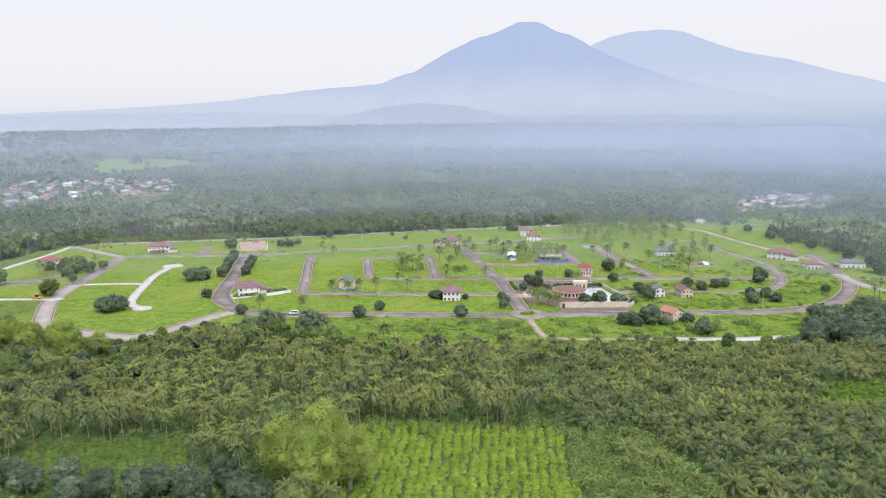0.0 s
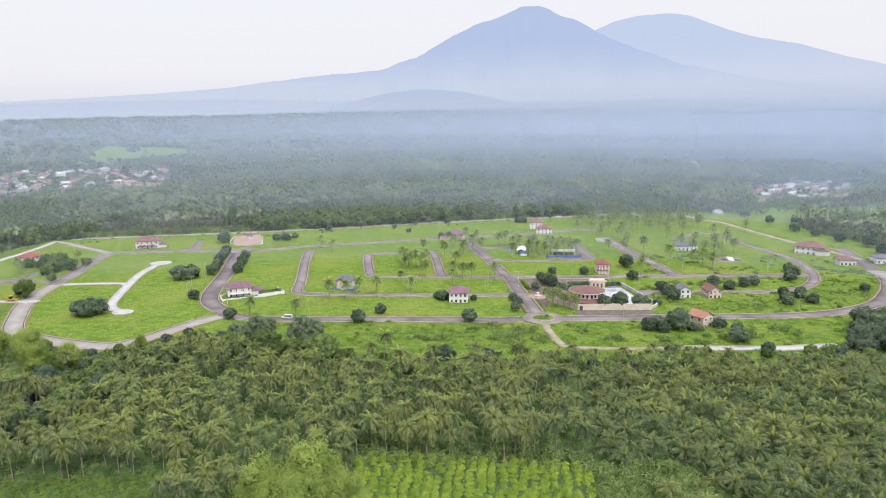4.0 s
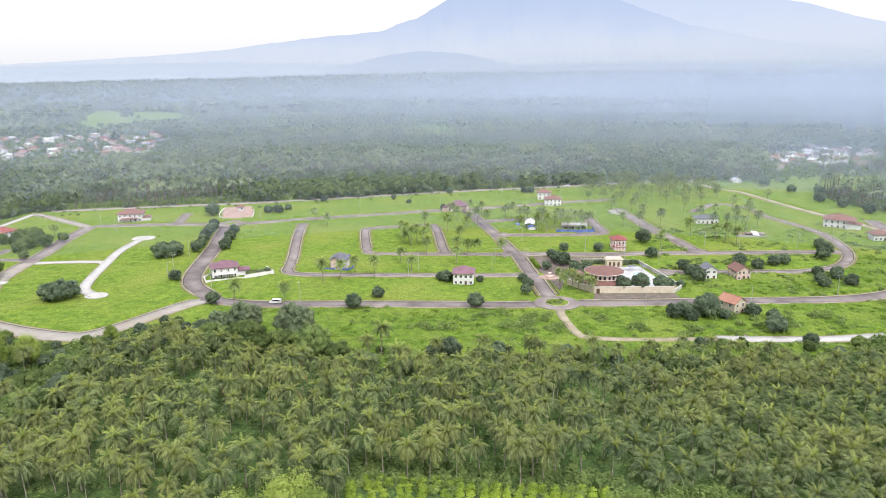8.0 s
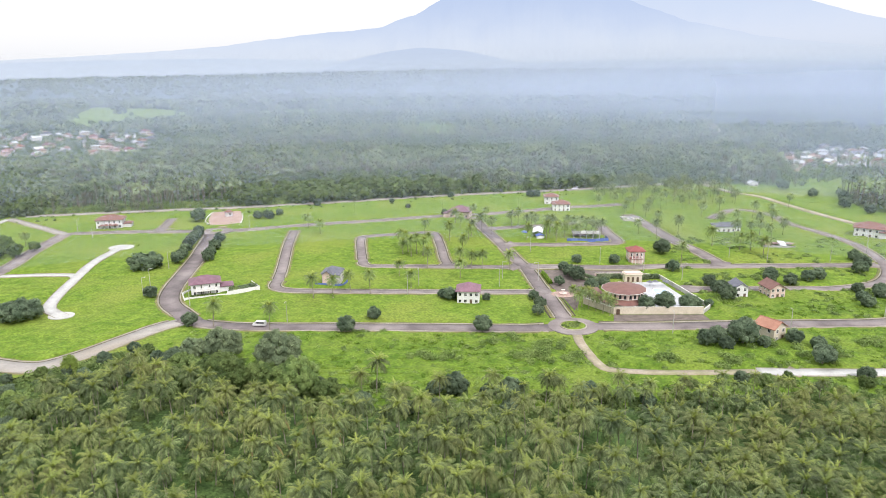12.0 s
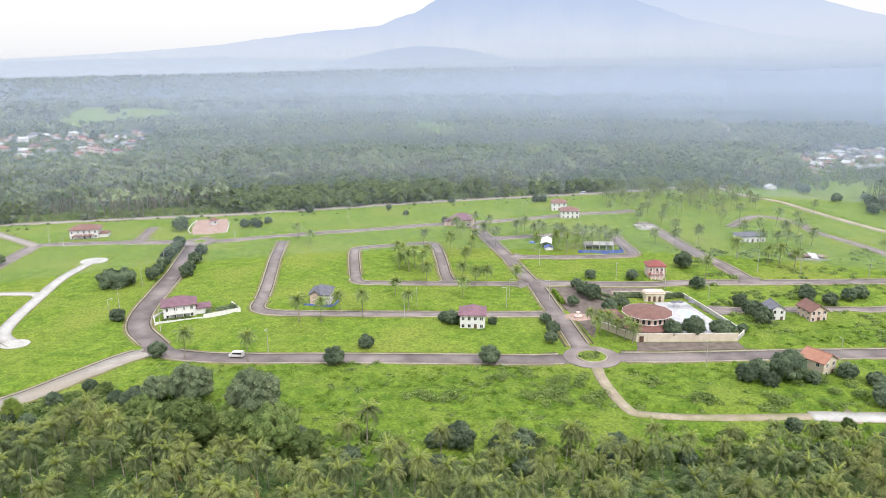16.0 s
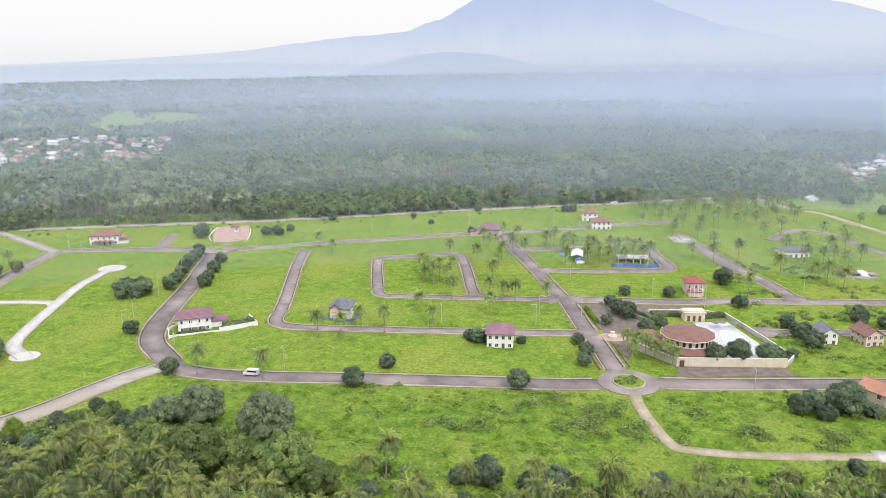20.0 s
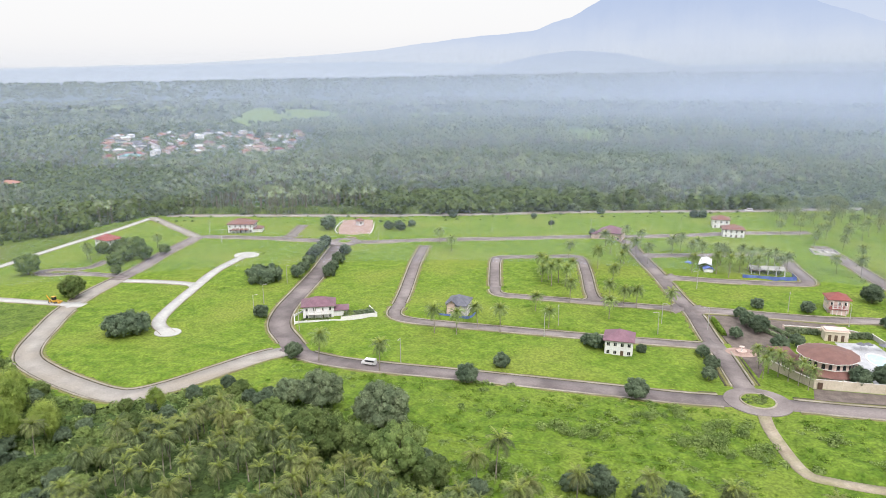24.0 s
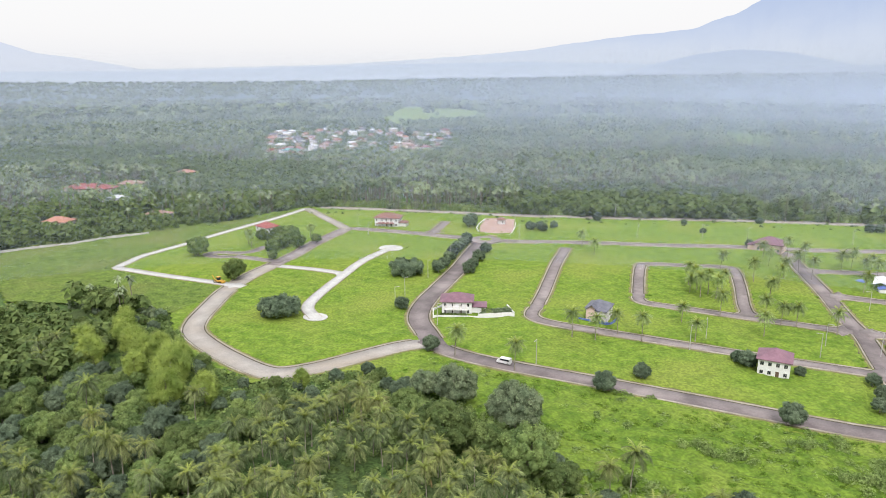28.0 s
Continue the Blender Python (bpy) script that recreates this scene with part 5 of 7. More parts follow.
def van(x, y, turn, label="white passenger van on the grey front road"):
    ob = thing("white_van", pose(x, y, 0.2, 0, 0, turn), label, "van")
    body = bmesh.new()
    prof = [(-2.4, 0.35), (2.4, 0.35), (2.45, 0.9), (1.75, 1.15), (1.25, 1.95), (-2.3, 1.98), (-2.42, 1.2)]
    l, r = [body.verts.new((a, -0.85, b)) for a, b in prof], [body.verts.new((a, 0.85, b)) for a, b in prof]
    body.faces.new(l), body.faces.new(r[::-1])
    for i in range(len(prof)):
        body.faces.new((l[i], r[i], r[(i + 1) % len(prof)], l[(i + 1) % len(prof)]))
    bmesh.ops.recalc_face_normals(body, faces=body.faces)
    part("body", body, M_VAN, ob)
    for s in (-1, 1):
        part("side_window", box(-2.0, 1.1, s * 0.86 - 0.01, s * 0.86 + 0.01, 1.2, 1.75), M_GLASS, ob)
        for wx in (-1.5, 1.5):
            w = part("wheel", mesh_np("wheel", *tube([(0, 0, -0.1), (0, 0, 0.1)], [0.34, 0.34], 14), M_RUBBER), None, ob)
            w.matrix_basis = pose(wx, s * 0.8, 0.34, 90)
            part("rim", prism(0.18, 0.18, -0.12, 0.12, 10), M_METAL, w)
    ws = part("windscreen", box(-0.02, 0.02, -0.75, 0.75, -0.42, 0.42), M_GLASS, ob)
    ws.matrix_basis = pose(1.53, 0, 1.56, 0, -32, 0)
    for s in (-1, 1):
        part("headlight", box(2.4, 2.47, s * 0.6 - 0.15, s * 0.6 + 0.15, 0.65, 0.85), M_CANVAS, ob)
van(-104, 314, 180)
van(33, 624.5, 198, "small white van on the concrete perimeter road")
house("small white shed with zinc roof beside the far lane", 173, 648, 10, 7, 5, 1, M_WALL, M_ZINC, 1.6, 0.4, 2, 2, "gable", 3.0)

def digger(x, y, turn):
    ob = thing("backhoe", pose(x, y, 0.2, 0, 0, turn), "yellow backhoe loader parked on the white lane", "digger")
    part("chassis", box(-1.8, 1.6, -0.9, 0.9, 0.6, 1.3, 0.08), M_YELLOW, ob)
    part("cab", box(-0.6, 0.7, -0.75, 0.75, 1.3, 2.7, 0.1), M_GLASS, ob)
    part("cab_roof", box(-0.75, 0.85, -0.85, 0.85, 2.7, 2.85, 0.04), M_YELLOW, ob)
    part("bucket", box(2.2, 3.0, -1.1, 1.1, 0.2, 1.0, 0.1), M_YELLOW, ob)
    part("loader_arm", box(0.9, 2.3, -0.7, -0.5, 0.9, 1.15), M_YELLOW, ob)
    part("loader_arm", box(0.9, 2.3, 0.5, 0.7, 0.9, 1.15), M_YELLOW, ob)
    p = part("boom", box(-0.15, 0.15, -0.15, 0.15, 0, 2.6), M_YELLOW, ob)
    p.matrix_basis = pose(-1.8, 0, 1.2, 0, -35, 0)
    for s in (-1, 1):
        for wx, r in ((-1.2, 0.75), (1.2, 0.5)):
            w = part("wheel", mesh_np("wheel", *tube([(0, 0, -0.2), (0, 0, 0.2)], [r, r], 14), M_RUBBER), None, ob)
            w.matrix_basis = pose(wx, s * 0.95, r, 90)
digger(-254, 331.5, 10)

def rubble(x, y, spread, n, seed):
    r = random.Random(seed)
    ob = thing("rubble_heap", pose(x, y, 0), "heap of broken white concrete rubble on grass", "rubble", "rubble heaps")
    for i in range(n):
        bm = bmesh.new()
        bmesh.ops.create_icosphere(bm, subdivisions=1, radius=r.uniform(0.16, 0.55))
        for v in bm.verts:
            v.co *= r.uniform(0.7, 1.2)
            v.co.z *= 0.7
        part("stone", bm, M_ROCK, ob).location = (r.uniform(-spread, spread), r.uniform(-spread, spread) * 0.6, r.uniform(0.05, 0.2))
rubble(-245, 297, 5.5, 34, 1)
rubble(-334, 371, 4.0, 18, 2)
rubble(-289, 300, 3.0, 10, 3)
rubble(-315, 302, 2.0, 8, 4)

# ---- plants ----
def frond(rng, az, lift, length, leaves, droop, wide=1.0):
    """One feather leaf: an arching midrib with hanging leaflets on both sides."""
    out = np.array([math.cos(az), math.sin(az), 0.0])
    side = np.array([-math.sin(az), math.cos(az), 0.0])
    up = np.array([0, 0, 1.0])
    pts, p = [], np.zeros(3)
    for i in range(leaves + 1):
        s = i / leaves
        e = lift - droop * s ** 1.1
        pts.append((p.copy(), out * math.cos(e) + up * math.sin(e)))
        p = p + pts[-1][1] * length / leaves
    v, f = [], []
    for i in range(leaves):
        (a, d), (b, _) = pts[i], pts[i + 1]
        s = (i + 0.5) / leaves
        ll = length * 0.22 * wide * (0.35 + math.sin(math.pi * min(1, 0.12 + s * 0.86))) * rng.uniform(0.8, 1.2)
        for sg in (-1, 1):
            tip = (a + b) / 2 + (side * sg * 0.62 + d * 0.5 - up * rng.uniform(0.25, 0.8)) * ll
            o = len(v)
            v += [a, a + (b - a) * 0.72, tip]
            f.append((o, o + 1, o + 2))
    o, w = len(v), 0.065
    for i in range(0, leaves + 1, 2):
        v += [pts[i][0] + side * w, pts[i][0] - side * w]
        if i:
            q = len(v) - 4
            f += [(q, q + 1, q + 3), (q, q + 3, q + 2)]
    return np.array(v), np.array(f)

def palm_pieces(seed, height, fronds, leaves, length, sides=6, wide=0.95, fall=116):
    """Trunk, old fronds and young fronds of a coconut palm; the fronds start at the trunk's top."""
    rng = random.Random(seed)
    lean, way = rng.uniform(0.2, 1.2), rng.uniform(0, 6.28)
    k = 7 if sides > 4 else 4
    line = [(math.cos(way) * lean * (i / (k - 1)) ** 1.7, math.sin(way) * lean * (i / (k - 1)) ** 1.7, height * i / (k - 1)) for i in range(k)]
    radii = [0.16 - 0.06 * i / (k - 1) if i else 0.24 for i in range(k)]
    top = np.array(line[-1])
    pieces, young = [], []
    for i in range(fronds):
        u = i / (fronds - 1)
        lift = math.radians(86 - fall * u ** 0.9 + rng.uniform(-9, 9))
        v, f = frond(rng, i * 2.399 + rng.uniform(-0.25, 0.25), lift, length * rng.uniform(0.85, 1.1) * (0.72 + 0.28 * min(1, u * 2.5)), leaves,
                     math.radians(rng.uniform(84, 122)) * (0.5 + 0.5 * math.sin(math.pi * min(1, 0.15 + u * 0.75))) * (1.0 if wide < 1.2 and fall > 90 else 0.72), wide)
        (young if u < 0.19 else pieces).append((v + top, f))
    return tube(line, radii, sides), pieces, young

def palm_shape(*args):
    trunk, old, young = palm_pieces(*args)
    return trunk, joined(old), joined(young)

def tree_shape(seed, rx, rz, height, clumps, per, size, hang=0.0):
    rng = random.Random(seed)
    bole = height - rz * 1.25
    pieces = [tube([(0, 0, 0), (0.1, 0.05, bole * 0.5), (0.0, 0.1, bole), (0.1, 0, height - rz * 0.6)], [0.045 * height, 0.032 * height, 0.026 * height, 0.008 * height], 7)]
    for k in range(0 if hang else 6):
        a, r = k * 1.047 + rng.uniform(-0.3, 0.3), rx * rng.uniform(0.5, 0.75)
        z = bole * rng.uniform(0.8, 1.05)
        pieces.append(tube([(0, 0, z), (math.cos(a) * r * 0.5, math.sin(a) * r * 0.5, z + rz * 0.35), (math.cos(a) * r, math.sin(a) * r, z + rz * rng.uniform(0.6, 1.0))],
                           [0.016 * height, 0.011 * height, 0.004 * height], 5))
    return joined(pieces), leafy_crown(seed, rx, rx, rz, height - rz, clumps, per, size, hang, 0.6 if hang else 0.8)

def plant_maker(kind, shapes, trunk_mat, crown_mat):
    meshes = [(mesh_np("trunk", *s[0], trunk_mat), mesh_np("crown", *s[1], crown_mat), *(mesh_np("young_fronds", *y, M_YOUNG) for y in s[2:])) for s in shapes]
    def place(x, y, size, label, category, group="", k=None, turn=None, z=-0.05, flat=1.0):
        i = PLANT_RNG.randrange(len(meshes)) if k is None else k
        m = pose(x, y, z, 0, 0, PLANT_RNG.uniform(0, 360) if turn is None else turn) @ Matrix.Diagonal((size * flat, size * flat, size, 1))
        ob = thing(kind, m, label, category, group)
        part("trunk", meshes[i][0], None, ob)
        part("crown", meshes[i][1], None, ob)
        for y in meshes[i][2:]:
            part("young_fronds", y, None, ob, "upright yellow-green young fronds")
        return ob
    return place

PLANT_RNG = random.Random(7)
PALM_SHAPES = [palm_shape(20 + i, (8.2, 9.4, 8.8, 7.6, 10.0, 9.0)[i], 28, 14, 4.3, 6, 1.15, 108) for i in range(6)]
def split_palm(k):
    """Meshes of one palm with every frond by itself."""
    trunk, old, young = palm_pieces(20 + k, (8.2, 9.4, 8.8, 7.6, 10.0, 9.0)[k], 28, 14, 4.3, 6, 1.15, 108)
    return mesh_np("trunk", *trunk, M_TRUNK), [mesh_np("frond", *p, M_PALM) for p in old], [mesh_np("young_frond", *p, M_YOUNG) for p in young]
DRY_FRONDS = [mesh_np("dry_frond", *(lambda q: (q[0] + (0.3, 0.1, 8.2), q[1]))(frond(random.Random(150 + i), i * 2.2, -0.6, 3.8, 12, 0.8, 0.7)), M_PALMDRY) for i in range(3)]
SPLIT_PALMS = [split_palm(k) for k in range(4)]
def near_palm(x, y, size, label, category, group):
    trunk, old, young = SPLIT_PALMS[PLANT_RNG.randrange(4)]
    ob = thing("coconut_palm", pose(x, y, -0.05, 0, 0, PLANT_RNG.uniform(0, 360)) @ Matrix.Diagonal((size, size, size, 1)), label, category, group)
    part("trunk", trunk, None, ob)
    for p in old:
        part("frond", p, None, ob)
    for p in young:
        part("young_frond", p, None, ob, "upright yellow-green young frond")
    for p in DRY_FRONDS[:PLANT_RNG.randrange(4)]:
        part("dry_frond", p, None, ob, "brown dry frond hanging below the crown")
MID_SHAPES = [palm_shape(40 + i, (8.0, 9.2, 8.6, 9.8)[i], 19, 8, 4.3, 4) for i in range(4)]
LOT_SHAPES = [palm_shape(120 + i, (7.4, 8.4, 7.9, 6.9, 8.8)[i], 36, 11, 3.6, 6, 1.25, 126) for i in range(5)]
ROSETTES = [palm_shape(130 + i, (2.6, 3.6, 3.0, 4.2)[i], 20, 15, 4.2, 5, 1.25, 80) for i in range(4)]
palm = plant_maker("coconut_palm", PALM_SHAPES, M_TRUNK, M_PALM)
lot_palm = plant_maker("coconut_palm", LOT_SHAPES, M_TRUNK, M_LOTPALM)
ROUND_SHAPES = [tree_shape(60 + i, 3.4, 3.2, 6.4, 52, 110, 0.32) for i in range(4)]
round_tree = plant_maker("round_tree", ROUND_SHAPES, M_TRUNK, M_DEEP)
BROAD_SHAPES = [tree_shape(70 + i, 5.6, 4.9, 10.0, 64, 80, 0.48) for i in range(5)]
broad_tree = plant_maker("broadleaf_tree", BROAD_SHAPES, M_TRUNK, M_LEAF)
BIG_SHAPES = [tree_shape(75 + i, 7.6, 6.4, 13.0, 104, 110, 0.40) for i in range(3)]
big_tree = plant_maker("broadleaf_tree", BIG_SHAPES, M_TRUNK, M_LEAF)
big_dark_tree = plant_maker("dark_leafed_tree", BIG_SHAPES, M_TRUNK, M_LEAFD)
dark_tree = plant_maker("dark_leafed_tree", BROAD_SHAPES, M_TRUNK, M_DEEP)
spread_tree = plant_maker("spreading_tree", [tree_shape(80 + i, 7.4, 3.1, 6.4, 80, 50, 0.62) for i in range(2)], M_TRUNK, M_DEEP)
bamboo = plant_maker("bamboo_clump", [tree_shape(90 + i, 6.0, 7.6, 16.0, 44, 420, 0.25, 2.2) for i in range(3)], M_TRUNK, M_BAMBOO)
def mound(seed, rings=3, sides=7):
    """A low uneven hummock."""
    r = random.Random(seed)
    v, f = [(0, 0, 0.5)], []
    for k in range(1, rings + 1):
        for i in range(sides):
            a, q = 2 * math.pi * (i + 0.5 * (k % 2)) / sides, k / rings * r.uniform(0.8, 1.2)
            v.append((q * math.cos(a), q * math.sin(a), 0.5 * (1 - q * q) + r.uniform(-0.07, 0.07) if k < rings else -0.06))
    for i in range(sides):
        f.append((0, 1 + i, 1 + (i + 1) % sides))
        for k in range(1, rings):
            o, p = 1 + (k - 1) * sides, 1 + k * sides
            f += [(o + i, p + i, p + (i + 1) % sides), (o + i, p + (i + 1) % sides, o + (i + 1) % sides)]
    return np.array(v, float), np.array(f)

BUSH = leafy_crown(5, 1.0, 1.0, 0.7, 0.45, 9, 16, 0.5)
FINE_BUSH = joined([(lambda q: (q[0] * (1, 1, 1.5), q[1]))(mound(9, 2, 7)), leafy_crown(17, 1.0, 1.0, 0.75, 0.55, 9, 30, 0.19)])
CROP_BUSH = joined([mound(10, 2, 7), leafy_crown(18, 1.0, 1.0, 0.78, 0.62, 8, 44, 0.17)])
BUSH2 = leafy_crown(6, 1.0, 0.9, 0.6, 0.4, 6, 12, 0.6)
LUSH = joined([mound(8, 2, 6), leafy_crown(7, 1.0, 1.0, 0.6, 0.35, 7, 15, 0.32)])
WEEDY = joined([mound(8, 2, 6), leafy_crown(8, 1.0, 1.0, 0.6, 0.3, 6, 6, 0.45)])

# lone palms on the lots
P_LOTS = [(-85, 347), (-80, 357), (-71, 355), (-63, 380), (-55, 364), (-52, 395), (-35, 380), (-13, 394), (-121, 312), (-99, 311), (-93, 346), (69, 414), (-135, 475), (-123, 459)]
P_U = [(-63, 463), (-57, 416), (-63, 415), (-68, 419), (-71, 431), (-57, 428), (-47, 450), (-37, 452), (-38, 425), (-37, 403), (-31, 395), (-26, 396), (-66, 424), (-61, 421)]
P_TOP = [(-31, 476), (-25, 467), (-38, 504), (-44, 480), (-14, 489), (-10, 494), (-5, 486), (-2, 494), (7, 481), (-30, 500), (-48, 494), (-36, 462)]
P_SITE = [(-5, 454), (6, 457), (11, 452), (16, 461), (20, 468), (24, 462), (29, 470), (33, 463), (37, 470), (12, 470), (26, 478), (0, 476), (8, 470), (33, 482), (19, 483)]
P_RIGHT = [(44, 551), (54, 552), (61, 541), (57, 525), (70, 522), (58, 472), (72, 493), (67, 468), (84, 547), (80, 474), (107, 567), (111, 558), (104, 522), (92, 448),
           (66, 545), (75, 540), (90, 560), (98, 548), (79, 556), (70, 570), (60, 580)]
P_FAR = [(108, 492), (110, 472), (118, 470), (124, 474), (126, 461), (137, 476), (103, 438), (109, 440), (112, 430), (146, 522), (168, 556), (129, 492), (139, 500), (120, 505), (134, 520), (118, 534)]
P_CLUB = [(14, 348.5), (16.5, 345.8), (19, 343.6), (21.5, 341.2), (24, 338.8), (26.3, 336.4), (14.5, 341)]
for group, spots in (("palms on the lots", P_LOTS), ("palms in the loop block", P_U), ("palms by the top road", P_TOP), ("palms on the building site", P_SITE),
                     ("palms on the slope", P_RIGHT), ("palms by the far street", P_FAR), ("palms by the clubhouse", P_CLUB)):
    for x, y in spots:
        lot_palm(x, y, PLANT_RNG.uniform(0.98, 1.22) * (0.8 if group == "palms by the clubhouse" else 1), "coconut palm with arching green fronds on grass", "palm tree", group)

# round and broad trees on the lots, roadsides and gardens
for x, y, s in ((-70, 310, 1.05), (-63, 324, 0.85), (-21, 315, 1.05)):
    round_tree(x, y, s, "dense round grey-green tree beside the road", "tree", "roadside round trees")
for x, y, s in ((-162, 342, .7), (-176.5, 394, .8), (-178.5, 403, .7), (-181.5, 413, .75), (-185.5, 424, .75), (-187.5, 433, .8), (-190, 443, .75), (-193, 452, .8), (-163.5, 400, .8), (-166, 409, .7), (-169.5, 421, .8), (-174, 438, .75)):
    dark_tree(x, y, s * 0.82, "dark leafy avenue tree beside the kerb", "tree", "avenue trees")
for x, y, s in ((-129, 352, .34), (-126.5, 355.5, .3), (-132, 354, .28), (-124.5, 358.5, .3)):
    broad_tree(x, y, s, "small bushy tree inside the villa garden wall", "tree", "villa garden trees")
for x, y, s in ((-36.5, 349, .6), (-39.5, 351.5, .45), (-21.5, 350, .36), (-130, 311.6, .58)):
    dark_tree(x, y, s, "dense shrub beside the white house", "shrub", "shrubs by the white house")
for x, y in ((-199, 312), (-187, 383)):
    spread_tree(x, y, 1.25, "low wide spreading dark green tree on grass", "tree")
for x, y in ((-294.4, 389), (-277, 419.6), (-289, 386)):
    lot_palm(x, y, 1.0, "coconut palm beside the red-roofed house", "palm tree", "palms by the left houses")
for x, y, s in ((-262, 374, .5), (-274, 394, .95), (-280, 407, 1.0), (-268, 400, .8), (-284, 399, .9), (-272, 384, .75), (-297, 402, .7), (-300, 359.5, 1.1), (-252, 339.5, 1.0), (-290, 409, .8), (-266, 412, .6)):
    broad_tree(x, y, s, "leafy green garden tree on the grass", "tree", "trees by the left houses")
for x, y, s in ((19, 410, .5), (37, 410, .52), (63, 430, .85), (62, 399, .6), (17, 382, .7), (9, 374, .45), (40.5, 343.0, .68), (48.0, 344.0, .8), (57.0, 344.8, .7), (60.5, 348.5, .5), (66, 350, .36), (0, 343, .5), (-2.5, 353, .45), (-1, 335, .45), (22, 366, .6), (14, 388, .6), (12, 396, .5), (28, 372, .5)):
    dark_tree(x, y, s, "dark green garden tree by the clubhouse", "tree", "clubhouse garden trees")
for x, y, s in ((74, 368, .6), (73, 378, .55), (77, 372, .5), (101, 386, .6), (108, 382, .55), (103, 392, .55), (123, 391, .6), (149, 409, .75), (145, 402, .7), (152, 424, .6), (174, 382, .5), (127, 354, .55), (117, 387, .6), (75.5, 359, .7), (131, 372, .5), (139, 371, .55), (128, 361, .5), (137, 366, .55), (139, 356, .6)):
    dark_tree(x, y, s, "dark bushy tree standing in grass", "tree", "trees by the right houses")
for x, y, s in ((55, 309, .62), (59.5, 312, .66), (67.5, 311, 1.0), (74, 309, .45), (85, 313, .6), (91, 309, .5), (87.5, 296, .72), (61, 306, .5)):
    dark_tree(x, y, s, "dense dark tree beside the small house", "tree", "trees by the small house")
for x, y, s in ((150, 322, 1.3), (160, 318, 1.4), (172, 333, 1.2), (140, 305, 1.1), (154, 304, 1.4), (167, 312, 1.5), (183, 322, 1.5), (178, 340, 1.2), (147, 292, 1.2), (165, 296, 1.4), (185, 303, 1.4), (200, 320, 1.5), (132, 292, .9), (205, 345, 1.3), (222, 365, 1.3), (150, 280, 1.2), (175, 282, 1.3)):
    spread_tree(x, y, s, "tall spreading tree at the forest edge", "tree", "spreading trees at the edge")
for x, y, s in ((-114, 282, .85), (-103.7, 281.7, 1.25), (-83, 276.5, 1.42), (-119, 277, .6), (-26, 264, .75), (-10, 263, .7), (12, 266, .55)):
    (big_dark_tree if s > 0.8 else dark_tree)(x, y, s * (0.74 if s > 0.8 else 1), "large rounded grey-green tree at the plantation edge", "tree", "trees at the plantation edge")
for x, y, s in ((-93.5, 257.5, 1.5), (-104, 262, 1.1), (-72, 259.5, 1.3), (-83, 261, 1.05), (-112, 270, .85), (-62, 256, .8)):
    (big_tree if s > 0.8 else broad_tree)(x, y, s * (0.74 if s > 0.8 else 1), "large bushy green tree at the plantation edge", "tree", "trees at the plantation edge")
for x, y, s in ((-49, 263, 1.1), (-52, 258, .95), (-14, 262, 1.0), (1, 261, .95), (-30, 258, .9), (20, 266, .85), (-40, 255, .9)):
    palm(x, y, s, "tall coconut palm at the field's edge", "palm tree", "palms at the field edge")
for i in range(34):
    x = -18 + 2.95 * i
    palm(x, 256.5 + 0.16 * x + PLANT_RNG.uniform(-3.5, 6.0), PLANT_RNG.uniform(0.58, 0.84), "coconut palm in the outer row of the plantation", "palm tree", "palms at the field edge")
for x, y, s in ((-44, 160, 1.4), (-36, 153, 1.15), (-54, 156, 1.2), (-43, 148, 1.25), (-222, 262, .75), (-212, 258, .8), (-203, 255, .75), (-230, 268, .7), (-196, 247, .65), (-216, 246, .8), (-240, 275, .6), (-148, 268, .45), (-226, 250, .8), (-206, 264, .6), (-192, 262, .5), (-170, 238, .9), (-178, 246, 1.0), (-186, 253, .9), (-163, 245, .75)):
    bamboo(x, y, s, "feathery yellow-green bamboo clump", "bamboo", "bamboo clumps")
for x, y, s in ((-110, 147.5, .8), (-98, 143, .8), (-104, 140, .7), (-78, 148, .75), (-69, 152, .8), (-62, 146, .8), (-88, 143, .7), (-118, 143, .8), (-126, 148, .7), (-92, 148.5, .6), (-84, 145, .85), (-73, 143, .9), (-56, 142, .75), (-130, 143, .85)):
    dark_tree(x, y, s, "dark bushy tree beside the crop field", "tree", "trees by the crop field")
for x, y, s in ((-154, 206, 1.5), (-151, 208.5, 1.4), (-180, 221, 1.5), (-117, 175, 1.3), (-113, 172, 1.25), (-166, 214, 1.35), (-146, 196, 1.3)):
    palm(x, y, s * 0.86, "very tall slender coconut palm above the bushes", "palm tree", "tall palms", flat=0.8)
for x, y, s in ((-60, 583, .5), (-150, 545, .6), (-212, 491, .9), (-176, 500, .6), (-172, 505, .55), (-168, 500, .6), (-166, 512, .5), (-215, 500, .7), (3, 590, .6), (-2, 588, .6), (-43, 520, .55), (-57, 517, .5), (-100, 560, .4), (-85, 540, .4)):
    dark_tree(x, y, s, "dark green tree near the entrance gate", "tree", "trees by the top road")

# ---- plantation, woods and undergrowth ----
def hull(points):
    p = sorted(map(tuple, points))
    def half(q):
        out = []
        for r in q:
            while len(out) > 1 and (out[-1][0] - out[-2][0]) * (r[1] - out[-2][1]) - (out[-1][1] - out[-2][1]) * (r[0] - out[-2][0]) <= 0:
                out.pop()
            out.append(r)
        return out[:-1]
    return half(p) + half(p[::-1])

def opened(poly, far):
    """A clearing with the low ground in front of it, towards the estate."""
    c = np.mean(poly, 0)
    way = (np.array([-10.0, 110.0]) - c) / np.linalg.norm(c - (-10, 110))
    return hull([*poly, *(np.array(poly) + way * far)])

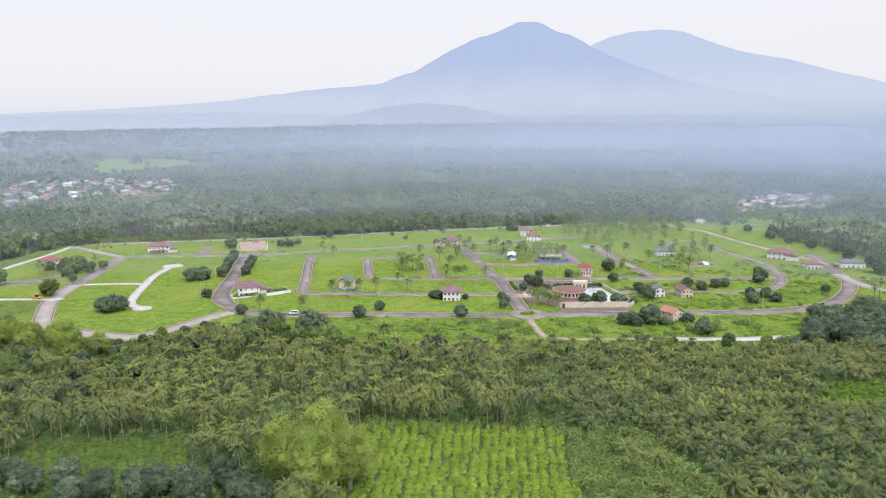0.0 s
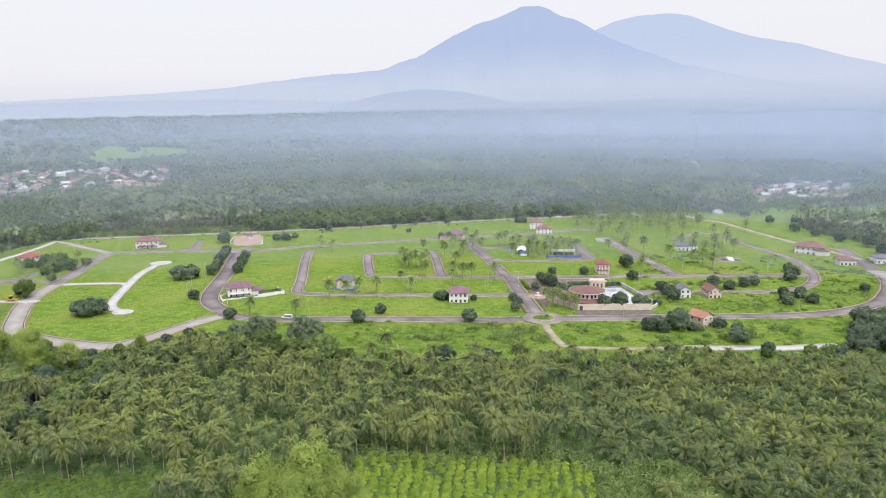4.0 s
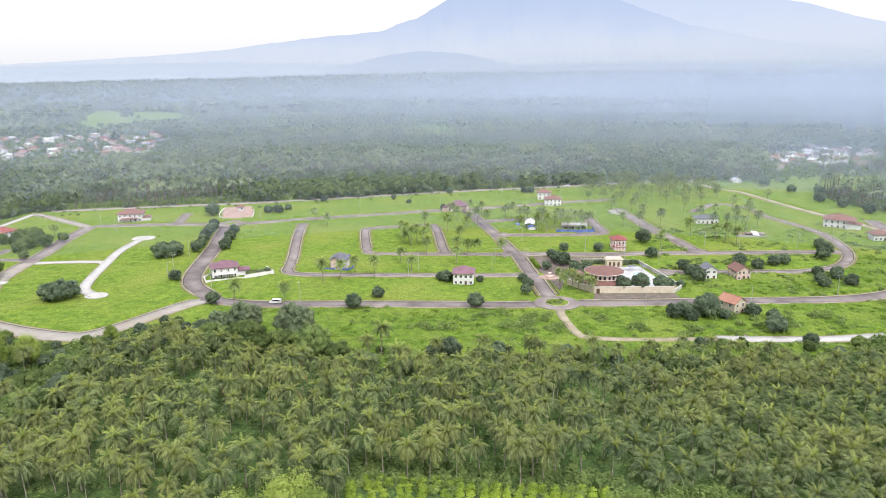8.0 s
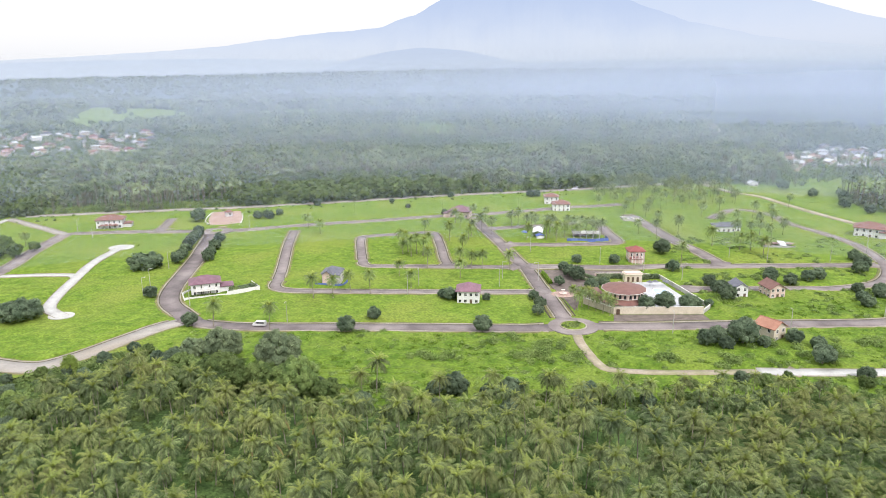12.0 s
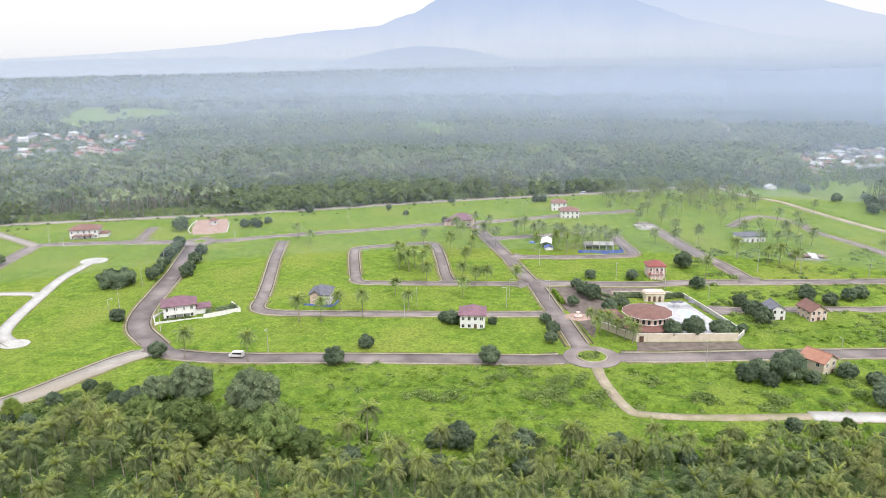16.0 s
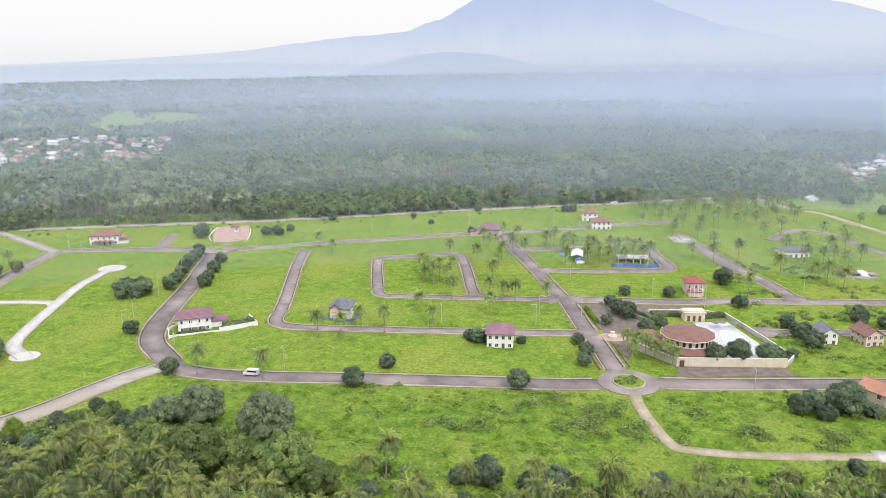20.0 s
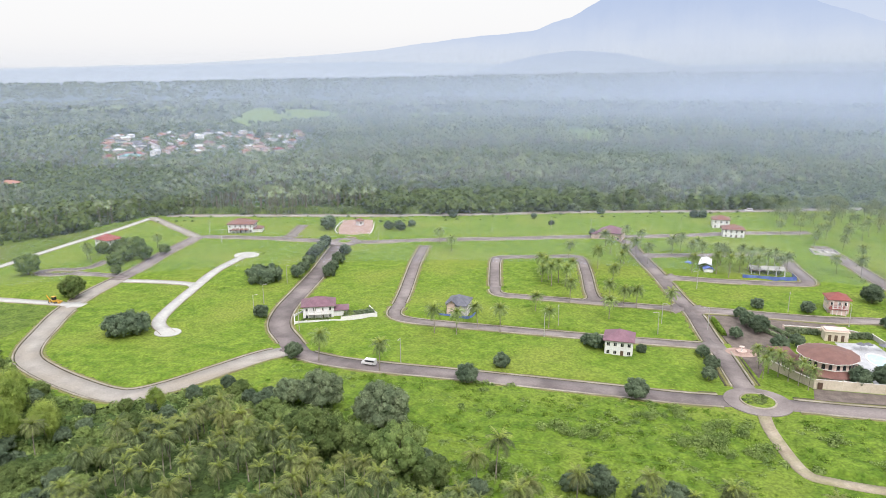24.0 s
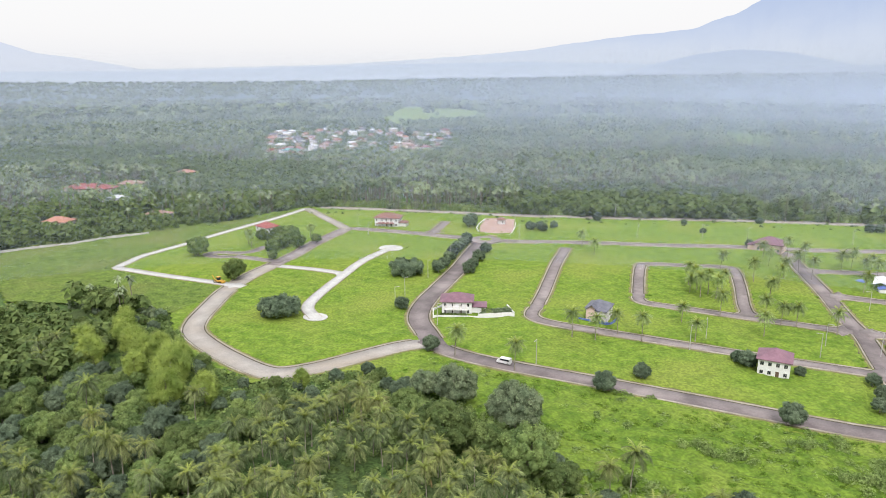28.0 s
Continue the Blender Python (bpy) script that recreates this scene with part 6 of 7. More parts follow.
def grid_places(poly, gap, seed, jitter=0.28, holes=()):
    rng = np.random.default_rng(seed)
    p = np.array(poly)
    xs, ys = np.arange(p[:, 0].min(), p[:, 0].max(), gap), np.arange(p[:, 1].min(), p[:, 1].max(), gap * 0.87)
    gx, gy = np.meshgrid(xs, ys)
    gx = gx + (np.arange(len(ys)) % 2)[:, None] * gap / 2
    q = np.stack([gx.ravel(), gy.ravel()], 1)
    q += rng.uniform(-jitter * gap, jitter * gap, q.shape)
    ok = inside(q, poly)
    for h in holes:
        ok &= ~inside(q, h)
    return q[ok]

FAR_CROWN = leafy_crown(9, 3.6, 3.6, 4.0, 4.8, 10, 8, 2.1)
CROP_A = [(-42, 191), (19, 193), (26, 132), (-36, 128)]
CROP_B = [(-140, 166), (-92, 178), (-79, 153), (-123, 150)]
CLEARING = [(108, 218), (112, 239), (152, 254), (152, 214)]
BRUSH = [(20, 190), (44, 196), (62, 150), (62, 125), (27, 125)]
FIELD_CLUMPS = [(-5.4, 291.4, 4.5, 12), (4, 304, 4.0, 12), (9, 292, 4.5, 12), (0, 299, 4.0, 8), (38, 294, 3.0, 8), (27, 304, 2.0, 5), (-39, 290, 2.5, 7), (-29, 289, 3.0, 6), (-17, 305, 5.0, 8), (61, 294.5, 5.0, 10), (89, 302, 6.0, 14), (75, 311, 6.0, 10), (110, 312, 6.0, 12)]  # x, y, spread, count
EDGE_BRUSH = [(-126, 286), (-80, 282), (-78, 256), (-104, 250), (-128, 270)]
LOOP_STRIP = [(-112, 288), (-128, 292), (-147, 281), (-163, 263), (-186, 266), (-205, 272), (-222, 282), (-238, 293), (-265, 288), (-262, 266), (-235, 264), (-215, 250), (-190, 240), (-160, 238), (-140, 250), (-118, 262)]
EDGE_STRIP = [(-80, 286), (-74, 270), (-41, 264), (0, 266), (40, 278), (67, 283), (102, 286), (130, 297), (134, 282), (102, 272), (67, 268), (40, 262), (0, 250), (-41, 247), (-74, 250)]
FRONT = [(-165, 125), (110, 125), (240, 320), (240, 400), (215, 380), (185, 342), (150, 320), (134, 281), (102, 271), (67, 267), (40, 261), (0, 249), (-41, 246), (-74, 249),
         (-100, 262), (-128, 262), (-147, 248), (-163, 237), (-190, 240), (-215, 250), (-235, 264), (-265, 266), (-308, 250), (-400, 290), (-400, 230), (-250, 165)]
spots = grid_places(FRONT, 6.5, 3, 0.30, (CROP_A, CROP_B, CLEARING, BRUSH, EDGE_BRUSH, [(-140, 153), (-60, 158), (-52, 125), (-150, 125)], [(-62, 176), (-30, 176), (-28, 140), (-62, 140)], [(130, 330), (260, 420), (260, 270), (130, 280)]))
def YOUNG_EDGE(y):
    """East of this line the palms are young rosettes."""
    return 20 + (y - 200) * 0.03
rng = np.random.default_rng(12)
thin = np.array([noise.noise(Vector((x * 0.035, y * 0.035, 9.0))) for x, y in spots])
spots = spots[(thin < 0.3) | (rng.random(len(spots)) < 0.35)]
woods = (spots[:, 0] < -135) & (spots[:, 1] > 190 - 0.25 * (spots[:, 0] + 135)) & (rng.random(len(spots)) < 0.9)
for_woods, spots = spots[woods], spots[~woods]
spots = spots[spots[:, 0] < YOUNG_EDGE(spots[:, 1])]
order = np.argsort(np.hypot(spots[:, 0] + 72, spots[:, 1] - 222))[:220]
near = np.zeros(len(spots), bool)
near[order] = True
near_spots = spots[order]
close = 0
for x, y in near_spots:
    by_path = close < 46
    close += by_path
    (near_palm if by_path else palm)(x, y, PLANT_RNG.uniform(0.8, 1.12), "coconut palm with drooping olive-green fronds in a plantation", "palm tree", "plantation palms")
young_spots = grid_places(FRONT, 6.4, 34, 0.22, (CLEARING, BRUSH, CROP_A, [(130, 330), (260, 420), (260, 270), (130, 280)]))
young_spots = young_spots[young_spots[:, 0] > YOUNG_EDGE(young_spots[:, 1]) + 3]
young_pick = rng.integers(0, 4, len(young_spots))
by_edge = np.argsort(np.hypot(young_spots[:, 0] - 75, young_spots[:, 1] - 235))
single = np.zeros(len(young_spots), bool)
single[by_edge[:120]] = True
rosette = plant_maker("young_palm", ROSETTES, M_TRUNK, M_PALM)
for x, y in young_spots[single]:
    rosette(x, y, PLANT_RNG.uniform(0.85, 1.2), "young coconut palm with upright arching fronds", "palm tree", "young plantation palms")
low_crowns, low_stems, low_tops = [], [], []
for k, shape in enumerate(ROSETTES):
    q = young_spots[(young_pick == k) & ~single]
    args = (np.c_[q, np.full(len(q), -0.1)], rng.uniform(0, 6.28, len(q)), rng.uniform(0.85, 1.2, len(q)))
    low_stems.append(scatter(shape[0], *args))
    low_crowns.append(scatter(shape[1], *args))
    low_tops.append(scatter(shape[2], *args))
for x, y in ((37, 178), (45, 172), (52, 160), (44, 158), (56, 148), (36, 166), (49, 184), (57, 136), (48, 146), (40, 150)):
    rosette(x, y, PLANT_RNG.uniform(0.75, 1.0), "young coconut palm standing in scrub", "palm tree", "young plantation palms")
young_grove = tagged(part("young_palm_grove", mesh_np("young_palm_grove", *joined(low_crowns), M_PALMS)), "dense rows of young coconut palms with upright fronds", "palm grove", kind="stuff")
part("stems", mesh_np("stems", *joined(low_stems), M_TRUNK), None, young_grove)
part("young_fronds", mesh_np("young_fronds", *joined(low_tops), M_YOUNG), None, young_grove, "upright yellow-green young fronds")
corner = grid_places([(40, 577), (80, 575), (140, 560), (150, 640), (92, 643), (45, 626)], 9.0, 44, 0.4)
beside = [all(np.linalg.norm(line - q, axis=1).min() > w / 2 + 1 for _, w, line in LINES) for q in corner]
rest = np.concatenate([spots[~near], corner[np.array(beside) & (rng.random(len(corner)) < 0.75)]])
fine = (rest[:, 1] < 275) & (rest[:, 0] > -190) & (rest[:, 0] < 100)
pick = np.where(fine, rng.integers(4, 10, len(rest)), rng.integers(0, 4, len(rest)))
trunks, crowns, tops = [], [], []
for k, shape in enumerate(MID_SHAPES + PALM_SHAPES):
    q = rest[pick == k]
    args = (np.c_[q, np.full(len(q), -0.1)], rng.uniform(0, 6.28, len(q)), rng.uniform(0.75, 1.15, len(q)))
    trunks.append(scatter(shape[0], *args))
    crowns.append(scatter(shape[1], *args))
    tops.append(scatter(shape[2], *args))
grove = tagged(part("palm_grove", mesh_np("palm_grove", *joined(crowns), M_PALMS)), "dense plantation of coconut palms with olive-green crowns", "palm grove", kind="stuff")
part("trunks", mesh_np("trunks", *joined(trunks), M_TRUNK), None, grove)
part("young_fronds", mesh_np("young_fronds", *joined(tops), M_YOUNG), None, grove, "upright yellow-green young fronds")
strip_spots = np.concatenate([grid_places(LOOP_STRIP, 9.0, 51, 0.4), grid_places(EDGE_STRIP, 11.0, 52, 0.4)])
for i, (x, y) in enumerate(strip_spots):
    (broad_tree if i % 2 else dark_tree)(x, y, PLANT_RNG.uniform(0.28, 0.5), "low bushy tree at the plantation edge", "tree", "low trees at the edge")
left_woods, for_woods = for_woods[for_woods[:, 0] < -215], for_woods[for_woods[:, 0] >= -215]
for i, (x, y) in enumerate(for_woods[:260]):
    (broad_tree if i % 3 else dark_tree)(x, y, PLANT_RNG.uniform(0.45, 0.85), "leafy forest tree crowded among others", "tree", "mixed woodland trees")

def bushes(name, places, lo, hi, mat, label, seed, template=None, kind="stuff", squash=1.0):
    r = np.random.default_rng(seed)
    s = r.uniform(lo, hi, len(places))
    v, f = scatter(template or BUSH, np.c_[places, np.zeros(len(places))], r.uniform(0, 6.28, len(places)), np.stack([s, s, s * squash], 1))
    return tagged(part(name, mesh_np(name, v, f, mat)), label, "undergrowth", kind=kind)

bushes("left_woods", left_woods, 0.6, 1.05, M_LEAF, "dense broadleaf wood beside the plantation", 7, FAR_CROWN)
under = grid_places(FRONT, 3.9, 5, 0.45, (CROP_A, CROP_B, CLEARING))
bushes("undergrowth", under[rng.random(len(under)) < 0.85], 0.6, 1.5, M_LEAF, "low green weeds under the palms", 6, WEEDY)
brush = np.concatenate([grid_places([(-90, 296), (-68, 274), (-68, 254), (-92, 262)], 2.6, 26, 0.4), grid_places(EDGE_BRUSH, 3.4, 9, 0.4), grid_places(LOOP_STRIP, 3.6, 18, 0.45), grid_places(EDGE_STRIP, 3.8, 19, 0.45), grid_places([(-44, 200), (20, 200), (20, 190), (-44, 188)], 3.0, 10, 0.4)])
bushes("thicket", brush, 0.9, 2.3, M_LEAF, "dense green thicket between plantation and fields", 11, LUSH)
scrub = grid_places(BRUSH, 2.3, 8, 0.42)
bushes("scrub", scrub, 0.8, 2.2, M_SHRUB, "grey-green leafy scrub beside the crop field", 12, FINE_BUSH)
# crop rows
for poly, turn, apart, size, squash, leaf_mat, label in ((CROP_A, -0.02, 2.5, 1.25, 1.0, M_CROP, "rows of bright yellow-green leafy crop plants"),
                                              (CROP_B, 0.05, 2.1, 1.0, 0.8, M_LOWCROP, "low rows of green leafy crop plants")):
    p = np.array(poly)
    gx, gy = np.meshgrid(np.arange(p[:, 0].min(), p[:, 0].max(), apart * 1.08), np.arange(p[:, 1].min(), p[:, 1].max(), apart))
    q = np.stack([gx.ravel() + turn * gy.ravel(), gy.ravel()], 1) + rng.uniform(-0.7, 0.7, (gx.size, 2))
    tagged(part("crop_ground", flat_polygon(poly, 0.03, 0.2), M_GROUND), "weedy green ground between crop rows", "ground", kind="structure")
    bushes("crop_field", q[inside(q, poly) & (rng.random(len(q)) < 0.95)], size * 0.78, size * 1.2, leaf_mat, label, 14, CROP_BUSH, squash=squash)
# weeds on the meadow
open_ground = np.stack([rng.uniform(-400, 240, 40000), rng.uniform(262, 650, 40000)], 1)
open_ground = open_ground[inside(open_ground, ESTATE)]
clear = np.ones(len(open_ground), bool)
for _, w, line in LINES:
    clear &= np.linalg.norm(open_ground[:, None] - line[None, ::3], axis=2).min(1) > w / 2 + 1.6
for cx, cy, r in ((11.7, 323.8, 11), (-188, 465, 10), (-224, 423, 8), (-186, 318, 6), (-200, 505, 20), (42, 362, 26)):
    clear &= np.linalg.norm(open_ground - (cx, cy), axis=1) > r
clear &= ~inside(open_ground, CLUB_GROUNDS)
open_ground = open_ground[clear]
patch = np.array([noise.noise(Vector((x * 0.03, y * 0.03, 2.0))) for x, y in open_ground])
wild = (open_ground[:, 1] < 312) & (open_ground[:, 0] > -130) | (open_ground[:, 0] > 66) & (open_ground[:, 1] < 372) | (open_ground[:, 0] < -240) & inside(open_ground, [(-400, 305), (-308, 268), (-238, 293), (-240, 327), (-317, 319), (-339, 488), (-397, 342)])
chance = np.where(wild, 0.9, 0.18) * np.clip(0.5 + 1.6 * patch, 0.05, 1.4)
weeds = open_ground[rng.random(len(open_ground)) < chance]
bushes("weed_patches", weeds, 0.4, 1.2, M_WEED, "scattered leafy weeds in the meadow grass", 15, WEEDY, squash=0.7)
tall = open_ground[wild & (rng.random(len(open_ground)) < 0.34 * np.clip(0.1 + 2.6 * patch, 0, 2))]
bushes("shrubs", tall, 0.6, 1.8, M_SHRUB, "leafy green shrubs in the rough grass", 16, LUSH, squash=0.8)
# pale shrub clumps that stand out of the front field
clump_rng = np.random.default_rng(81)
clumps = np.concatenate([np.array([x, y]) + clump_rng.normal(scale=(spread, spread * 0.55), size=(count, 2)) for x, y, spread, count in FIELD_CLUMPS])
clumps = clumps[off_road(clumps[:, 0], clumps[:, 1]) > 2.5]
bushes("field_shrubs", clumps, 1.1, 2.3, M_SHRUB, "pale grey-green shrub clumps in the front field", 82, FINE_BUSH)
# darker shrubs in the front field and young growth on the clearing
tuft_spots = grid_places(FRONT_FIELD, 2.3, 31, 0.45)
tuft_spots = np.concatenate([tuft_spots, grid_places(RIGHT_FIELD, 2.2, 32, 0.45)])
tuft_spots = tuft_spots[off_road(tuft_spots[:, 0], tuft_spots[:, 1]) > 2.6]
dense = lumps(tuft_spots[:, 0], tuft_spots[:, 1] * 1.6, 11.0, 8) + 0.35 * lumps(tuft_spots[:, 0], tuft_spots[:, 1], 3.5, 9)
bushes("field_tufts", tuft_spots[dense > 0.62], 0.6, 1.35, M_WEED, "bright rank grass and creeper tufts in the field", 33, LUSH, squash=1.0)
front = open_ground[(open_ground[:, 1] < 313) & (open_ground[:, 0] > -128)]
lumpy = np.array([noise.noise(Vector((x * 0.07, y * 0.11, 6.0))) for x, y in front])
bushes("field_shrubs", front[rng.random(len(front)) < np.clip(lumpy * 2.4 + 0.05, 0, 1)], 0.6, 1.7, M_SHRUB, "dark leafy shrubs in the front field", 17, LUSH, squash=0.85)
bushes("clearing_growth", grid_places(CLEARING, 2.4, 20, 0.45), 0.6, 1.5, M_WEED, "fresh green weeds covering a clearing", 21, LUSH, squash=0.7)
# rank growth on the right-hand side of the estate
right = open_ground[(open_ground[:, 0] > 62) & (open_ground[:, 1] > 334) & (open_ground[:, 1] < 470)]
lumpy = np.array([noise.noise(Vector((x * 0.06, y * 0.06, 16.0))) for x, y in right])
bushes("rank_shrubs", right[rng.random(len(right)) < np.clip(lumpy * 2.4 + 0.3, 0, 1)], 0.6, 2.0, M_SHRUB, "rank green shrubs between the right-hand streets", 27, LUSH, squash=0.85)
# far woods beyond the perimeter road
def far_palm(seed, height, fronds, k=0.78):
    r = random.Random(seed)
    t = tube([(0, 0, 0), (0.3, 0.1, height)], [0.26, 0.15], 3)
    v, f = [], []
    for i in range(fronds):
        a, up = i * 2.399 + r.uniform(-0.2, 0.2), r.uniform(-0.7, 1.35)
        d = np.array([math.cos(a), math.sin(a), 0])
        s = np.array([-math.sin(a), math.cos(a), 0])
        p0 = np.array([0.3, 0.1, height])
        p1 = p0 + (d * 1.7 * math.cos(up * 0.8) + (0, 0, up * 1.7)) * k
        p2 = p1 + (d * 1.5 - (0, 0, 1.9 - up * 0.5)) * k
        o = len(v)
        v += [p0, p1 + s * 0.52 - (0, 0, 0.45), p1, p1 - s * 0.52 - (0, 0, 0.45), p2]
        f += [(o, o + 1, o + 2), (o, o + 2, o + 3), (o + 2, o + 1, o + 4), (o + 2, o + 4, o + 3)]
    return t, (np.array(v), np.array(f))

FAR_PALMS = [far_palm(100 + i, h, 12) for i, h in enumerate((12.5, 15.0, 11.5, 14.0))]
FAR_SMALL = leafy_crown(12, 3.8, 3.8, 4.0, 4.8, 7, 5, 3.3)
FAR_LUMP = leafy_crown(10, 7.5, 7.5, 4.0, 5.0, 9, 4, 6.0)
VILLAGES = [[(-860, 990), (-640, 735), (-585, 742), (-440, 860), (-480, 935), (-575, 1120), (-800, 1080)], [(235, 735), (330, 770), (400, 880), (330, 920), (260, 830)],
            [(-565, 436), (-518, 436), (-512, 502), (-560, 500)], [(-448, 358), (-424, 358), (-424, 380), (-448, 380)], [(-413, 406), (-393, 406), (-393, 426), (-413, 426)],
            [(-562, 550), (-540, 550), (-540, 570), (-562, 570)], [(-492, 434), (-474, 434), (-474, 450), (-492, 450)]]
OPEN_FIELDS = [[(-862, 1290), (-727, 1130), (-715, 1351), (-690, 1560), (-790, 1736), (-1030, 1855), (-1195, 1896)], [(-1120, 2100), (-1010, 2090), (-1200, 2450), (-1310, 2450)], [(-700, 600), (-640, 640), (-680, 690), (-740, 660)],
               [(-185, 1105), (-100, 1090), (-120, 1295), (-210, 1324)], [(-560, 1500), (-420, 1560), (-500, 1800), (-660, 1700)], [(190, 620), (330, 600), (330, 700), (210, 690)]]
OPEN_FIELDS += [[(-760, 1900), (-620, 1880), (-660, 2010), (-830, 2060)], [(-420, 1960), (-250, 1930), (-270, 2030), (-450, 2060)], [(-1240, 1560), (-1120, 1500), (-1180, 1700), (-1330, 1760)]]
for i, poly in enumerate(OPEN_FIELDS):
    tagged(part("field", flat_polygon(poly, 0.35 + 0.02 * i, 0.6), M_GRASS), "pale green open field among the far woods", "field", kind="structure")

def ring_places(r0, r1, area, seed, lo=-88, hi=50):
    r = np.random.default_rng(seed)
    n = int(math.radians(hi - lo) / 2 * (r1 ** 2 - r0 ** 2) / area)
    d, a = np.sqrt(r.uniform(r0 ** 2, r1 ** 2, n)), np.radians(r.uniform(lo, hi, n))
    p = np.stack([np.sin(a) * d, np.cos(a) * d + 60], 1)
    ok = ~inside(p, ESTATE)
    for h in OPEN_FIELDS:
        ok &= ~inside(p + r.normal(scale=9, size=p.shape), h) | (r.random(len(p)) < 0.02)
    for h in VILLAGES:
        ok &= ~inside(p, opened(h, 95 if len(h) > 5 else 44)) | (r.random(len(p)) < 0.07)
    return p[ok]

def front_of_estate(p):
    return inside(p, [(-400, 300), (-400, -200), (400, -200), (260, 400), (241, 440), (185, 340), (100, 284), (-200, 262)])

wood = np.concatenate([ring_places(330, 760, 40, 21, -80, 42), ring_places(760, 1050, 62, 25, -72, 40)])
wood = wood[~front_of_estate(wood)]
clumpy = np.array([noise.noise(Vector((x * 0.006, y * 0.006, 5.0))) for x, y in wood])
left_mix = (wood[:, 0] < -330) & (wood[:, 1] < 640)
edge = np.clip(clumpy * 2.2 + 0.16 + 0.5 * left_mix, 0, 1) > rng.random(len(wood))
palms, leafy = wood[~edge], wood[edge]
trunks, crowns = [], []
pick = rng.integers(0, 4, len(palms))
for k in range(4):
    q = palms[pick == k]
    args = (np.c_[q, np.zeros(len(q))], rng.uniform(0, 6.28, len(q)), rng.uniform(0.8, 1.2, len(q)))
    trunks.append(scatter(FAR_PALMS[k][0], *args))
    crowns.append(scatter(FAR_PALMS[k][1], *args))
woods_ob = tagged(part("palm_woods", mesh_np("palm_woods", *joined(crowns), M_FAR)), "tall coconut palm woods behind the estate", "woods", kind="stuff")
part("trunks", mesh_np("trunks", *joined(trunks), M_FARTRUNK), None, woods_ob)
sz = rng.uniform(0.55, 1.25, len(leafy))
tagged(part("mixed_woods", mesh_np("mixed_woods", *scatter(FAR_CROWN, np.c_[leafy, np.zeros(len(leafy))], rng.uniform(0, 6.28, len(leafy)), sz), M_LEAF)),
       "dense broadleaf woods around the estate", "woods", kind="stuff")
low_trees = ring_places(330, 1050, 95, 24, -80, 42)
low_trees = low_trees[~front_of_estate(low_trees)]
tagged(part("forest_understorey", mesh_np("forest_understorey", *scatter(FAR_SMALL, np.c_[low_trees, np.full(len(low_trees), -1.2)], rng.uniform(0, 6.28, len(low_trees)), rng.uniform(0.4, 0.7, len(low_trees))), M_LEAFD)),
       "dense green understorey beneath the palms", "woods", kind="stuff")
mid = ring_places(1050, 1700, 170, 22)
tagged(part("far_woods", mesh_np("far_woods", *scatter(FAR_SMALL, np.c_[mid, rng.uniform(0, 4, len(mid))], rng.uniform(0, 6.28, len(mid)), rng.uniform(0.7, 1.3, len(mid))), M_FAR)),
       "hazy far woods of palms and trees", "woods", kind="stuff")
dist = ring_places(1700, 2850, 800, 23, -75, 45)
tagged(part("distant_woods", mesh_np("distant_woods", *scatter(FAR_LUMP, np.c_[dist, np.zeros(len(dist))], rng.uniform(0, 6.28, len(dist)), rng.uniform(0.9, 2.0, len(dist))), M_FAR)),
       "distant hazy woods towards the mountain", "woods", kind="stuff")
slope = kdtree.KDTree(len(rise_ob.data.vertices))
for vert in rise_ob.data.vertices:
    slope.insert((vert.co.x, vert.co.y, 0.0), vert.index)
slope.balance()
hill = ring_places(2650, 3240, 330, 27, -75, 45)
hill_z = np.array([rise_ob.data.vertices[slope.find((x, y, 0.0))[1]].co.z for x, y in hill])
tagged(part("hillside_woods", mesh_np("hillside_woods", *scatter(FAR_LUMP, np.c_[hill, hill_z - 3.0], rng.uniform(0, 6.28, len(hill)), rng.uniform(0.45, 1.05, len(hill))), M_FAR)),
       "hazy woods on the distant rise", "woods", kind="stuff")

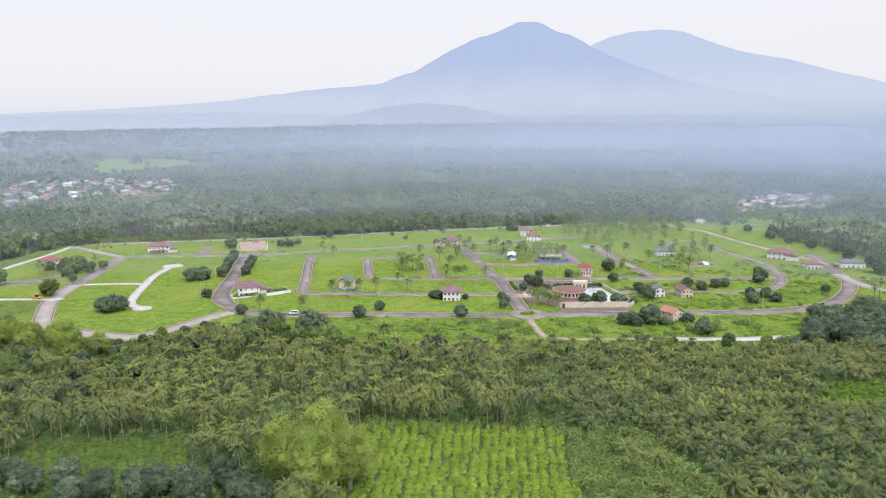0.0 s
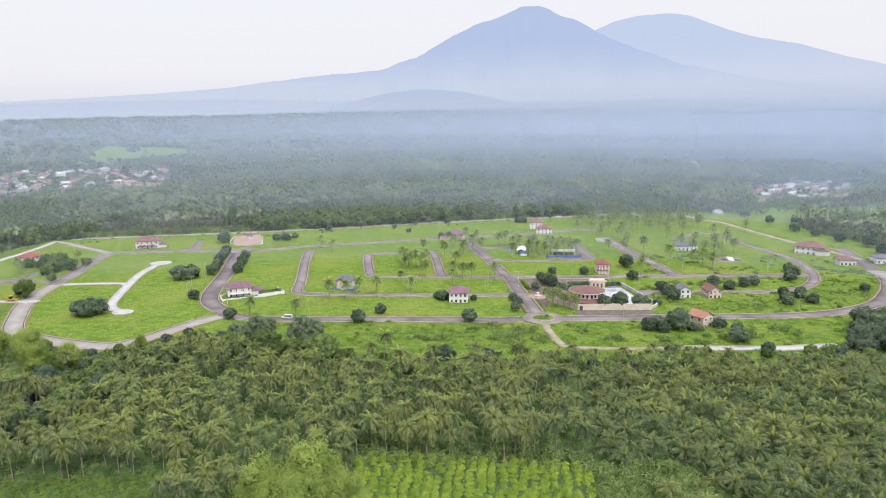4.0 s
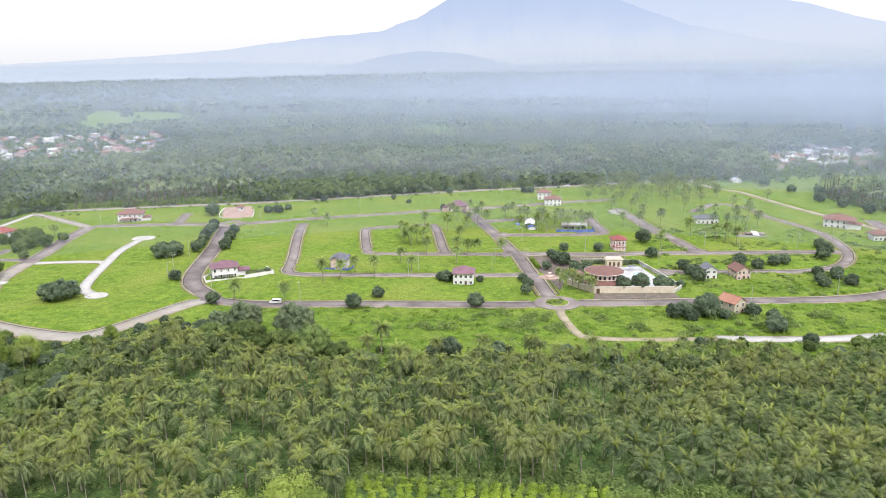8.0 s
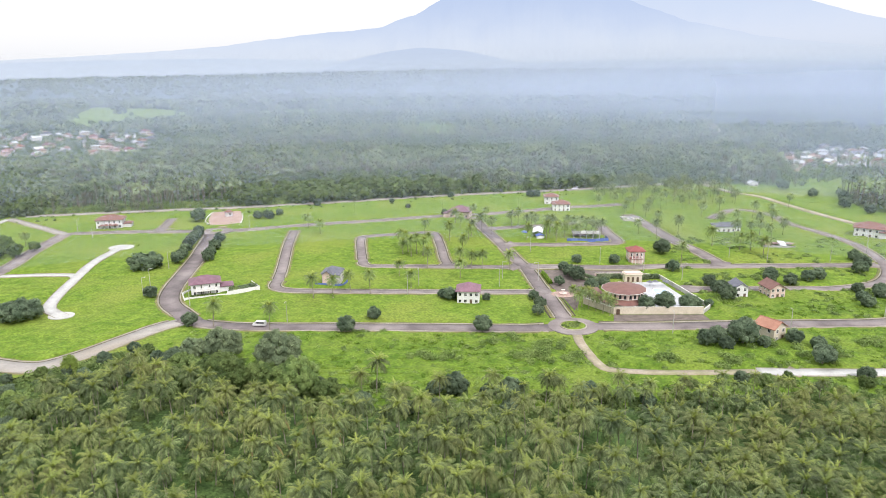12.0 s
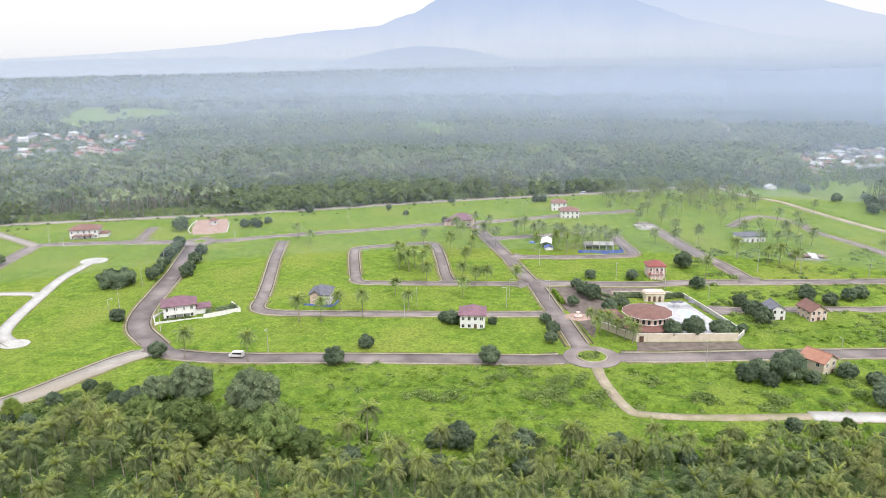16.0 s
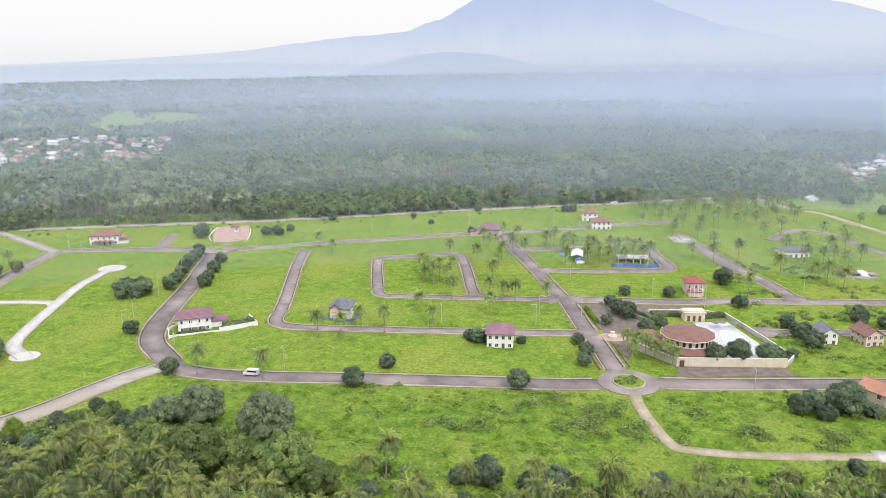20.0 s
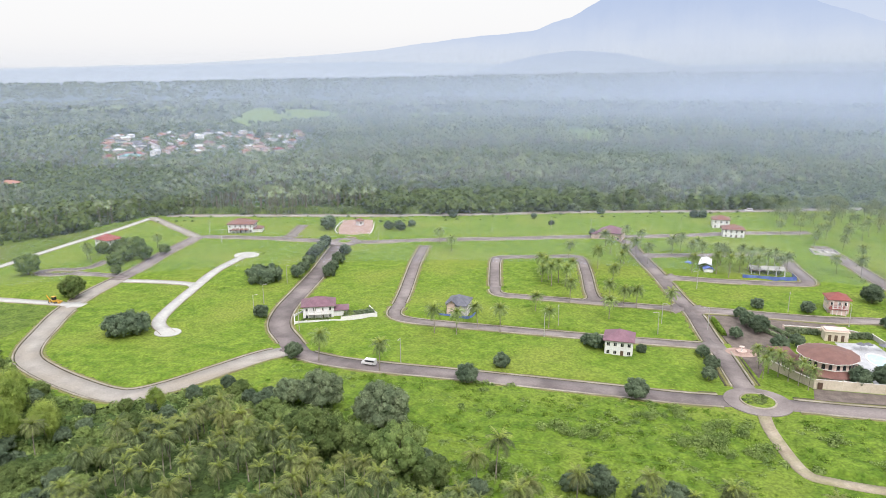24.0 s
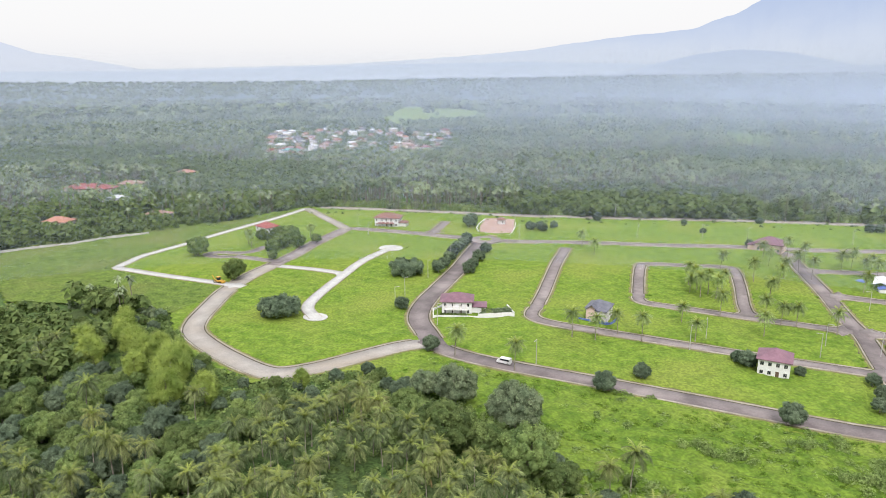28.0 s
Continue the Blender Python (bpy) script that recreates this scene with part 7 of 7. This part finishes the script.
for x, y, s in ((205, 560, .8), (212, 540, .7), (220, 520, .8), (230, 500, .9), (228, 478, .8), (215, 585, .8), (200, 600, .7), (190, 630, .8), (225, 430, .9), (232, 455, .9)):
    dark_tree(x, y, s, "dark tree at the estate's far edge", "tree", "trees at the far edge")

# hedgerows along the perimeter and shrubs on the island
row = LINES[[n for n, _, _ in LINES].index("perimeter_road")][2]
hedgerow = np.concatenate([row[::2] + (3, -7.5), (row + (6, -19))[::3][rng.random(len(row[::3])) < 0.8]]) + 0
hedgerow = hedgerow[inside(hedgerow, ESTATE) & (rng.random(len(hedgerow)) < 0.5)]
bushes("hedgerow", hedgerow + rng.uniform(-2.6, 2.6, hedgerow.shape), 0.5, 1.3, M_LEAF, "straggling green hedgerow along the perimeter", 61)
bushes("island_shrubs", np.array([(11.7 + r * math.cos(a), 323.8 + r * math.sin(a)) for r, a in zip(rng.uniform(0, 3.6, 26), rng.uniform(0, 6.28, 26))]), 0.5, 1.0, M_LEAF, "leafy shrubs planted on the traffic island", 62, BUSH2)

# low growth in the village clearings and along the wood's edge
low = []
for h in VILLAGES:
    g = grid_places(opened(h, 95 if len(h) > 4 else 44), 8.5 if len(h) > 4 else 6.0, 71, 0.45)
    low.append(g[rng.random(len(g)) < 0.75])
low = np.concatenate(low)
low = low[~inside(low, ESTATE)]
far_low = np.linalg.norm(low, axis=1) > 800
bushes("village_trees", low[~far_low], 0.35, 0.62, M_LEAF, "small leafy trees around the houses in the woods", 74, FAR_CROWN)
bushes("village_shrubs", low[far_low], 1.2, 3.2, M_FAR, "green shrubs and garden trees between village houses", 72, BUSH2)
rim = np.concatenate([row[::2] + (-3 + k, 9.0 + k * 2.4) for k in range(4)])
rim = rim[~inside(rim, ESTATE)]
bushes("wood_edge", rim + rng.uniform(-1.5, 1.5, rim.shape), 1.2, 2.9, M_SHRUB, "tangled green bushes along the edge of the woods", 73, FINE_BUSH)
bushes("wall_side_trees", grid_places([(-402, 300), (-391, 326), (-382, 343), (-377, 364), (-367, 381), (-353, 432), (-372, 440), (-405, 400), (-430, 340), (-420, 290)], 6.0, 75, 0.4), 0.45, 0.85, M_LEAF, "small leafy trees crowding behind the boundary wall", 76, FAR_CROWN)
